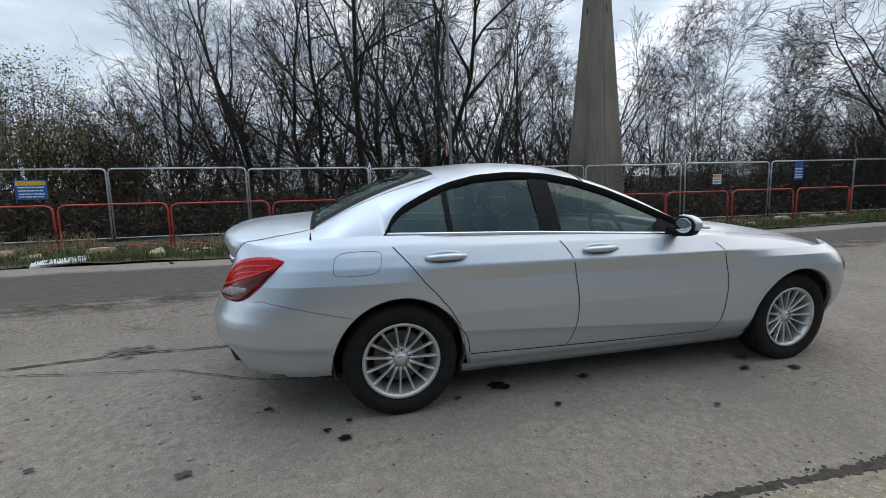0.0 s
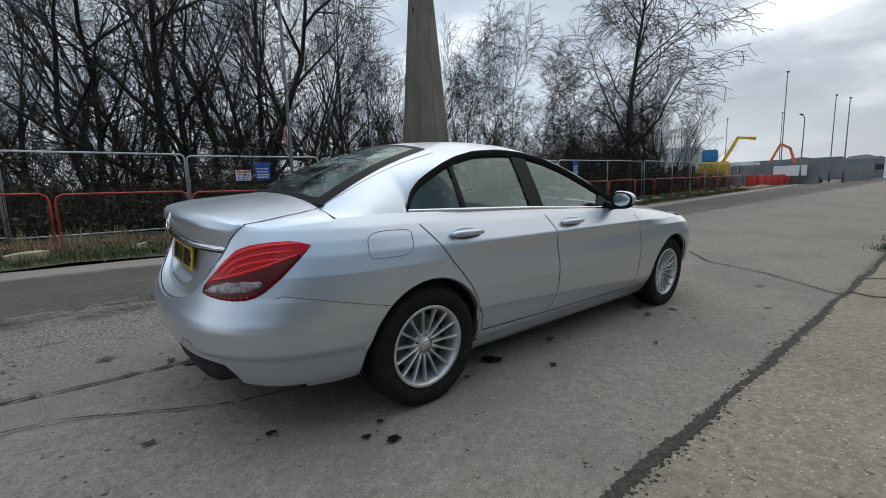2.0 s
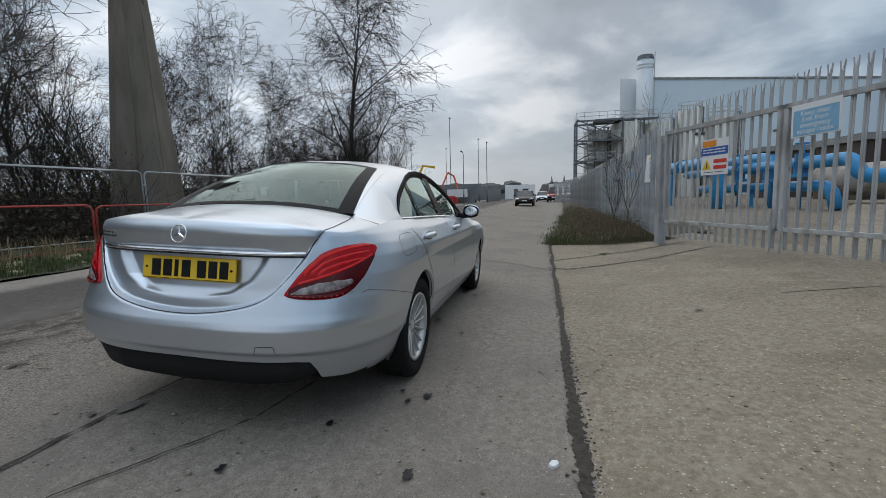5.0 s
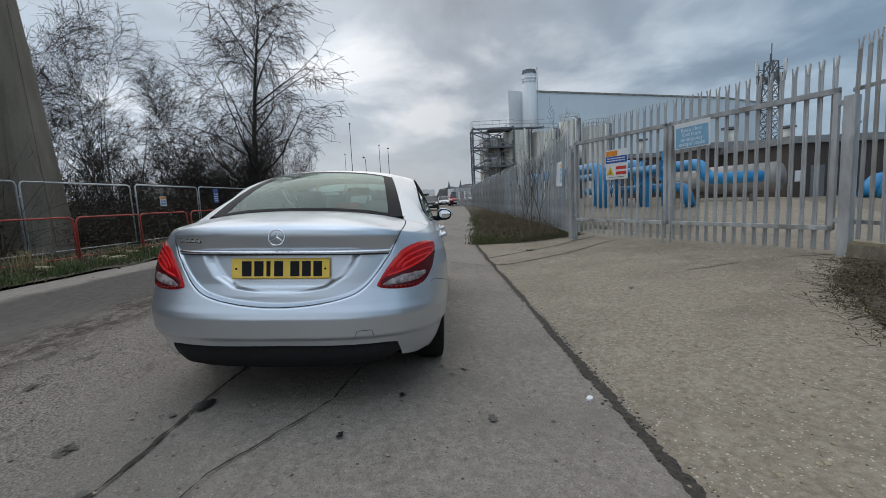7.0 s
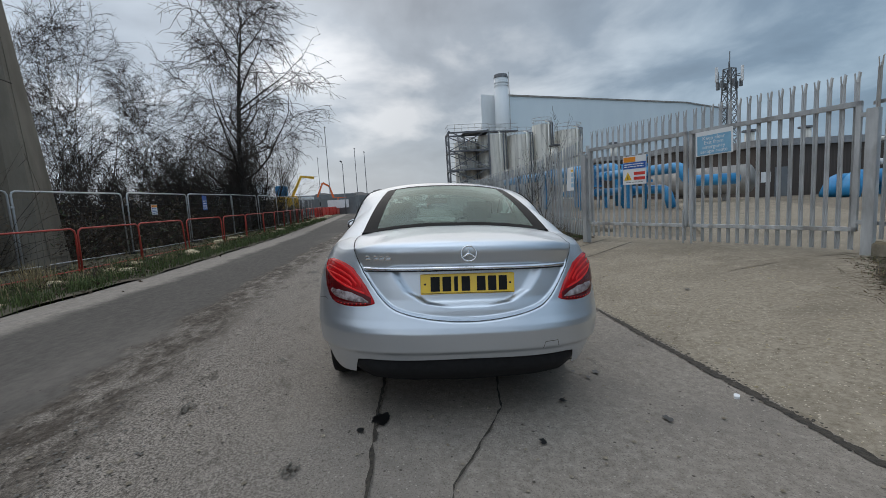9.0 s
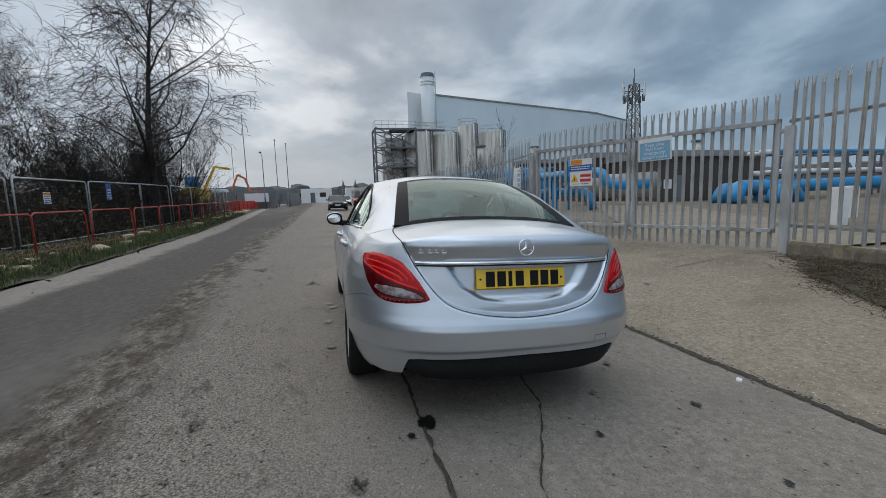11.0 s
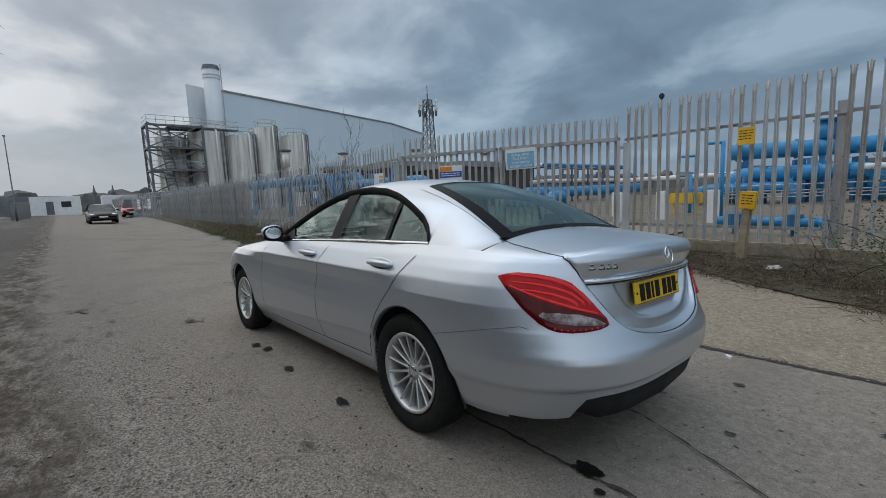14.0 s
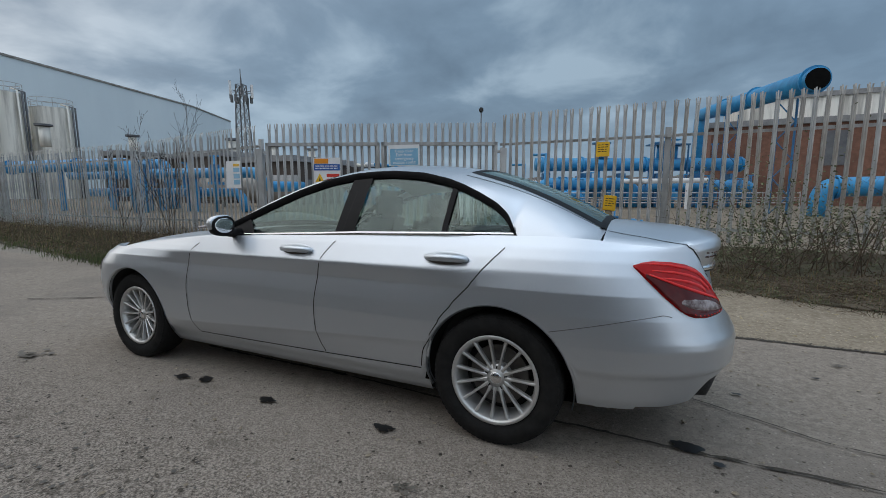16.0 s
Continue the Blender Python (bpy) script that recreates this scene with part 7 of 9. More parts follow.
def far_woods():
    rnd = random.Random(77)
    hp = Heap()
    for i in range(900):
        a = rnd.uniform(-2.0, 2.4)
        dist = rnd.uniform(220, 330)
        x, y = dist * math.cos(a), dist * math.sin(a)
        if abs(a) < 0.03:
            continue
        w, h = rnd.uniform(5, 12), rnd.uniform(4, 9)
        pts = [(x + w * math.cos(k * 1.047) * rnd.uniform(0.7, 1.1), y + w * math.sin(k * 1.047) * rnd.uniform(0.7, 1.1), -1) for k in range(6)]
        top = [(p[0] * 0.6 + x * 0.4, p[1] * 0.6 + y * 0.4, h * rnd.uniform(0.7, 1.1)) for p in pts]
        hp.add((pts + top + [(x, y, h * 1.1)], [(k, (k + 1) % 6, 6 + (k + 1) % 6, 6 + k) for k in range(6)] + [(6 + k, 6 + (k + 1) % 6, 12) for k in range(6)]))
    tagged(hp.put("far_woods", M["hill"]), "low line of distant bare woodland", "trees", kind="stuff")


far_woods()


# ---------------------------------------------------------------- the silver saloon
# Car frame: the rear axle at x = 0, nose towards +x, right side towards -y, the tyres on z = 0.
from mathutils.bvhtree import BVHTree

AXLE, TYRE_R, ARCH_R = 2.84, 0.325, 0.377
NREAR, NFRONT = 3.05, 2.8


def rear_x(z):
    return lerp_table(z, (0.20, 0.33, 0.40, 0.438, 0.452, 0.555, 0.585, 0.62, 0.70, 0.78, 0.86, 0.95, 1.0, 1.05),
                      (-0.95, -1.000, -1.030, -1.040, -1.062, -1.070, -1.062, -1.045, -1.012, -0.987, -0.972, -0.968, -0.966, -0.955))


def lid_x(z):
    return lerp_table(z, (0.58, 0.66, 0.72, 0.86, 0.895, 0.92, 0.975, 1.01, 1.04), (-0.990, -0.982, -0.968, -0.952, -0.952, -0.962, -0.990, -0.988, -0.962))


def lid_low(y):
    return lerp_table(abs(y), (0, 0.1, 0.2, 0.308, 0.395, 0.445, 0.49, 0.535, 0.58, 0.612, 0.63), (0.615, 0.619, 0.629, 0.648, 0.674, 0.706, 0.755, 0.82, 0.89, 0.95, 1.02))


def front_x(z):
    return lerp_table(z, (0.18, 0.30, 0.45, 0.58, 0.70, 0.78, 0.86, 0.92), (3.49, 3.59, 3.655, 3.66, 3.625, 3.56, 3.44, 3.29))


def low_crease(x):
    return 0.455 - 0.058 * (x - 0.4)


def flank(x, z):
    """Half width of the body, before the ends are rounded."""
    zl = low_crease(min(2.3, max(-0.3, x)))
    zm = (0.16, 0.21, 0.27, zl - 0.012, zl + 0.012, 0.58, 0.66, 0.76, 0.836, 0.850, 0.90, 0.95, 1.0, 1.05)
    ym = (0.74, 0.785, 0.828, 0.868, 0.880, 0.890, 0.886, 0.874, 0.887, 0.886, 0.857, 0.828, 0.790, 0.755)
    zr = (0.16, 0.30, 0.40, 0.424, 0.442, 0.55, 0.68, 0.78, 0.86, 0.92, 0.97, 1.02, 1.06)
    yr = (0.76, 0.840, 0.868, 0.876, 0.891, 0.901, 0.904, 0.897, 0.876, 0.848, 0.818, 0.775, 0.735)
    zf = (0.16, 0.30, 0.42, 0.58, 0.70, 0.79, 0.84, 0.88, 0.93, 0.98)
    yf = (0.76, 0.85, 0.880, 0.900, 0.902, 0.888, 0.860, 0.825, 0.770, 0.70)
    y = lerp_table(z, zm, ym)
    wr = sstep(0.62, -0.15, x)
    if wr > 0:
        y = y * (1 - wr) + lerp_table(z, zr, yr) * wr
    wf = sstep(2.05, 2.75, x)
    if wf > 0:
        y = y * (1 - wf) + lerp_table(z, zf, yf) * wf
    return y


D_REAR, D_FRONT = 0.85, 0.75


def round_rear(x, z):
    u = (x - rear_x(z)) / D_REAR
    return 1.0 if u >= 1 else max(0.0, 1 - (1 - max(0, u)) ** NREAR) ** (1 / NREAR)


def round_front(x, z):
    u = (front_x(z) - x) / D_FRONT
    return 1.0 if u >= 1 else max(0.0, 1 - (1 - max(0, u)) ** NFRONT) ** (1 / NFRONT)


def side_pt(x, z):
    return Vector((x, -flank(x, z) * round_rear(x, z) * round_front(x, z), z))


def rear_pt(phi, z):
    """A point of the tail: phi 0 on the middle line, growing round the corner (radians)."""
    x = rear_x(z) + D_REAR * (1 - math.cos(phi) ** (2 / NREAR))
    y = -flank(x, z) * math.sin(phi) ** (2 / NREAR)
    a = abs(y)
    m = sstep(-0.008, 0.008, z - lid_low(y))
    x += m * (lid_x(z) - rear_x(z)) * sstep(0.68, 0.56, a)
    # sunk field for the plate
    half = lerp_table(z, (0.672, 0.70, 0.76, 0.83, 0.90), (0.10, 0.25, 0.35, 0.40, 0.43))
    r = sstep(-0.01, 0.055, half - a) * sstep(0.668, 0.715, z) * sstep(0.905, 0.888, z)
    x += 0.028 * r
    return Vector((x, y, z))


def front_pt(phi, z):
    x = front_x(z) - D_FRONT * (1 - math.cos(phi) ** (2 / NFRONT))
    return Vector((x, -flank(x, z) * math.sin(phi) ** (2 / NFRONT), z))


X_REAR, X_FRONT = -0.62, 3.38


def phi_at(z, x, rear=True):
    u = (x - rear_x(z)) / D_REAR if rear else (front_x(z) - x) / D_FRONT
    n = NREAR if rear else NFRONT
    return math.acos(max(0.0, min(1.0, (1 - u) ** (n / 2))))


def seam_rear_door(z):
    return lerp_table(z, (0.20, 0.308, 0.408, 0.50, 0.587, 0.68, 0.764, 0.88, 0.96, 1.03), (0.412, 0.406, 0.388, 0.345, 0.292, 0.215, 0.135, 0.045, -0.01, -0.055))


def seam_b(z):
    return lerp_table(z, (0.20, 0.29, 0.36, 0.50, 0.62, 0.80, 0.90, 1.0), (1.00, 1.035, 1.065, 1.085, 1.082, 1.055, 1.02, 0.965))


def seam_front(z):
    return lerp_table(z, (0.20, 0.275, 0.34, 0.45, 0.62, 0.75, 0.85, 0.92, 0.98), (2.11, 2.135, 2.16, 2.195, 2.20, 2.185, 2.15, 2.09, 1.98))


def belt(x):
    return lerp_table(x, (-0.06, 0.3, 0.85, 1.7, 2.0), (1.030, 1.025, 1.012, 0.976, 0.962))


def top_z(x):
    return lerp_table(x, (-0.95, -0.80, -0.62, -0.45, -0.25, -0.06, 0.3, 0.85, 1.7, 2.0, 2.2, 2.6, 2.84, 3.1, 3.3, 3.45),
                      (1.0, 0.985, 0.995, 1.012, 1.022, 1.020, 1.013, 1.0, 0.964, 0.952, 0.935, 0.897, 0.866, 0.818, 0.770, 0.735))


def lip_z(y):
    return lerp_table(abs(y), (0, 0.3, 0.5, 0.60, 0.68, 0.74), (1.032, 1.030, 1.022, 1.000, 0.988, 0.988))


def low_z(x):
    if x > 3.15:
        return lerp_table(x, (3.15, 3.5), (0.20, 0.22))
    return lerp_table(x, (-0.95, -0.80, -0.40, -0.38, 2.4), (0.27, 0.266, 0.258, 0.215, 0.205))


def dlo_top(x):
    return lerp_table(x, (-0.06, -0.02, 0.05, 0.15, 0.24, 0.34, 0.50, 0.70, 0.84, 0.97, 1.15, 1.36, 1.60, 1.86, 1.95, 2.0),
                      (1.030, 1.112, 1.172, 1.226, 1.268, 1.304, 1.341, 1.358, 1.356, 1.347, 1.315, 1.250, 1.155, 1.045, 1.003, 0.976))


def glass_y(x, z):
    h = z - 1.02
    return 0.780 - 0.40 * h - 0.25 * h * abs(h) - 0.03 * sstep(0.3, -0.1, x) - 0.02 * sstep(1.3, 1.95, x)


def roof_z(x):
    return lerp_table(x, (0.20, 0.25, 0.4, 0.55, 0.75, 0.95, 1.1, 1.2, 1.26), (1.388, 1.396, 1.418, 1.431, 1.438, 1.433, 1.420, 1.404, 1.392))


def smooth_curve(fn, lo, hi, n=400, passes=14):
    """Rounds off the corners of a table."""
    xs = np.linspace(lo, hi, n)
    ys = np.array([fn(x) for x in xs])
    for _ in range(passes):
        ys[1:-1] = (ys[:-2] + 2 * ys[1:-1] + ys[2:]) / 4
    return lambda x: float(np.interp(x, xs, ys))


seam_rear_door, seam_b, seam_front = (smooth_curve(f, 0.2, 1.05, 200, 40) for f in (seam_rear_door, seam_b, seam_front))
dlo_top, roof_z = smooth_curve(dlo_top, -0.06, 2.0, 700, 40), smooth_curve(roof_z, 0.2, 1.26, 200, 60)
top_z, belt = smooth_curve(top_z, -0.95, 3.45, 500, 60), smooth_curve(belt, -0.06, 2.0, 300, 60)
lid_low_raw = smooth_curve(lid_low, -0.63, 0.63, 600, 200)
lid_low = lambda y: lid_low_raw(abs(y))
rear_x, lid_x, front_x = smooth_curve(rear_x, 0.2, 1.05, 400, 8), smooth_curve(lid_x, 0.58, 1.04, 300, 20), smooth_curve(front_x, 0.18, 0.92, 300, 60)


class Panels:
    """One skin, cut into tagged panels that keep the whole skin's normals."""
    def __init__(self):
        self.v, self.f, self.t = [], [], []

    def grid(self, cols, tag, flip=False):
        """cols: lists of points of one length; tag: a name or a function of (column, row)."""
        base, n = len(self.v), len(cols[0])
        for c in cols:
            self.v.extend(c)
        for i in range(len(cols) - 1):
            for j in range(n - 1):
                q = (base + i * n + j, base + (i + 1) * n + j, base + (i + 1) * n + j + 1, base + i * n + j + 1)
                self.f.append(q[::-1] if flip else q)
                self.t.append(tag(i, j) if callable(tag) else tag)

    def weld(self):
        """Joins equal points and drops empty faces."""
        key, remap, nv = {}, [], []
        for p in self.v:
            k = (round(p[0] * 5000), round(p[1] * 5000), round(p[2] * 5000))
            if k not in key:
                key[k] = len(nv)
                nv.append(Vector(p))
            remap.append(key[k])
        nf, ntg = [], []
        for f, t in zip(self.f, self.t):
            g = []
            for i in f:
                if remap[i] not in g:
                    g.append(remap[i])
            if len(g) > 2:
                nf.append(tuple(g)); ntg.append(t)
        self.v, self.f, self.t = nv, nf, ntg

    def mirrored(self):
        o = Panels()
        o.v = [Vector((p[0], -p[1], p[2])) for p in self.v]
        o.f = [f[::-1] for f in self.f]
        o.t = self.t
        return o

    def both(self, names):
        """Adds the mirror image; tags in names get a twin of their own, the others join across the middle."""
        m = self.mirrored()
        n = len(self.v)
        self.v += m.v
        self.f += [tuple(i + n for i in f) for f in m.f]
        self.t = list(self.t) + [t + "|L" if t in names else t for t in m.t]
        self.weld()

    def emit(self, material, parent, rename=None):
        me = bpy.data.meshes.new("skin")
        me.from_pydata([tuple(p) for p in self.v], [], self.f)
        me.update()
        nrm = [v.normal.copy() for v in me.vertices]
        bpy.data.meshes.remove(me)
        out = {}
        for tag in dict.fromkeys(self.t):
            used, verts, faces, ns = {}, [], [], []
            for f, t in zip(self.f, self.t):
                if t != tag:
                    continue
                g = []
                for i in f:
                    if i not in used:
                        used[i] = len(verts)
                        verts.append(self.v[i]); ns.append(nrm[i])
                    g.append(used[i])
                faces.append(tuple(g))
            name = tag.split("|")[0]
            ob = mesh_ob(name, verts, faces, material, parent, smooth=True)
            ob.data.normals_split_custom_set_from_vertices([tuple(q) for q in ns])
            out[tag] = ob
        return out


def body_skin():
    P = Panels()
    NT, NM, NB = 20, 84, 14

    def column(point, zb, zt, zu, zl):
        zl = max(zl, zb + 0.02)
        zu = max(zu, zl + 0.02)
        zs = [zb + (zl - zb) * i / NB for i in range(NB)] + [zl + (zu - zl) * i / NM for i in range(NM)] + [zu + (zt - zu) * i / NT for i in range(NT + 1)]
        return [point(z) for z in zs]

    def arch_bottom(xfun, zb, zt):
        """Where a column meets a wheel arch, else zb."""
        for cx in (0.0, AXLE):
            z = zt
            inside = False
            while z > zb:
                if (xfun(z) - cx) ** 2 + (z - 0.318) ** 2 < ARCH_R ** 2:
                    inside = True
                    break
                z -= 0.004
            if inside:
                a, b = z, z + 0.004
                for _ in range(12):
                    m = (a + b) / 2
                    if (xfun(m) - cx) ** 2 + (m - 0.318) ** 2 < ARCH_R ** 2:
                        a = m
                    else:
                        b = m
                return b
        return zb

    cols, tags = [], []
    # tail
    nr = 110
    for j in range(nr):
        k = j / nr
        y_top = lambda z, k=k: rear_pt(phi_at(z, X_REAR) * k, z).y
        zt = 1.0
        for _ in range(6):
            zt = lip_z(y_top(zt))
        zt = zt * (1 - sstep(0.85, 1.0, k)) + top_z(X_REAR) * sstep(0.85, 1.0, k)
        yb = y_top(0.45)
        zb = lerp_table(abs(yb), (0, 0.58, 0.64, 0.67, 0.70, 0.80), (0.408, 0.402, 0.394, 0.350, 0.298, 0.280))
        cols.append(column(lambda z, k=k: rear_pt(phi_at(z, X_REAR) * k, z), zb, zt, 0.842, low_crease(-0.3)))
        tags.append("tail")
    # flank: anchors that follow the door seams
    anchors = [(lambda z: X_REAR, 16, "quarter_panel"), (lambda z: -0.37 + 0 * z, 50, "quarter_panel"), (seam_rear_door, 34, "rear_door"), (seam_b, 44, "front_door"),
               (seam_front, 14, "front_wing"), (lambda z: 2.46, 50, "front_wing"), (lambda z: X_FRONT, 0, "")]
    for (a, n, tg), (b, _, _) in zip(anchors, anchors[1:]):
        for i in range(n):
            k = i / n
            xf = lambda z, a=a, b=b, k=k: a(z) * (1 - k) + b(z) * k
            xt = xf(1.0)
            zt = top_z(xt)
            zb0 = low_z(xf(0.25)) if not (-0.45 < xf(0.3) < 0.43) else (0.264 if xf(0.3) < 0 else 0.212)
            zb = arch_bottom(xf, zb0, zt)
            cols.append(column(lambda z, xf=xf: side_pt(xf(z), z), zb, zt, 0.843, low_crease(min(2.3, max(-0.3, xf(0.45))))))
            tags.append(tg)
    # nose
    nf = 26
    for j in range(nf + 1):
        k = 1 - j / nf
        zt = lerp_table(k, (0, 0.5, 1), (0.735, 0.745, top_z(X_FRONT)))
        cols.append(column(lambda z, k=k: front_pt(phi_at(z, X_FRONT, False) * k, z), 0.20, zt, 0.62, 0.40))
        tags.append("front_bumper")
    zcol = [[p for p in c] for c in cols]

    def tag(i, j):
        t = tags[i]
        if t == "tail":
            p = zcol[i][j]
            if p.z > lid_low(p.y) and abs(p.y) < 0.63:
                return "boot_lid"
            return "rear_bumper" if p.z < 0.72 else "quarter_panel"
        if t == "quarter_panel":
            p = zcol[i][j]
            if p.x < -0.25 and p.z < lerp_table(p.x, (-0.75, -0.257), (0.717, 0.599)):
                return "rear_bumper"
        return t

    P.grid(zcol, tag, flip=True)
    tops = [c[-1] for c in zcol]

    # boot deck, fanned in from the lip and the shoulders
    n_deck = [i for i, p in enumerate(tops) if p.x <= -0.452]
    last = max(n_deck)
    deck = []
    K = 12
    for i in range(last + 1):
        Q = tops[i]
        s = i / last
        xT = -0.962 + (0.962 - 0.47) * s ** 0.9
        T = Vector((xT, 0, lerp_table(xT, (-0.965, -0.90, -0.75, -0.6, -0.47), (1.034, 1.050, 1.070, 1.086, 1.100))))
        col = []
        for k in range(K + 1):
            w = k / K
            p = Q.lerp(T, w)
            p.z = T.z - (T.z - Q.z) * (1 - w) ** 2.6
            col.append(p)
        deck.append(col)
    P.grid(deck, lambda i, k: "boot_lid" if (abs(deck[i][k].y) < 0.635) else "quarter_panel", flip=True)
    # pillars, roof rails and roof
    gl0, gl1 = deck[-1], None

    def roof_col(xq, xT, full=True):
        zq = dlo_top(xq)
        Q = Vector((xq, -glass_y(xq, zq) - 0.004, zq + 0.004))
        T = Vector((xT, 0, roof_z(xT)))
        out = []
        for k in range(21):
            w = k / 20
            p = Q.lerp(T, w)
            p.z = T.z - (T.z - Q.z) * (1 - w) ** 2.7
            out.append(p)
        return out

    rear_edge = roof_col(0.30, 0.235)
    front_edge = roof_col(1.22, 1.235)

    def cut(col, y):
        for a, b in zip(col, col[1:]):
            if -a.y >= y >= -b.y:
                return a.lerp(b, (-a.y - y) / max(1e-9, b.y - a.y))
        return col[-1]

    def along(edge, y1, w, Q):
        """A point w of the way along a cross edge, moved so that it starts at Q."""
        y = -edge[0].y + (y1 + edge[0].y) * w
        p = cut(edge, y) if w > 0 else edge[0]
        return p + (Q - edge[0]) * (1 - w)

    top_corner, low_corner = cut(rear_edge, 0.535), cut(deck[-1], 0.615)
    cp = []
    xs = [-0.452 + (0.30 + 0.452) * i / 44 for i in range(45)]
    for x in xs:
        s = (x + 0.452) / 0.752
        if x < -0.06:
            Q = side_pt(x, top_z(x))
        else:
            zq = dlo_top(x)
            Q = Vector((x, -glass_y(x, zq) - 0.004, zq + 0.004))
        T = low_corner.lerp(top_corner, s)
        T.z += 0.030 * math.sin(math.pi * s)
        col = []
        for k in range(13):
            w = k / 12
            zc = Q.z + 0.72 * (T.z - Q.z)
            C = Vector((Q.x * 0.55 + T.x * 0.45, -max(abs(T.y), glass_y(max(-0.1, Q.x), zc) + 0.004), zc))
            q = Q * (1 - w) ** 2 + C * (2 * w * (1 - w)) + T * w * w
            k0, k1 = 1 - sstep(0.0, 0.30, s), sstep(0.75, 1.0, s)
            if k0 > 0:
                q = q.lerp(along(deck[-1], 0.615, w, Q), k0)
            if k1 > 0:
                q = q.lerp(along(rear_edge, 0.535, w, Q), k1)
            col.append(q)
        cp.append(col)
    P.grid(cp, "roof_pillar", flip=True)
    rc = [roof_col(0.30 + 0.92 * i / 30, 0.235 + 1.0 * i / 30) for i in range(31)]
    P.grid(rc, "roof", flip=True)
    ws_top, ws_low = cut(front_edge, 0.565), Vector((1.99, -0.735, 0.972))
    ap = []
    for i in range(31):
        x = 1.22 + (1.97 - 1.22) * i / 30
        s = i / 30
        zq = dlo_top(x)
        Q = Vector((x, -glass_y(x, zq) - 0.004, zq + 0.004))
        T = ws_top.lerp(ws_low, s)
        T.z += 0.035 * math.sin(math.pi * s)
        col = []
        for k in range(7):
            w = k / 6
            p = Q.lerp(T, w)
            p.y -= 0.008 * math.sin(math.pi * w)
            p.z += 0.008 * math.sin(math.pi * w)
            col.append(p)
        ap.append(col)
    P.grid(ap, "front_pillar", flip=True)
    # bonnet
    i0 = min(i for i, p in enumerate(tops) if p.x >= 1.97)
    bon = []
    m = len(tops) - 1 - i0
    for i in range(i0, len(tops)):
        Q = tops[i]
        s = (i - i0) / m
        xT = 2.02 + (3.56 - 2.02) * min(1, s * 1.02) ** 0.85
        T = Vector((xT, 0, lerp_table(xT, (2.0, 2.4, 2.8, 3.2, 3.42, 3.56), (1.000, 0.985, 0.950, 0.885, 0.815, 0.742))))
        col = []
        for k in range(15):
            w = k / 14
            p = Q.lerp(T, w)
            p.z = T.z - (T.z - Q.z) * (1 - w) ** 2.3
            col.append(p)
        bon.append(col)
    P.grid(bon, lambda i, k: "bonnet" if k >= 2 else "front_wing", flip=True)
    P.weld()
    return P, dict(rear_edge=rear_edge, deck_edge=deck[-1], front_edge=front_edge, ws_low=ws_low, cp=[c[-1] for c in cp], ap=[c[-1] for c in ap], low=low_corner, top=top_corner, ws_top=ws_top, zcol=zcol, tags=tags)


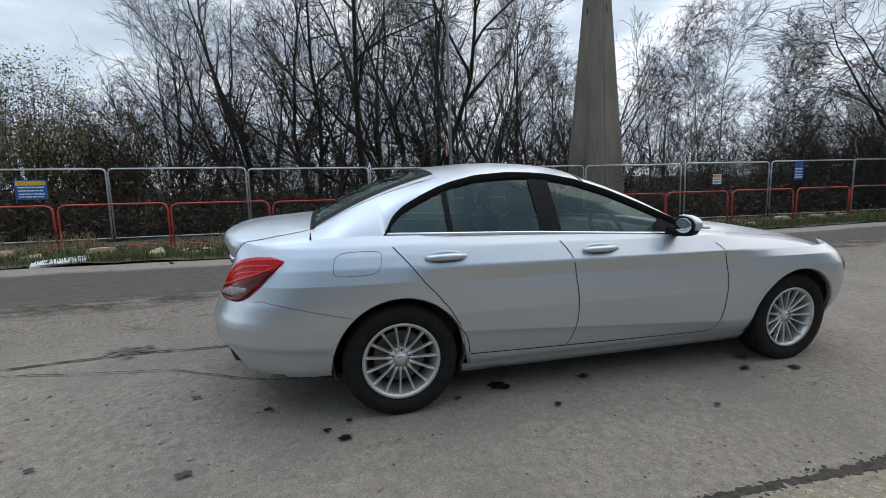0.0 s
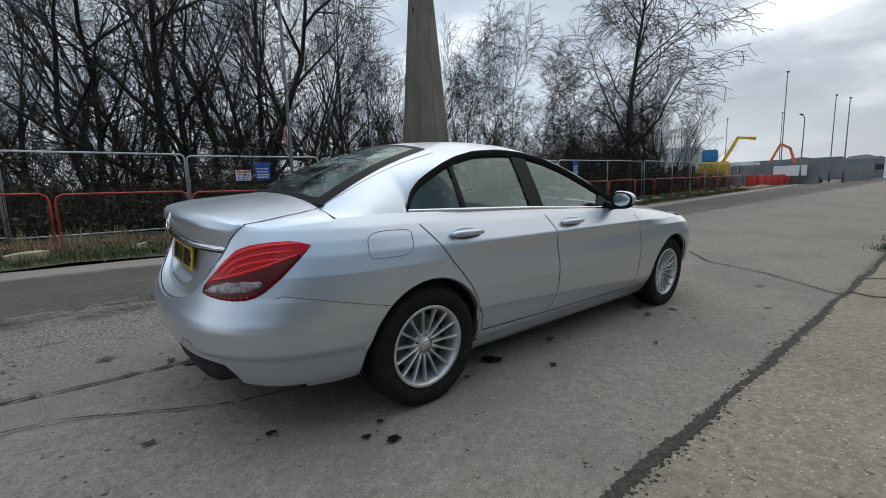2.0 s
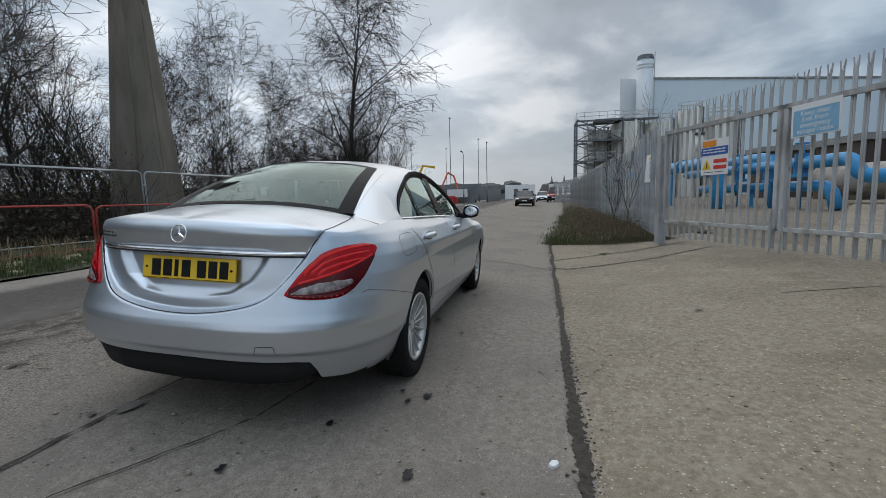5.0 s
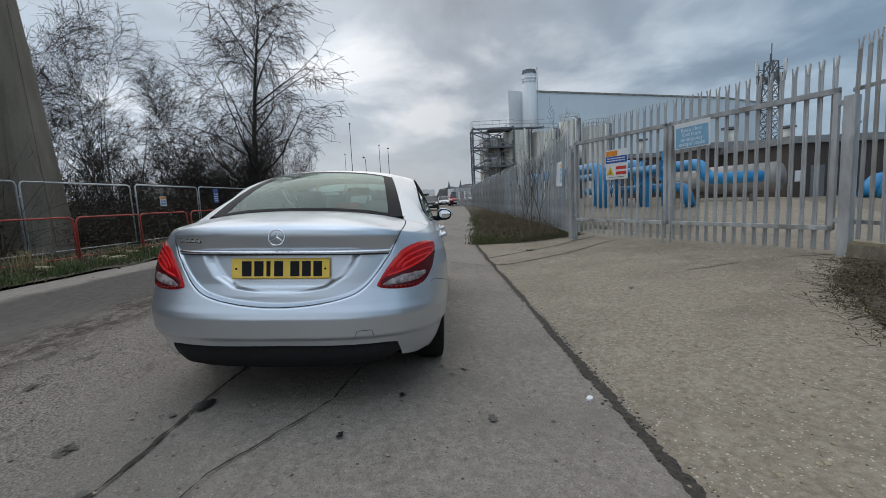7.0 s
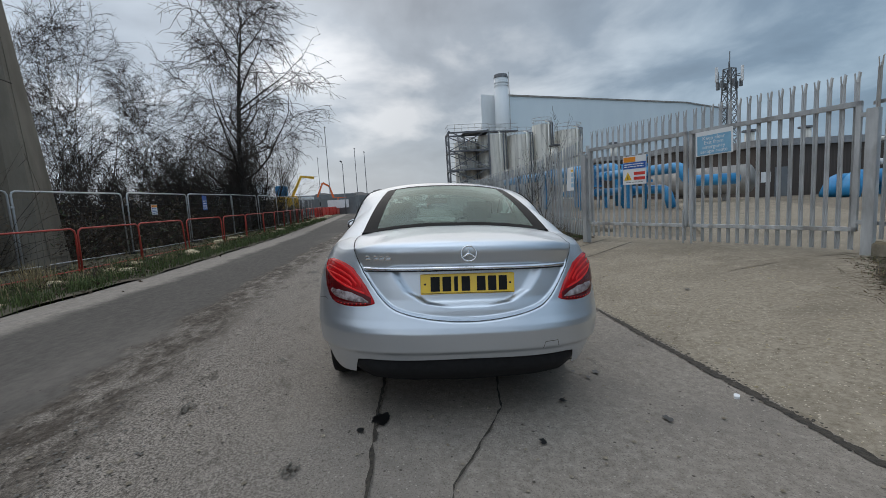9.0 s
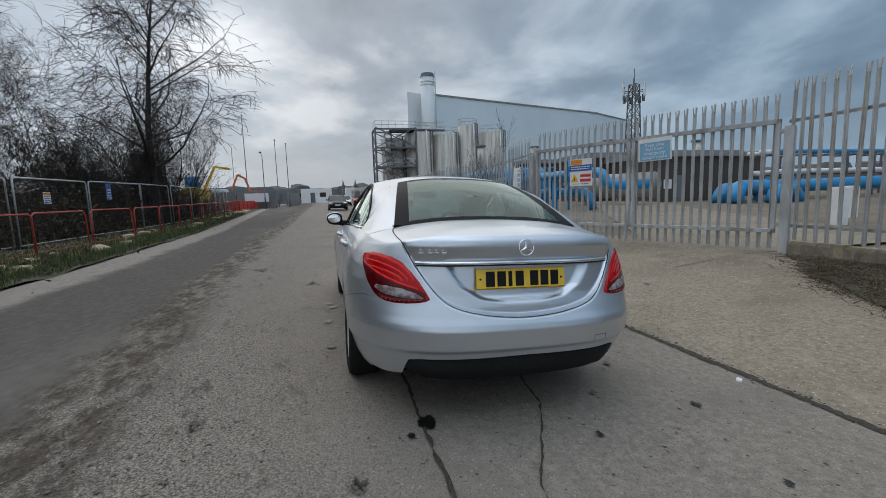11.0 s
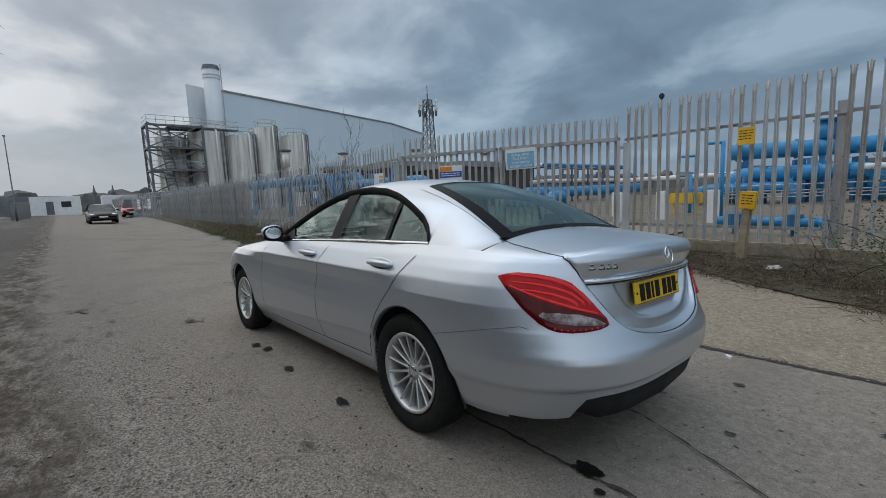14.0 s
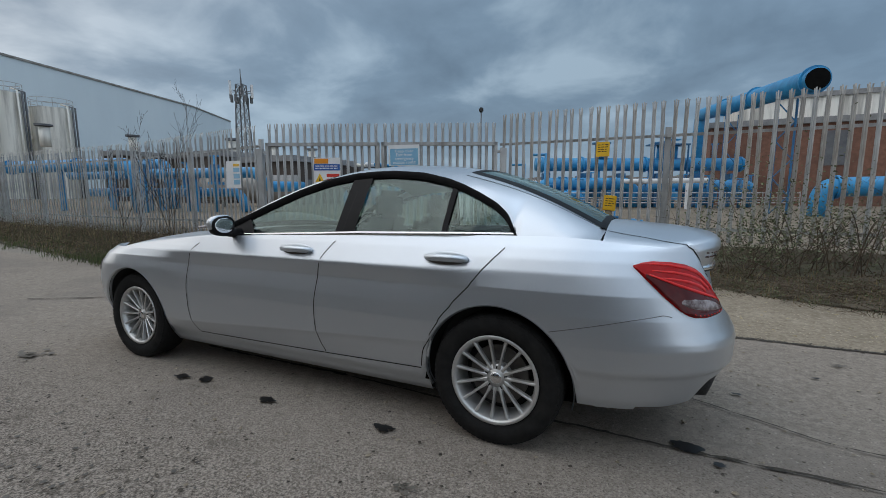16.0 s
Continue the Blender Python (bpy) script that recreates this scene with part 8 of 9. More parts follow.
def car_materials():
    m, nt, b = nodes_of("silver_metallic_paint")
    N, L = nt.nodes.new, nt.links.new
    tc = N("ShaderNodeTexCoord")
    nz = N("ShaderNodeTexNoise"); nz.inputs["Scale"].default_value = 900; nz.inputs["Detail"].default_value = 1
    n2 = N("ShaderNodeTexNoise"); n2.inputs["Scale"].default_value = 3.0; n2.inputs["Detail"].default_value = 6
    L(tc.outputs["Object"], nz.inputs["Vector"]); L(tc.outputs["Object"], n2.inputs["Vector"])
    r = N("ShaderNodeValToRGB")
    r.color_ramp.elements[0].color, r.color_ramp.elements[1].color = (0.53, 0.575, 0.63, 1), (0.69, 0.735, 0.785, 1)
    r.color_ramp.elements[0].position, r.color_ramp.elements[1].position = 0.3, 0.7
    L(nz.outputs["Fac"], r.inputs["Fac"]); L(r.outputs["Color"], b.inputs["Base Color"])
    rr = N("ShaderNodeMapRange"); rr.inputs["To Min"].default_value, rr.inputs["To Max"].default_value = 0.33, 0.39
    L(n2.outputs["Fac"], rr.inputs["Value"]); L(rr.outputs[0], b.inputs["Roughness"])
    b.inputs["Metallic"].default_value = 0.90
    b.inputs["Coat Weight"].default_value, b.inputs["Coat Roughness"].default_value = 0.55, 0.03
    M["paint"] = m
    M["chrome"] = surface("bright_chrome", (0.72, 0.73, 0.74), (0.80, 0.80, 0.81), 5, 0.10, metal=1.0, rough_var=0.04)
    M["alloy"] = surface("silver_alloy", (0.50, 0.50, 0.495), (0.62, 0.62, 0.61), 8, 0.34, metal=0.65, c3=(0.48, 0.46, 0.42), scale3=12, amount3=0.3)
    M["rubber"] = surface("tyre_rubber", (0.011, 0.011, 0.011), (0.020, 0.0198, 0.0195), 20, 0.85, bump=0.3, bump_scale=90, c3=(0.026, 0.024, 0.021), scale3=9, amount3=0.3, spec=0.15)
    M["trim"] = surface("satin_black_trim", (0.008, 0.008, 0.009), (0.014, 0.014, 0.015), 12, 0.45, spec=0.15)
    M["valance"] = surface("rough_black_plastic", (0.008, 0.008, 0.009), (0.015, 0.015, 0.016), 30, 0.65, bump=0.2, bump_scale=200, spec=0.25)
    M["border"] = surface("black_glass_border", (0.006, 0.006, 0.007), (0.010, 0.010, 0.011), 12, 0.4, spec=0.06)
    M["void"] = surface("unlit_recess", (0.006, 0.006, 0.006), (0.010, 0.010, 0.010), 10, 0.9)
    M["fine_seam"] = surface("fine_panel_gap", (0.10, 0.105, 0.115), (0.14, 0.145, 0.155), 10, 0.7)
    M["seam"] = surface("panel_gap_and_shade", (0.008, 0.008, 0.009), (0.014, 0.014, 0.014), 10, 0.8)
    M["seat"] = surface("dark_seat_leather", (0.030, 0.030, 0.031), (0.055, 0.054, 0.054), 9, 0.55, bump=0.15, bump_scale=120)
    M["cabin"] = surface("dark_cabin_plastic", (0.035, 0.035, 0.037), (0.06, 0.06, 0.062), 8, 0.6)
    M["liner"] = surface("pale_roof_lining", (0.22, 0.22, 0.215), (0.28, 0.28, 0.27), 12, 0.9)
    M["plate"] = surface("yellow_number_plate", (0.78, 0.50, 0.02), (0.84, 0.55, 0.03), 10, 0.35, coat=0.6)
    M["car_glass"] = glass("tinted_car_glass", (0.76, 0.95, 0.91), 0.30, gloss=0.10, bend=3.4)
    M["rear_glass"] = glass("tinted_rear_glass", (0.74, 0.93, 0.88), 0.36, gloss=0.055, bend=4.2)
    for k, c1, c2, rg in (("lamp_red", (0.40, 0.002, 0.004), (0.50, 0.003, 0.006), 0.12), ("lamp_dark", (0.060, 0.001, 0.002), (0.10, 0.001, 0.002), 0.14), ("lamp_bright", (0.72, 0.018, 0.02), (0.80, 0.03, 0.03), 0.2),
                          ("lamp_ribbed", (0.07, 0.035, 0.035), (0.42, 0.37, 0.37), 0.10), ("lamp_clear", (0.30, 0.25, 0.25), (0.62, 0.58, 0.57), 0.12)):
        M[k] = surface(k, c1, c2, 25, rg, coat=0.15, rough_var=0.05, spec=0.25)
    M["disc"] = surface("disc_steel_and_handle_shade", (0.10, 0.095, 0.09), (0.17, 0.16, 0.15), 12, 0.5, metal=0.8)


car_materials()


def lathe(profile, n, axis_y=True):
    """A ring of revolution round the y axis; profile of (radius, y)."""
    v, f = [], []
    m = len(profile)
    for i in range(n):
        a = 2 * math.pi * i / n
        for r, y in profile:
            v.append((r * math.cos(a), y, r * math.sin(a)))
    for i in range(n):
        j = (i + 1) % n
        for k in range(m - 1):
            f.append((i * m + k, j * m + k, j * m + k + 1, i * m + k + 1))
    return v, f


def wheel(parent, x, side, spokes=15, rim_r=0.215, mats=("rubber", "alloy"), spin=0.0):
    """A wheel under the car: tyre, rim, spokes and hub; it faces -y and is turned for the other side."""
    w = new("wheel")
    w.parent = parent
    w.matrix_basis = pose(x, side * (0.770 if x < 1 else 0.752), TYRE_R - 0.004, 0, spin, 0 if side < 0 else 180)
    R = TYRE_R
    prof = [(rim_r + 0.004, -0.085), (rim_r + 0.022, -0.098), (R - 0.055, -0.109), (R - 0.022, -0.100), (R - 0.007, -0.088), (R, -0.068), (R + 0.001, 0.0), (R, 0.068), (R - 0.012, 0.095), (rim_r, 0.09)]
    mesh_ob("tyre", *lathe(prof, 72), M[mats[0]], w, smooth=True)
    tr = Heap()
    for i in range(72):
        a = 2 * math.pi * i / 72
        for (y0, y1, sk) in ((-0.098, -0.055, 0.025), (-0.045, -0.005, -0.02), (0.005, 0.045, 0.02), (0.055, 0.095, -0.025)):
            p = []
            for (da, yy) in ((-0.030, y0), (0.030, y0), (0.030 + sk, y1), (-0.030 + sk, y1)):
                rr = R + 0.0015 - (0.012 if abs(yy) > 0.09 else 0)
                p.append((rr * math.cos(a + da), yy, rr * math.sin(a + da)))
            lo = [(q[0] * 0.975, q[1], q[2] * 0.975) for q in p]
            tr.add((p + lo, [(0, 1, 2, 3), (0, 4, 5, 1), (1, 5, 6, 2), (2, 6, 7, 3), (3, 7, 4, 0)]))
    tagged(tr.put("tread", M[mats[0]], w), kind="stuff")
    prof = [(rim_r + 0.006, -0.092), (rim_r + 0.004, -0.098), (rim_r - 0.010, -0.094), (rim_r - 0.016, -0.082), (rim_r - 0.024, -0.06), (rim_r - 0.030, 0.05), (rim_r - 0.01, 0.09)]
    mesh_ob("rim", *lathe(prof, 72), M[mats[1]], w, smooth=True)
    for i in range(spokes):
        a = 2 * math.pi * i / spokes + 0.1
        pts = [(0.046, -0.058, 0.0095), (0.09, -0.066, 0.0058), (0.15, -0.077, 0.0058), (rim_r - 0.018, -0.085, 0.0078), (rim_r - 0.006, -0.090, 0.012)]
        v, f = [], []
        for r, y, h in pts:
            for (s, dy) in ((-1.25, 0.024), (-1.0, 0.004), (-0.55, 0.0), (0.55, 0.0), (1.0, 0.004), (1.25, 0.024)):
                v.append((r, y + dy, s * h))
        for k in range(len(pts) - 1):
            for q in range(5):
                f.append((k * 6 + q, k * 6 + q + 1, (k + 1) * 6 + q + 1, (k + 1) * 6 + q))
        v = [(p[0] * math.cos(a) - p[2] * math.sin(a), p[1], p[0] * math.sin(a) + p[2] * math.cos(a)) for p in v]
        mesh_ob("spoke", v, f, M[mats[1]], w)
    mesh_ob("hub", *lathe([(0.0, -0.060), (0.032, -0.060), (0.035, -0.056), (0.066, -0.052), (0.071, -0.042), (0.070, 0.02)], 40), M[mats[1]], w, smooth=True)
    mesh_ob("hub_cap", *lathe([(0.0, -0.0655), (0.024, -0.0655), (0.029, -0.061)], 32), M["chrome"], w, smooth=True)
    for i in range(5):
        a = 2 * math.pi * i / 5 + 0.3
        mesh_ob("wheel_bolt", *tube([(0.052 * math.cos(a), -0.048, 0.052 * math.sin(a)), (0.052 * math.cos(a), -0.0565, 0.052 * math.sin(a))], 0.0085, 8), M["void"], w)
    mesh_ob("brake_disc", *lathe([(0.06, 0.0), (0.15, 0.0), (0.15, 0.02), (0.06, 0.02)], 40), M["disc"], w)
    mesh_ob("backing", *lathe([(0.0, 0.035), (rim_r - 0.02, 0.035)], 40), M["void"], w)
    return w


def ribbon_on(bvh, pts, width, lift, name, material, parent, label="", closed=False):
    """A narrow band laid on the skin along points."""
    path = []
    for a, b in zip(pts, pts[1:]):
        a, b = Vector(a), Vector(b)
        n = max(1, int((b - a).length / 0.012))
        path += [a.lerp(b, i / n) for i in range(n)]
    path.append(Vector(pts[-1]))
    hit = [bvh.find_nearest(p) for p in path]
    loc = [h[0] for h in hit]
    nor = [h[1] if h[1].dot(h[0] - Vector((min(2.6, max(0.2, h[0].x)), 0, 0.6))) > 0 else -h[1] for h in hit]
    v, f = [], []
    for i, p in enumerate(loc):
        d = loc[min(i + 1, len(loc) - 1)] - loc[max(i - 1, 0)]
        s = d.cross(nor[i])
        s = s.normalized() if s.length > 1e-9 else Vector((0, 0, 1))
        v += [p + nor[i] * lift - s * width / 2, p + nor[i] * lift + s * width / 2]
    for i in range(len(loc) - 1):
        f.append((2 * i, 2 * i + 1, 2 * i + 3, 2 * i + 2))
    return mesh_ob(name, v, f, material, parent, label)


def ellipsoid(at, size, n=20, m=12):
    bm = bmesh.new()
    bmesh.ops.create_uvsphere(bm, u_segments=n, v_segments=m, radius=1.0)
    bmesh.ops.scale(bm, vec=size, verts=bm.verts)
    bmesh.ops.translate(bm, vec=at, verts=bm.verts)
    return bm


def dlo_patch(x0, x1, lo, hi, out, n=30, rows=10, slant=0.0, mirror=False):
    """A patch of the side glass surface between x0 and x1, lo above the belt and hi below the upper edge."""
    v, f = [], []
    for i in range(n + 1):
        for j in range(rows + 1):
            w = j / rows
            x = x0 + (x1 - x0) * i / n + slant * (w - 0.5)
            x = min(1.985, max(-0.055, x))
            za, zb = belt(x) + lo, max(belt(x) + lo + 0.001, dlo_top(x) - hi)
            z = za + (zb - za) * w
            y = glass_y(x, z) + out
            v.append((x, y if mirror else -y, z))
    r = rows + 1
    for i in range(n):
        for j in range(rows):
            q = (i * r + j, (i + 1) * r + j, (i + 1) * r + j + 1, i * r + j + 1)
            f.append(q[::-1] if mirror else q)
    return v, f


def loft(cols):
    v, f = [], []
    n = len(cols[0])
    for c in cols:
        v.extend(c)
    for i in range(len(cols) - 1):
        for j in range(n - 1):
            f.append((i * n + j, (i + 1) * n + j, (i + 1) * n + j + 1, i * n + j + 1))
    return v, f


def saloon():
    car = thing("silver_saloon_car", "clean silver metallic four-door saloon parked on the road", "car", LEVEL.copy())
    P, e = body_skin()
    P.both(("quarter_panel", "rear_door", "front_door", "front_wing", "roof_pillar", "front_pillar"))
    made = P.emit(M["paint"], car)
    for nm in ("rear_door", "front_door"):
        tagged(made[nm], "silver door with a bright waist strip")
    bvh = BVHTree.FromPolygons([tuple(p) for p in P.v], P.f)
    both = (-1, 1)

    def flip(pts, s):
        return [(p[0], p[1] * (-s), p[2]) for p in pts] if s > 0 else [tuple(p) for p in pts]

    def vf_side(vf, s):
        v, f = vf
        return (v, f) if s < 0 else ([(p[0], -p[1], p[2]) for p in v], [q[::-1] for q in f])

    zz = [0.215 + (1.012 - 0.215) * i / 40 for i in range(41)]
    for s in both:
        door_r, door_f = made["rear_door" if s < 0 else "rear_door|L"], made["front_door" if s < 0 else "front_door|L"]
        quarter, wing = made["quarter_panel" if s < 0 else "quarter_panel|L"], made["front_wing" if s < 0 else "front_wing|L"]
        Y = -0.87 if s < 0 else 0.87
        for nm, sm, zlo in (("door_gap", seam_rear_door, 0.30), ("door_gap", seam_b, 0.285), ("door_gap", seam_front, 0.27)):
            pts = [(sm(z), Y, z) for z in zz if zlo <= z <= (1.01 if sm is not seam_front else 0.93)]
            ribbon_on(bvh, pts, 0.0055, 0.0012, nm, M["seam"], car)
        # lower edge of the doors
        ribbon_on(bvh, [(x, Y, lerp_table(x, (0.40, 1.035, 2.13), (0.303, 0.288, 0.268))) for x in np.linspace(0.405, 2.13, 40)], 0.006, 0.0012, "sill_gap", M["seam"], car)
        ribbon_on(bvh, [(x, Y, lerp_table(x, (-0.75, -0.257), (0.722, 0.603))) for x in np.linspace(-0.80, -0.262, 22)], 0.0032, 0.0012, "bumper_gap", M["fine_seam"], car)
        # boot lid gap: round the tail and up over the shoulder to the glass
        pts = []
        for i in range(70):
            y = 0.615 * i / 69
            z = lid_low(y)
            lo, hi = 0.0, radians(80)
            for _ in range(30):
                mid = (lo + hi) / 2
                if abs(rear_pt(mid, z).y) < y:
                    lo = mid
                else:
                    hi = mid
            q = rear_pt(lo, z - 0.004)
            pts.append((q.x, y * s, z))
        last = pts[-1]
        pts += [(x, w * s, z) for x, w, z in ((last[0] + 0.02, 0.622, 0.985), (-0.80, 0.632, 1.012), (-0.72, 0.640, 1.028), (-0.62, 0.644, 1.045), (-0.54, 0.640, 1.062), (-0.475, 0.622, 1.085))]
        ribbon_on(bvh, pts, 0.006, 0.0012, "boot_gap", M["seam"], car)
        # bonnet gap
        ribbon_on(bvh, flip([(2.02, -0.70, 0.97), (2.3, -0.71, 0.95), (2.6, -0.70, 0.93), (2.9, -0.68, 0.90), (3.15, -0.62, 0.85), (3.3, -0.55, 0.82)], s), 0.005, 0.0012, "bonnet_gap", M["seam"], car)
        # waist strip and black window surround
        mesh_ob("waist_strip", *vf_side(loft([[(x, -glass_y(x, belt(x)) - 0.012, belt(x) - 0.016), (x, -glass_y(x, belt(x)) - 0.016, belt(x) - 0.006), (x, -glass_y(x, belt(x)) - 0.006, belt(x) + 0.003)] for x in np.linspace(-0.055, 1.86, 70)]), s), M["chrome"], car, "bright chrome waist strip", smooth=True)
        mesh_ob("window_surround", *vf_side(loft([[(x, -glass_y(x, dlo_top(x)) - 0.010, dlo_top(x) + 0.008), (x, -glass_y(x, dlo_top(x) - 0.03) - 0.008, max(belt(x), dlo_top(x) - 0.034)), (x, -glass_y(x, dlo_top(x) - 0.03) + 0.03, max(belt(x), dlo_top(x) - 0.036))] for x in np.linspace(-0.058, 1.985, 110)]), s), M["trim"], car, "satin black window surround", smooth=True)
        for (a, b, sl, nm) in ((0.852, 0.985, -0.035, "door_pillar"), (0.285, 0.315, -0.02, "quarter_divider")):
            mesh_ob(nm, *dlo_patch(a, b, 0.0, 0.028, 0.006, 6, 12, sl, s > 0), M["trim"], car)
        ribbon_on(BVHTree.FromPolygons(*dlo_patch(0.7, 1.2, 0, 0.0, 0.006, 20, 12, 0, s > 0)), [(lerp_table(z, (1.0, 1.35), (0.955, 0.915)), Y, z) for z in np.linspace(1.012, 1.345, 20)], 0.004, 0.0012, "door_gap", M["seam"], car)
        mesh_ob("mirror_corner", *dlo_patch(1.70, 1.98, 0.0, 0.0, 0.004, 12, 6, 0.10, s > 0), M["trim"], car)
        for (a, b, sl, own, nm) in ((-0.03, 0.288, -0.01, door_r, "quarter_glass"), (0.31, 0.865, -0.02, door_r, "door_glass"), (0.97, 1.80, 0.0, door_f, "door_glass")):
            g = mesh_ob(nm, *dlo_patch(a, b, 0.0, 0.030, -0.004, 40, 12, sl, s > 0), M["car_glass"], own, "tinted side glass", smooth=True)
            g.visible_shadow = False
        # handles
        for hx, own in ((0.255, door_r), (1.225, door_f)):
            c = side_pt(hx, 0.900)
            cy = c.y * (-s)
            cup = ellipsoid((hx, cy + 0.004 * s * 0, 0.896), (0.118, 0.010, 0.040), 28, 14)
            h = part("handle_cup", cup, M["paint"], own, smooth=True)
            # dark ellipsoid painted as the shade in the handle scoop
            sh = part("handle_shadow", ellipsoid((hx + 0.005, cy + 0.005 * s, 0.884), (0.100, 0.0122, 0.031), 24, 12), M["disc"], own, smooth=True)
            bm = bmesh.new()
            prof = []
            v, f = tube([(hx - 0.112, cy + 0.004 * s, 0.900), (hx - 0.09, cy + 0.022 * s, 0.902), (hx - 0.03, cy + 0.034 * s, 0.905), (hx + 0.04, cy + 0.034 * s, 0.906), (hx + 0.10, cy + 0.022 * s, 0.905), (hx + 0.118, cy + 0.004 * s, 0.903)], [0.011, 0.017, 0.019, 0.019, 0.017, 0.011], 12)
            mesh_ob("door_handle", v, f, M["paint"], own, "silver bow handle", smooth=True)
            v, f = tube([(hx - 0.10, cy + 0.024 * s, 0.891), (hx - 0.03, cy + 0.042 * s, 0.894), (hx + 0.04, cy + 0.042 * s, 0.895), (hx + 0.105, cy + 0.024 * s, 0.894)], 0.0045, 8)
            mesh_ob("handle_strip", v, f, M["chrome"], own, smooth=True)
        # door mirror
        mir = new("door_mirror")
        mir.parent = car
        def cap(rx, ry, rz, cx, cy, cz, low=False):
            bm = bmesh.new()
            bmesh.ops.create_uvsphere(bm, u_segments=32, v_segments=20, radius=1.0)
            for v in bm.verts:
                x, y, z = v.co
                q = 0.82
                x, y, z = (math.copysign(abs(t) ** q, t) for t in (x, y, z))
                v.co = Vector((cx + (rx if x > 0 else 0.012) * x, s * (cy + ry * y), cz + rz * z * (1 + 0.12 * -y)))
            return bm
        part("mirror_shell", cap(0.080, 0.084, 0.058, 1.79, 0.918, 1.038), M["paint"], mir, smooth=True)
        part("mirror_base", cap(0.074, 0.080, 0.043, 1.785, 0.910, 1.004), M["trim"], mir, smooth=True)
        part("mirror_bezel", cap(0.012, 0.081, 0.060, 1.776, 0.916, 1.029), M["trim"], mir, smooth=True)
        part("mirror_glass", ellipsoid((1.764, s * 0.917, 1.030), (0.003, 0.068, 0.047), 24, 12), M["chrome"], mir, "mirror glass", smooth=True)
        mesh_ob("mirror_stalk", *tube([(1.80, s * 0.77, 0.975), (1.80, s * 0.87, 0.985)], [0.035, 0.028], 10), M["trim"], mir, smooth=True)
        sl = ellipsoid((1.868, s * 0.96, 1.022), (0.02, 0.065, 0.009), 16, 8)
        part("indicator", sl, M["lamp_clear"], mir, smooth=True)
        # tail lamp
        lamp = new("tail_lamp")
        lamp.parent = car

        def lamp_patch(p0, p1, lo, hi, lift, n=34, rows=12, base=0.0):
            cols = []
            for i in range(n + 1):
                ph = p0 + (p1 - p0) * i / n
                za, zb = lo(ph), hi(ph)
                col = []
                for j in range(rows + 1):
                    z = za + (zb - za) * j / rows
                    p = rear_pt(radians(ph), z)
                    nrm = (rear_pt(radians(ph + 1), z) - rear_pt(radians(ph - 1), z)).cross(rear_pt(radians(ph), z + 0.01) - rear_pt(radians(ph), z - 0.01)).normalized()
                    if nrm.x > 0:
                        nrm = -nrm
                    edge = min(1.0, min(i, n - i, j, rows - j) / 1.6)
                    col.append(p + nrm * (base + (lift - base) * edge))
                cols.append(col)
            v, f = loft(cols)
            return vf_side((v, f), s)

        LO = lambda ph: lerp_table(ph, (24.6, 26, 29, 34, 40, 45, 48, 51, 56, 61, 66), (0.709, 0.700, 0.692, 0.687, 0.686, 0.691, 0.702, 0.722, 0.780, 0.845, 0.906))
        HI = lambda ph: lerp_table(ph, (24.6, 26, 28.5, 33, 38, 41, 45, 52, 59.5, 63, 66), (0.713, 0.745, 0.790, 0.845, 0.888, 0.901, 0.914, 0.926, 0.930, 0.924, 0.911))
        mesh_ob("lamp_lens", *lamp_patch(24.6, 66, LO, HI, 0.011, 60, 16), M["lamp_red"], lamp, "deep red lamp lens", smooth=True)
        mesh_ob("lamp_lower", *lamp_patch(26, 62, lambda p: LO(p) + 0.003, lambda p: max(LO(p) + 0.004, min(HI(p) - 0.01, lerp_table(p, (26, 30, 40, 50, 62), (0.735, 0.758, 0.785, 0.82, 0.875)))), 0.0135, 50, 8, 0.0116), M["lamp_dark"], lamp, smooth=True)
        mesh_ob("reversing_lamp", *lamp_patch(27, 50.5, lambda p: LO(p) + lerp_table(p, (27, 32, 40, 46, 50.5), (0.014, 0.022, 0.032, 0.036, 0.034)), lambda p: LO(p) + lerp_table(p, (27, 30, 36, 44, 49, 50.5), (0.018, 0.046, 0.072, 0.078, 0.062, 0.040)), 0.0165, 30, 8, 0.0138), M["lamp_ribbed"], lamp, "clear ribbed reversing lamp", smooth=True)
        mesh_ob("lower_strip", *lamp_patch(26.5, 49, lambda p: LO(p) + 0.003, lambda p: LO(p) + lerp_table(p, (26.5, 32, 49), (0.010, 0.018, 0.024)), 0.0158, 30, 4, 0.0138), M["lamp_dark"], lamp, smooth=True)
        for k in range(3):
            up = (0.012, 0.040, 0.068)[k]
            mesh_ob("light_guide", *lamp_patch(31 + 2.5 * k, (61, 60, 58)[k], lambda p, up=up: max(LO(p) + 0.004, HI(p) - up - lerp_table(p, (31, 45, 62), (0.020, 0.012, 0.005))), lambda p, up=up: max(LO(p) + 0.005, HI(p) - up), 0.0150, 40, 3, 0.0128), M["lamp_bright"], lamp, smooth=True)
        mesh_ob("light_guide", *lamp_patch(29, 61, lambda p: max(LO(p) + 0.004, lerp_table(p, (29, 40, 50, 61), (0.752, 0.787, 0.822, 0.868))), lambda p: max(LO(p) + 0.005, min(HI(p) - 0.002, lerp_table(p, (29, 40, 50, 61), (0.762, 0.799, 0.833, 0.875)))), 0.0165, 40, 3, 0.0142), M["lamp_bright"], lamp, smooth=True)
        for k in range(9):
            ph = 28 + 2.2 * k
            mesh_ob("lens_dot", *lamp_patch(ph, ph + 0.6, lambda p: LO(p) + 0.0065, lambda p: LO(p) + 0.0125, 0.0185, 4, 4, 0.0160), M["lamp_bright"], lamp)
        # head lamp
        hl = []
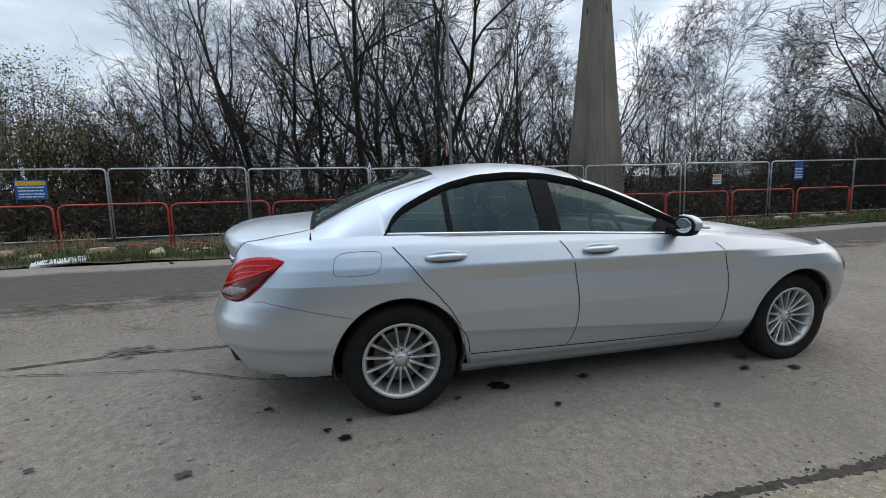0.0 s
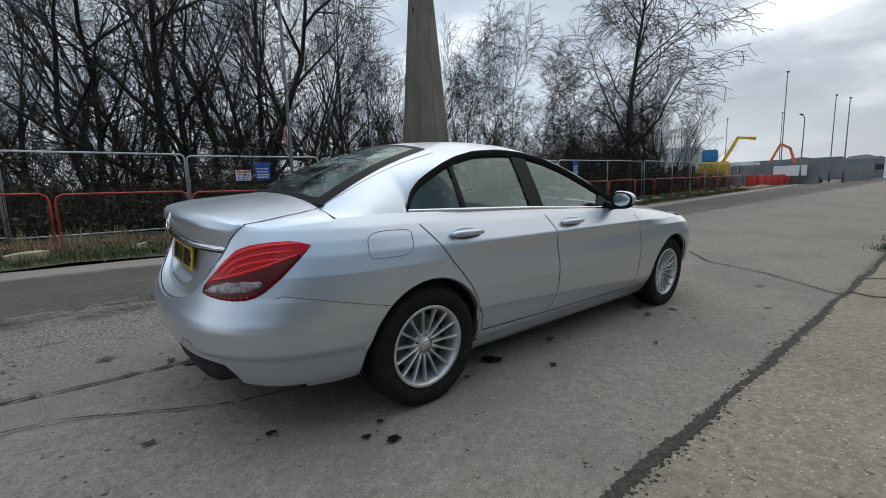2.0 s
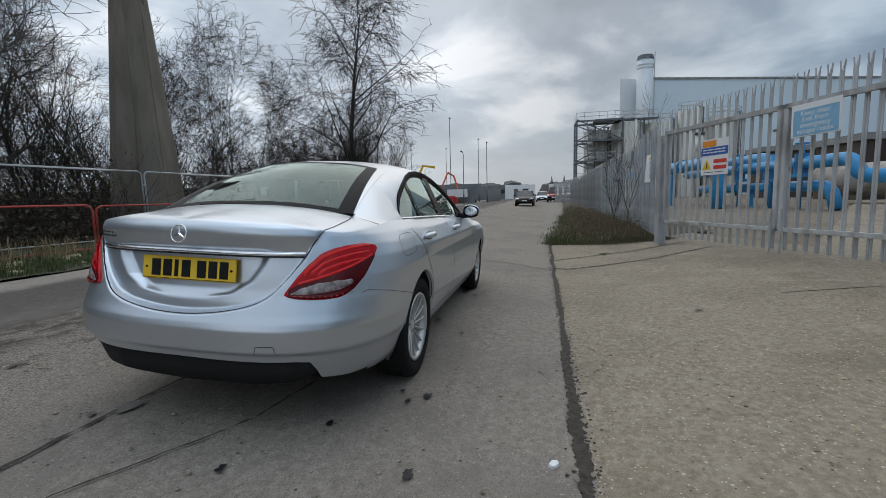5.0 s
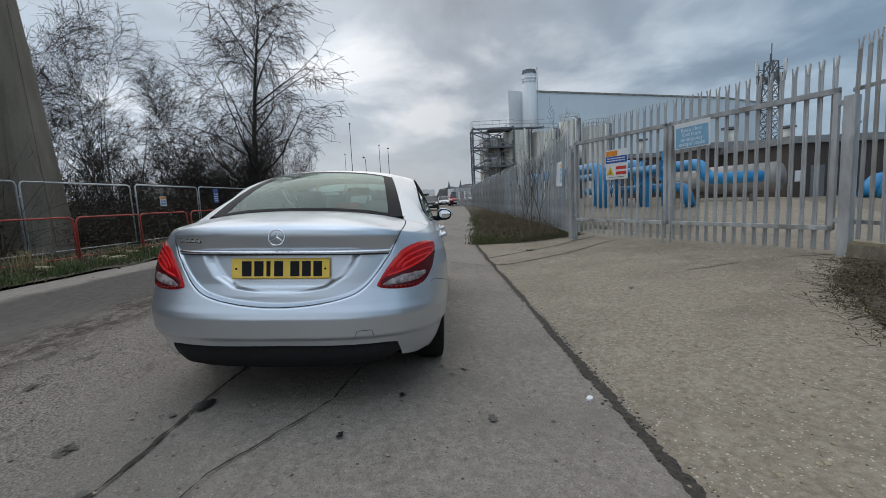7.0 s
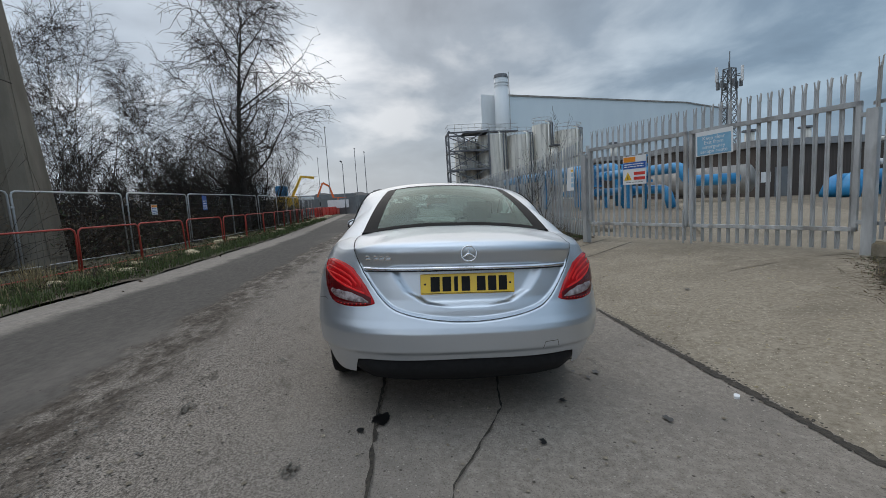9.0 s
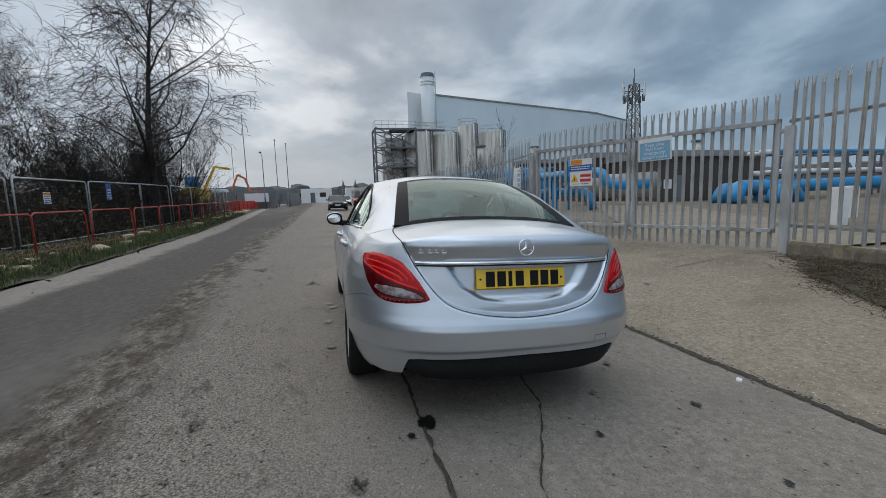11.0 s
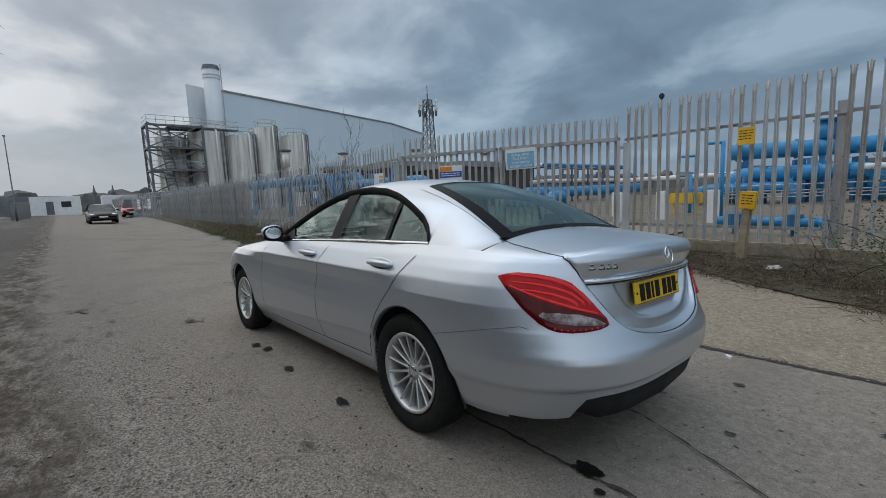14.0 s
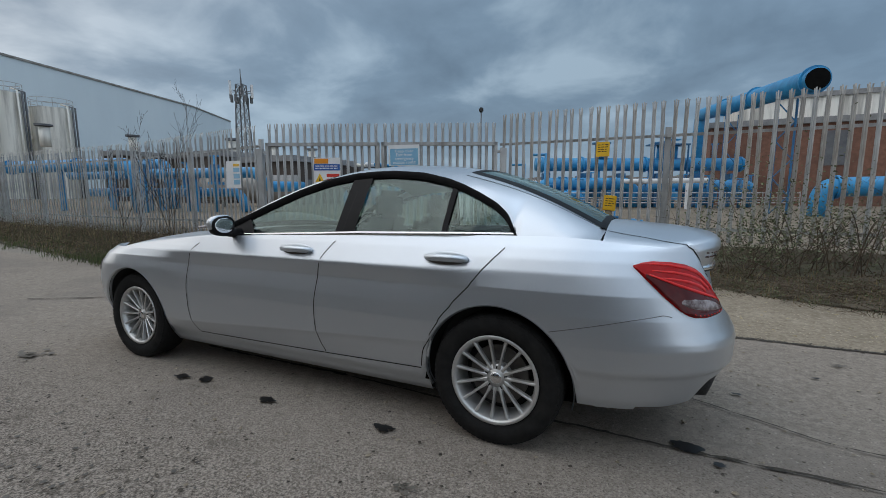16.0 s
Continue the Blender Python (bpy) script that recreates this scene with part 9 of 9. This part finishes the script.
        for i in range(13):
            ph = 28 + 32 * i / 12
            hl.append([front_pt(radians(ph), z) + Vector((0.006, s * 0 - 0.006, 0.0)) for z in np.linspace(0.640 - 0.02 * math.sin(i / 12 * 3.14), 0.695 + 0.035 * i / 12, 6)])
        mesh_ob("head_lamp", *vf_side(loft(hl), s), M["lamp_clear"], car, "clear head lamp", smooth=True)
        # arch lips and liners
        for cx in (0.0, AXLE):
            lip, inner = [], []
            for i in range(41):
                a = radians(-16 + 212 * i / 40)
                x, z = cx + ARCH_R * math.cos(a), 0.318 + ARCH_R * math.sin(a)
                z = max(z, 0.205)
                if z <= 0.2051 and (a < 0 or a > math.pi):
                    x = cx + (ARCH_R * 0.955) * (1 if math.cos(a) > 0 else -1)
                y = -side_pt(x, max(z, 0.22)).y
                lip.append([(x, -(y + 0.002), z), (cx + (x - cx) * 0.985, -(y - 0.004), 0.318 + (z - 0.318) * 0.985), (cx + (x - cx) * 0.975, -(y - 0.03), 0.318 + (z - 0.318) * 0.975)])
                inner.append([(cx + (x - cx) * 0.98, -(y - 0.012), 0.318 + (z - 0.318) * 0.98), (cx + (x - cx) * 1.0, -0.50, 0.318 + (z - 0.318) * 1.0)])
            mesh_ob("arch_lip", *vf_side(loft(lip), s), M["paint"], car, smooth=True)
            mesh_ob("arch_liner", *vf_side(loft(inner), s), M["void"], car, "black wheel arch liner", smooth=True)
        # sill
        mesh_ob("sill", *vf_side(loft([[side_pt(x, 0.24) + Vector((0, 0.002, 0)), side_pt(x, 0.215) + Vector((0, -0.001, -0.003)), Vector((x, -0.77, 0.175)), Vector((x, -0.66, 0.165))] for x in np.linspace(0.37, 2.47, 30)]), s), M["paint"], car, smooth=True)
    # fuel flap on the right side
    cx, cz, hw, hh = -0.222, 0.892, 0.122, 0.071
    ring = [(cx + hw * math.copysign(abs(math.cos(t)) ** 0.45, math.cos(t)) + 0.02 * math.sin(t), -0.86, cz + hh * math.copysign(abs(math.sin(t)) ** 0.5, math.sin(t))) for t in np.linspace(0, 2 * math.pi, 73)]
    ribbon_on(bvh, ring, 0.0032, 0.0012, "fuel_flap_gap", M["fine_seam"], car)
    # glazing front and rear
    def pane(edge_top, edge_low, name, mat, label, bulge, inset, rim):
        cols = []
        n = 24
        full_t = [Vector(p) for p in edge_top]
        full_l = [Vector(p) for p in edge_low]
        for i in range(len(full_t)):
            a, b = full_t[i], full_l[i]
            col = []
            for k in range(n + 1):
                w = k / n
                p = a.lerp(b, w)
                p.z += bulge * math.sin(math.pi * w)
                col.append(p)
            cols.append(col)
        v, f = loft(cols)
        m = len(cols)
        gl, fr = [], []
        r = n + 1
        for fi, q in enumerate(f):
            i, j = fi // n, fi % n
            (gl if (rim[0] <= i < m - 1 - rim[0] and rim[1] <= j < n - rim[2]) else fr).append(q)
        v = [Vector(p) + Vector((inset[0], 0, inset[1])) for p in v]
        # frame sits a touch proud of the glass
        mesh_ob(name + "_border", [p + Vector((0, 0, 0.0015)) for p in v], fr, M["border"], car, "black glass border", smooth=True)
        g = mesh_ob(name, v, gl, M[mat], car, label, smooth=True)
        g.visible_shadow = False

    def across(col, y_max, n=40):
        """Points along a cross edge from right to left."""
        pts = []
        for i in range(n + 1):
            y = -y_max + 2 * y_max * i / n
            a = abs(y)
            for p, q in zip(col, col[1:]):
                if -p.y >= a >= -q.y - 1e-9:
                    w = (-p.y - a) / max(1e-9, q.y - p.y)
                    r = p.lerp(q, w)
                    break
            else:
                r = col[-1]
            pts.append(Vector((r.x, y, r.z)))
        return pts

    wide, low_edge = across(e["rear_edge"], 0.535), across(e["deck_edge"], 0.615)
    narrow = across(e["rear_edge"], 0.470)
    for a, b, foot in ((wide[0], narrow[0], low_edge[0]), (narrow[-1], wide[-1], low_edge[-1])):
        cols = []
        for i in range(5):
            top = a.lerp(b, i / 4)
            col = [top.lerp(foot, k / 24) for k in range(25)]
            for k, p in enumerate(col):
                p.z += 0.030 * math.sin(math.pi * k / 24) + 0.002
            cols.append(col)
        mesh_ob("pillar_flank", *loft(cols), M["paint"], car, smooth=True)
    pane(narrow, low_edge, "rear_window", "rear_glass", "tinted rear window", 0.030, (0, 0.002), (3, 1, 1))
    low = [Vector((1.99 + 0.14 * math.cos(math.pi / 2 * y / 0.735), y, 0.972 + 0.028 * math.cos(math.pi / 2 * y / 0.735))) for y in np.linspace(-0.735, 0.735, 41)]
    pane(across(e["front_edge"], 0.565), low, "windscreen", "car_glass", "clear windscreen", 0.035, (0, 0.002), (2, 2, 2))
    mesh_ob("brake_light_bar", *loft([[(-0.440, y, 1.108), (-0.430, y, 1.117)] for y in np.linspace(-0.16, 0.16, 8)]), M["lamp_clear"], car)
    # tail: chrome bar, badge, plate, letters as bars
    bar = []
    for y in np.linspace(-0.570, 0.570, 70):
        z0 = 0.889 + 0.004 * math.cos(y * 2.5)
        x = min(bvh.ray_cast(Vector((-2, y, z0 + 0.026)), Vector((1, 0, 0)))[0].x, bvh.ray_cast(Vector((-2, y, z0 + 0.012)), Vector((1, 0, 0)))[0].x)
        k = sstep(0.57, 0.50, abs(y))
        bar.append([(x + 0.03, y, z0 - 0.012), (x - 0.004 - 0.004 * k, y, z0 - 0.011), (x - 0.006 - 0.006 * k, y, z0 - 0.002), (x - 0.004 * k - 0.002, y, z0 + 0.008), (x + 0.02, y, z0 + 0.011)])
    v, f = loft(bar)
    # near-black strip painted as the shadow under the chrome bar
    mesh_ob("bar_gap", *loft([[(c[1][0] + 0.0015, c[1][1], c[1][2] - 0.007), (c[1][0] + 0.001, c[1][1], c[1][2] + 0.002)] for c in bar]), M["seam"], made["boot_lid"])
    mesh_ob("chrome_bar", v, f, M["chrome"], made["boot_lid"], "chrome bar above the plate", smooth=True)
    badge = new("round_badge")
    badge.parent = made["boot_lid"]
    badge.matrix_basis = pose(bvh.ray_cast(Vector((-2, 0, 0.972)), Vector((1, 0, 0)))[0].x - 0.006, 0, 0.972, 0, 12, 0)
    mesh_ob("badge_ring", *tube([(0, 0.041 * math.cos(a), 0.041 * math.sin(a)) for a in np.linspace(0, 2 * math.pi, 49)], 0.0042, 8, False), M["chrome"], badge, smooth=True)
    for k in range(3):
        a = radians(90 + 120 * k)
        d, sd = Vector((0, math.cos(a), math.sin(a))), Vector((0, -math.sin(a), math.cos(a)))
        mesh_ob("badge_arm", [d * 0.041, sd * 0.008, -sd * 0.008, Vector((-0.006, 0, 0))], [(0, 1, 3), (0, 3, 2)], M["chrome"], badge)
    for k, w in enumerate((0.030, 0.026, 0.026, 0.026)):
        y0 = 0.555 - k * 0.034 - (0.012 if k else 0)
        x0 = bvh.ray_cast(Vector((-2, y0 - w / 2, 0.95)), Vector((1, 0, 0)))[0].x
        Heap().box((x0 - 0.004, y0 - w, 0.938), (x0 + 0.02, y0, 0.944)).box((x0 - 0.004, y0 - w, 0.956), (x0 + 0.02, y0, 0.962)).box((x0 - 0.004, y0 - w, 0.938), (x0 + 0.02, y0 - w + 0.006, 0.962)).put("badge_bar", M["chrome"], made["boot_lid"])
    pl = new("number_plate")
    pl.parent = car
    tilt = math.degrees(math.atan2(0.016, 0.111))
    pl.matrix_basis = pose(-0.946, 0, 0.802, -tilt, 0, -90)
    bm = box_bm(0.52, 0.006, 0.111, (0, 0, -0.0555), 0.003)
    part("plate_board", bm, M["plate"], pl, "yellow number plate")
    for (x0, x1) in ((-0.205, -0.155), (-0.140, -0.092), (-0.076, -0.055), (-0.035, 0.012), (0.050, 0.098), (0.112, 0.158), (0.172, 0.218)):
        Heap().box((x0, -0.0052, -0.040), (x1, -0.0035, 0.040)).put("plate_mark", M["trim"], pl)
    Heap().box((-0.255, -0.0045, -0.051), (0.255, -0.0035, -0.049)).put("plate_line", M["trim"], pl)
    for x in (-0.235, 0.235):
        mesh_ob("plate_screw", *tube([(x, -0.003, 0.0), (x, -0.006, 0.0)], 0.006, 10), M["trim"], pl)
    # black valance
    val = []
    for y in np.linspace(-0.70, 0.70, 61):
        a = abs(y)
        xb = lerp_table(a, (0, 0.4, 0.55, 0.62, 0.70), (-1.005, -0.975, -0.935, -0.895, -0.80))
        zt = lerp_table(a, (0, 0.60, 0.65, 0.70), (0.425, 0.415, 0.40, 0.36))
        zb = lerp_table(a, (0, 0.30, 0.52, 0.63, 0.70), (0.275, 0.275, 0.288, 0.335, 0.362))
        val.append([(xb + 0.06, y, zt), (xb + 0.006, y, zt - 0.004), (xb - 0.002, y, (zt + zb) / 2), (xb + 0.02, y, zb), (xb + 0.5, y, zb - 0.05)])
    v, f = loft(val)
    mesh_ob("rear_valance", v, f, M["valance"], car, "black plastic rear valance", smooth=True)
    ribbon_on(bvh, [(-1.03, -0.40, 0.452), (-1.03, -0.41, 0.487), (-1.03, -0.49, 0.487), (-1.03, -0.50, 0.45)], 0.003, 0.001, "tow_cover_gap", M["seam"], car)
    bt = []
    for y in np.linspace(-0.80, 0.80, 9):
        bt.append([(-0.80, y * 0.85, 0.29), (-0.42, y * 0.82, 0.20), (0.6, y * 0.84, 0.17), (2.3, y * 0.84, 0.17), (3.3, y * 0.8, 0.19), (3.5, y * 0.6, 0.24)])
    v, f = loft(bt)
    mesh_ob("underbody", v, f, M["void"], car, "black underbody")
    # unseen black boxes for the floor, added to block light in the hollow body
    hb = Heap().box((0.36, -0.74, 0.17), (2.48, 0.74, 0.40)).box((-0.75, -0.55, 0.25), (0.4, 0.55, 0.62)).box((2.4, -0.55, 0.2), (3.4, 0.55, 0.62))
    hb.put("floor_light_block", M["void"], car)
    # wheels
    for x in (0.0, AXLE):
        for s in both:
            wheel(car, x, s, spin=random.Random(x + s).uniform(0, 24))
    # cabin
    def seat(x, y, wdt, name="seat"):
        st = new(name)
        st.parent = car
        part("cushion", box_bm(0.52, wdt, 0.18, (x + 0.05, y, 0.40), 0.05), M["seat"], st, smooth=True)
        b = box_bm(0.16, wdt, 0.62, (0, 0, 0), 0.06)
        bmesh.ops.rotate(b, cent=(0, 0, 0), matrix=Matrix.Rotation(radians(-18), 3, "Y"), verts=b.verts)
        bmesh.ops.translate(b, vec=(x - 0.20, y, 0.50), verts=b.verts)
        part("backrest", b, M["seat"], st, smooth=True)
        return st

    for y in (-0.36, 0.36):
        st = seat(1.30, y, 0.50)
        hb = box_bm(0.09, 0.27, 0.19, (0, 0, 0), 0.04)
        bmesh.ops.translate(hb, vec=(0.90, y, 1.075), verts=hb.verts)
        part("headrest", hb, M["seat"], st, smooth=True)
        for dy in (-0.05, 0.05):
            mesh_ob("headrest_post", *tube([(0.93, y + dy, 1.0), (0.92, y + dy, 1.12)], 0.006, 6), M["chrome"], st)
    st = seat(0.36, 0, 1.24, "rear_bench")
    for y in (-0.40, 0.40):
        hb = box_bm(0.08, 0.25, 0.14, (-0.04, y, 1.03), 0.035)
        part("headrest", hb, M["seat"], st, smooth=True)
    mesh_ob("parcel_shelf", *loft([[(-0.46, y, 1.065), (-0.05, y, 1.02), (0.02, y, 0.95)] for y in np.linspace(-0.62, 0.62, 5)]), M["cabin"], car)
    for s in both:
        Heap().box((0.0, s * 0.68 - 0.02, 0.40), (2.1, s * 0.68 + 0.02, 0.97)).put("door_lining", M["cabin"], car)
    mesh_ob("roof_lining", *loft([[(x, y, roof_z(max(0.25, min(1.2, x))) - 0.05 - 0.10 * (abs(y) / 0.6) ** 2.5) for y in np.linspace(-0.57, 0.57, 15)] for x in np.linspace(0.24, 1.24, 12)]), M["liner"], car)
    dash = box_bm(0.42, 1.36, 0.22, (1.90, 0, 0.74), 0.07)
    part("dashboard", dash, M["cabin"], car, smooth=True)
    sw = new("steering_wheel")
    sw.parent = car
    sw.matrix_basis = pose(1.62, -0.36, 0.94, 0, -24, 0)
    mesh_ob("steering_rim", *tube([(0, 0.185 * math.cos(a), 0.185 * math.sin(a)) for a in np.linspace(0, 2 * math.pi, 41)], 0.016, 8, False), M["trim"], sw, smooth=True)
    part("steering_hub", ellipsoid((0.02, 0, 0), (0.03, 0.08, 0.07)), M["cabin"], sw, smooth=True)
    mesh_ob("steering_spoke", *tube([(0.02, -0.18, 0), (0.02, 0.18, 0)], 0.014, 6), M["trim"], sw)
    part("rear_view_mirror", box_bm(0.03, 0.24, 0.06, (1.42, 0, 1.26), 0.012), M["trim"], car)
    return car


CAR = saloon()


# ---------------------------------------------------------------- vehicles further along the road
M["blackpaint"] = surface("black_car_paint", (0.008, 0.009, 0.011), (0.014, 0.015, 0.018), 3, 0.35, coat=0.25, spec=0.3)
M["whitepaint"] = surface("white_car_paint", (0.72, 0.73, 0.74), (0.80, 0.80, 0.80), 2, 0.3, coat=0.8)
M["redvan"] = surface("red_van_paint", (0.50, 0.035, 0.02), (0.60, 0.05, 0.03), 2, 0.3, coat=0.8)
M["farglass"] = surface("dark_far_glass", (0.02, 0.024, 0.028), (0.05, 0.056, 0.062), 2, 0.12, spec=0.4)
M["headlight"] = surface("bright_head_lamp_glass", (0.85, 0.86, 0.86), (0.92, 0.92, 0.92), 6, 0.12, coat=1.0)


def vehicle(name, label, category, at, paint, length=4.6, width=1.8, height=1.46, bonnet=0.90, screen=(1.15, 1.95), tail=(0.35, 0.08)):
    """A car facing +x in its own frame, from its middle on the ground; the body is lofted from rounded sections."""
    root = thing(name, label, category, at)
    half = length / 2
    sill, belt_z = 0.24, bonnet + 0.06

    def section(x, z0, z1, w, n=9):
        pts = []
        for i in range(n):
            u = i / (n - 1)
            z = z0 + (z1 - z0) * u
            k = 1 - 0.07 * abs(u - 0.45) ** 1.6 * 4 * (1 if u > 0.45 else 0.7)
            pts.append((x, -w * k, z))
        crown = [(x, -w * 0.86 * (1 - j / 4), z1 + 0.035 * math.sin(math.pi / 2 * j / 4)) for j in range(5)]
        right = pts + crown
        return right + [(p[0], -p[1], p[2]) for p in reversed(right[:-1])]

    cols = []
    for x in np.linspace(-half, half, 41):
        u = (x + half) / length
        nose = min(1.0, (half - x) / 0.45)
        back = min(1.0, (x + half) / 0.25)
        w = width / 2 * (1 - 0.16 * (1 - nose) ** 2 - 0.10 * (1 - back) ** 2)
        top = lerp_table(u, (0, 0.04, 0.25, 0.62, 0.75, 0.92, 0.97, 1.0), (belt_z - 0.18, belt_z, belt_z + 0.02, belt_z, bonnet, bonnet - 0.10, bonnet - 0.20, bonnet - 0.34))
        low = sill + 0.10 * (1 - nose) + 0.12 * (1 - back)
        for cx in (half - 0.85, -half + 0.85):
            d = abs(x - cx)
            if d < 0.36:
                low = max(low, 0.31 + math.sqrt(0.36 ** 2 - d * d))
        cols.append(section(x, low, top, w))
    mesh_ob("body", *loft(cols), M[paint], root, smooth=True)
    # cabin: glass sides, painted roof and pillars
    xf, xs = half - screen[0], half - screen[1]
    xr, xq = -half + tail[1], -half + tail[1] + tail[0]
    rw, bw = width / 2 * 0.70, width / 2 * 0.90
    zr = height - 0.04
    quad = lambda a, b, c, d: ([a, b, c, d], [(0, 1, 2, 3)])
    mesh_ob("windscreen", *quad((xf, -bw, belt_z - 0.05), (xf, bw, belt_z - 0.05), (xs, rw, zr), (xs, -rw, zr)), M["farglass"], root)
    mesh_ob("rear_window", *quad((xr, bw, belt_z - 0.02), (xr, -bw, belt_z - 0.02), (xq, -rw, zr), (xq, rw, zr)), M["farglass"], root)
    for s in (-1, 1):
        mesh_ob("side_glass", *quad((xf, s * bw, belt_z - 0.05), (xs, s * rw, zr), (xq, s * rw, zr), (xr, s * bw, belt_z - 0.02)), M["farglass"], root)
        mesh_ob("front_pillar", *tube([(xf, s * bw, belt_z - 0.03), (xs, s * rw, zr)], 0.035, 6), M[paint], root)
        mesh_ob("rear_pillar", *tube([(xr, s * bw, belt_z - 0.02), (xq, s * rw, zr)], 0.07, 6), M[paint], root)
        mesh_ob("middle_pillar", *tube([((xf + xr) / 2 - 0.1, s * (bw + 0.005), belt_z - 0.02), ((xs + xq) / 2, s * (rw + 0.01), zr)], 0.035, 6), M["black"], root)
        m = ellipsoid((xf - 0.25, s * (bw + 0.16), belt_z + 0.05), (0.08, 0.11, 0.07), 14, 8)
        part("door_mirror", m, M[paint], root, smooth=True)
        lamp = ellipsoid((half - 0.20, s * width * 0.36, bonnet - 0.21), (0.17, 0.17, 0.075), 16, 8)
        part("head_lamp", lamp, M["headlight"], root, "clear head lamp", smooth=True)
        part("fog_lamp", ellipsoid((half - 0.05, s * width * 0.34, 0.42), (0.06, 0.09, 0.05), 12, 6), M["black"], root, smooth=True)
    roof = loft([[(x, y, zr + (0.05 - 0.10 * (x - (xs + xq) / 2) ** 2 / ((xs - xq) / 2) ** 2 * 0.5) * (1 - (y / rw) ** 2) + 0.004) for y in np.linspace(-rw - 0.01, rw + 0.01, 9)] for x in np.linspace(xq - 0.02, xs + 0.02, 9)])
    mesh_ob("roof", *roof, M[paint], root, smooth=True)
    part("grille", box_bm(0.05, width * 0.46, 0.15, (half - 0.04, 0, bonnet - 0.36), 0.02), M["black"], root)
    part("lower_grille", box_bm(0.05, width * 0.62, 0.10, (half - 0.03, 0, 0.36), 0.02), M["black"], root)
    part("plate_board", box_bm(0.02, 0.5, 0.11, (half + 0.005, 0, 0.46), 0.004), M["signwhite"], root)
    part("underbody", box_bm(length - 0.7, width * 0.80, 0.30, (0, 0, 0.22), 0.03), M["void"], root)
    for cx in (half - 0.85, -half + 0.85):
        for s in (-1, 1):
            w = new("wheel")
            w.parent = root
            w.matrix_basis = pose(cx, s * (width / 2 - 0.11), 0.315, 0, 0, 0 if s < 0 else 180)
            mesh_ob("tyre", *lathe([(0.20, -0.09), (0.29, -0.10), (0.315, -0.07), (0.315, 0.07), (0.29, 0.10), (0.20, 0.09)], 32), M["rubber"], w, smooth=True)
            mesh_ob("rim", *lathe([(0.0, -0.06), (0.06, -0.07), (0.19, -0.075), (0.205, -0.09)], 32), M["alloy"], w, smooth=True)
    return root


def on_road(x, y, turn):
    return pose(x, y, H(x, y) + 0.012, 0, 0, turn)


vehicle("black_estate_car", "glossy black estate car facing along the road with bright head lamps", "car", on_road(41.0, -0.2, 180), "blackpaint", 4.7, 1.82, 1.46, tail=(0.55, 0.10))
vehicle("red_van", "small bright red van parked at the far end of the road", "van", on_road(54, -3.6, 172), "redvan", 4.4, 1.84, 1.84, 1.02, (0.75, 1.35), (0.10, 0.03))
vehicle("white_car", "small white hatchback parked at the far end of the road", "car", on_road(62, -1.9, 180), "whitepaint", 4.1, 1.75, 1.50, 0.92, (1.0, 1.75), (0.4, 0.08))
vehicle("white_car", "white car parked beside the red van at the far end", "car", on_road(66, -5.6, 176), "whitepaint", 4.2, 1.75, 1.48, 0.92, (1.0, 1.75), (0.4, 0.08))


# ---------------------------------------------------------------- concrete footing blocks under the fence
M["footing"] = surface("weathered_footing_concrete", (0.17, 0.145, 0.11), (0.30, 0.265, 0.21), 7, 0.9, bump=0.6, bump_scale=45, c3=(0.09, 0.085, 0.05), scale3=2.5, amount3=0.7, per_object=0.15)
footing = thing("fence_footing", "row of weathered concrete blocks under the palisade fence", "kerb")
_rf = random.Random(19)
for i in range(18):
    xm = 1.5 - 0.92 * i
    ob = part("footing_block", box_bm(0.90, 0.13, 0.32, (0, 0, 0), 0.012), M["footing"], footing)
    ob.matrix_basis = pose(xm, line((-16, -5.17), (-4, -5.59), (2.15, -5.92))(xm), 0.05 + _rf.uniform(-0.008, 0.008), _rf.uniform(-1.5, 1.5), 0, -3.1 + _rf.uniform(-0.8, 0.8))
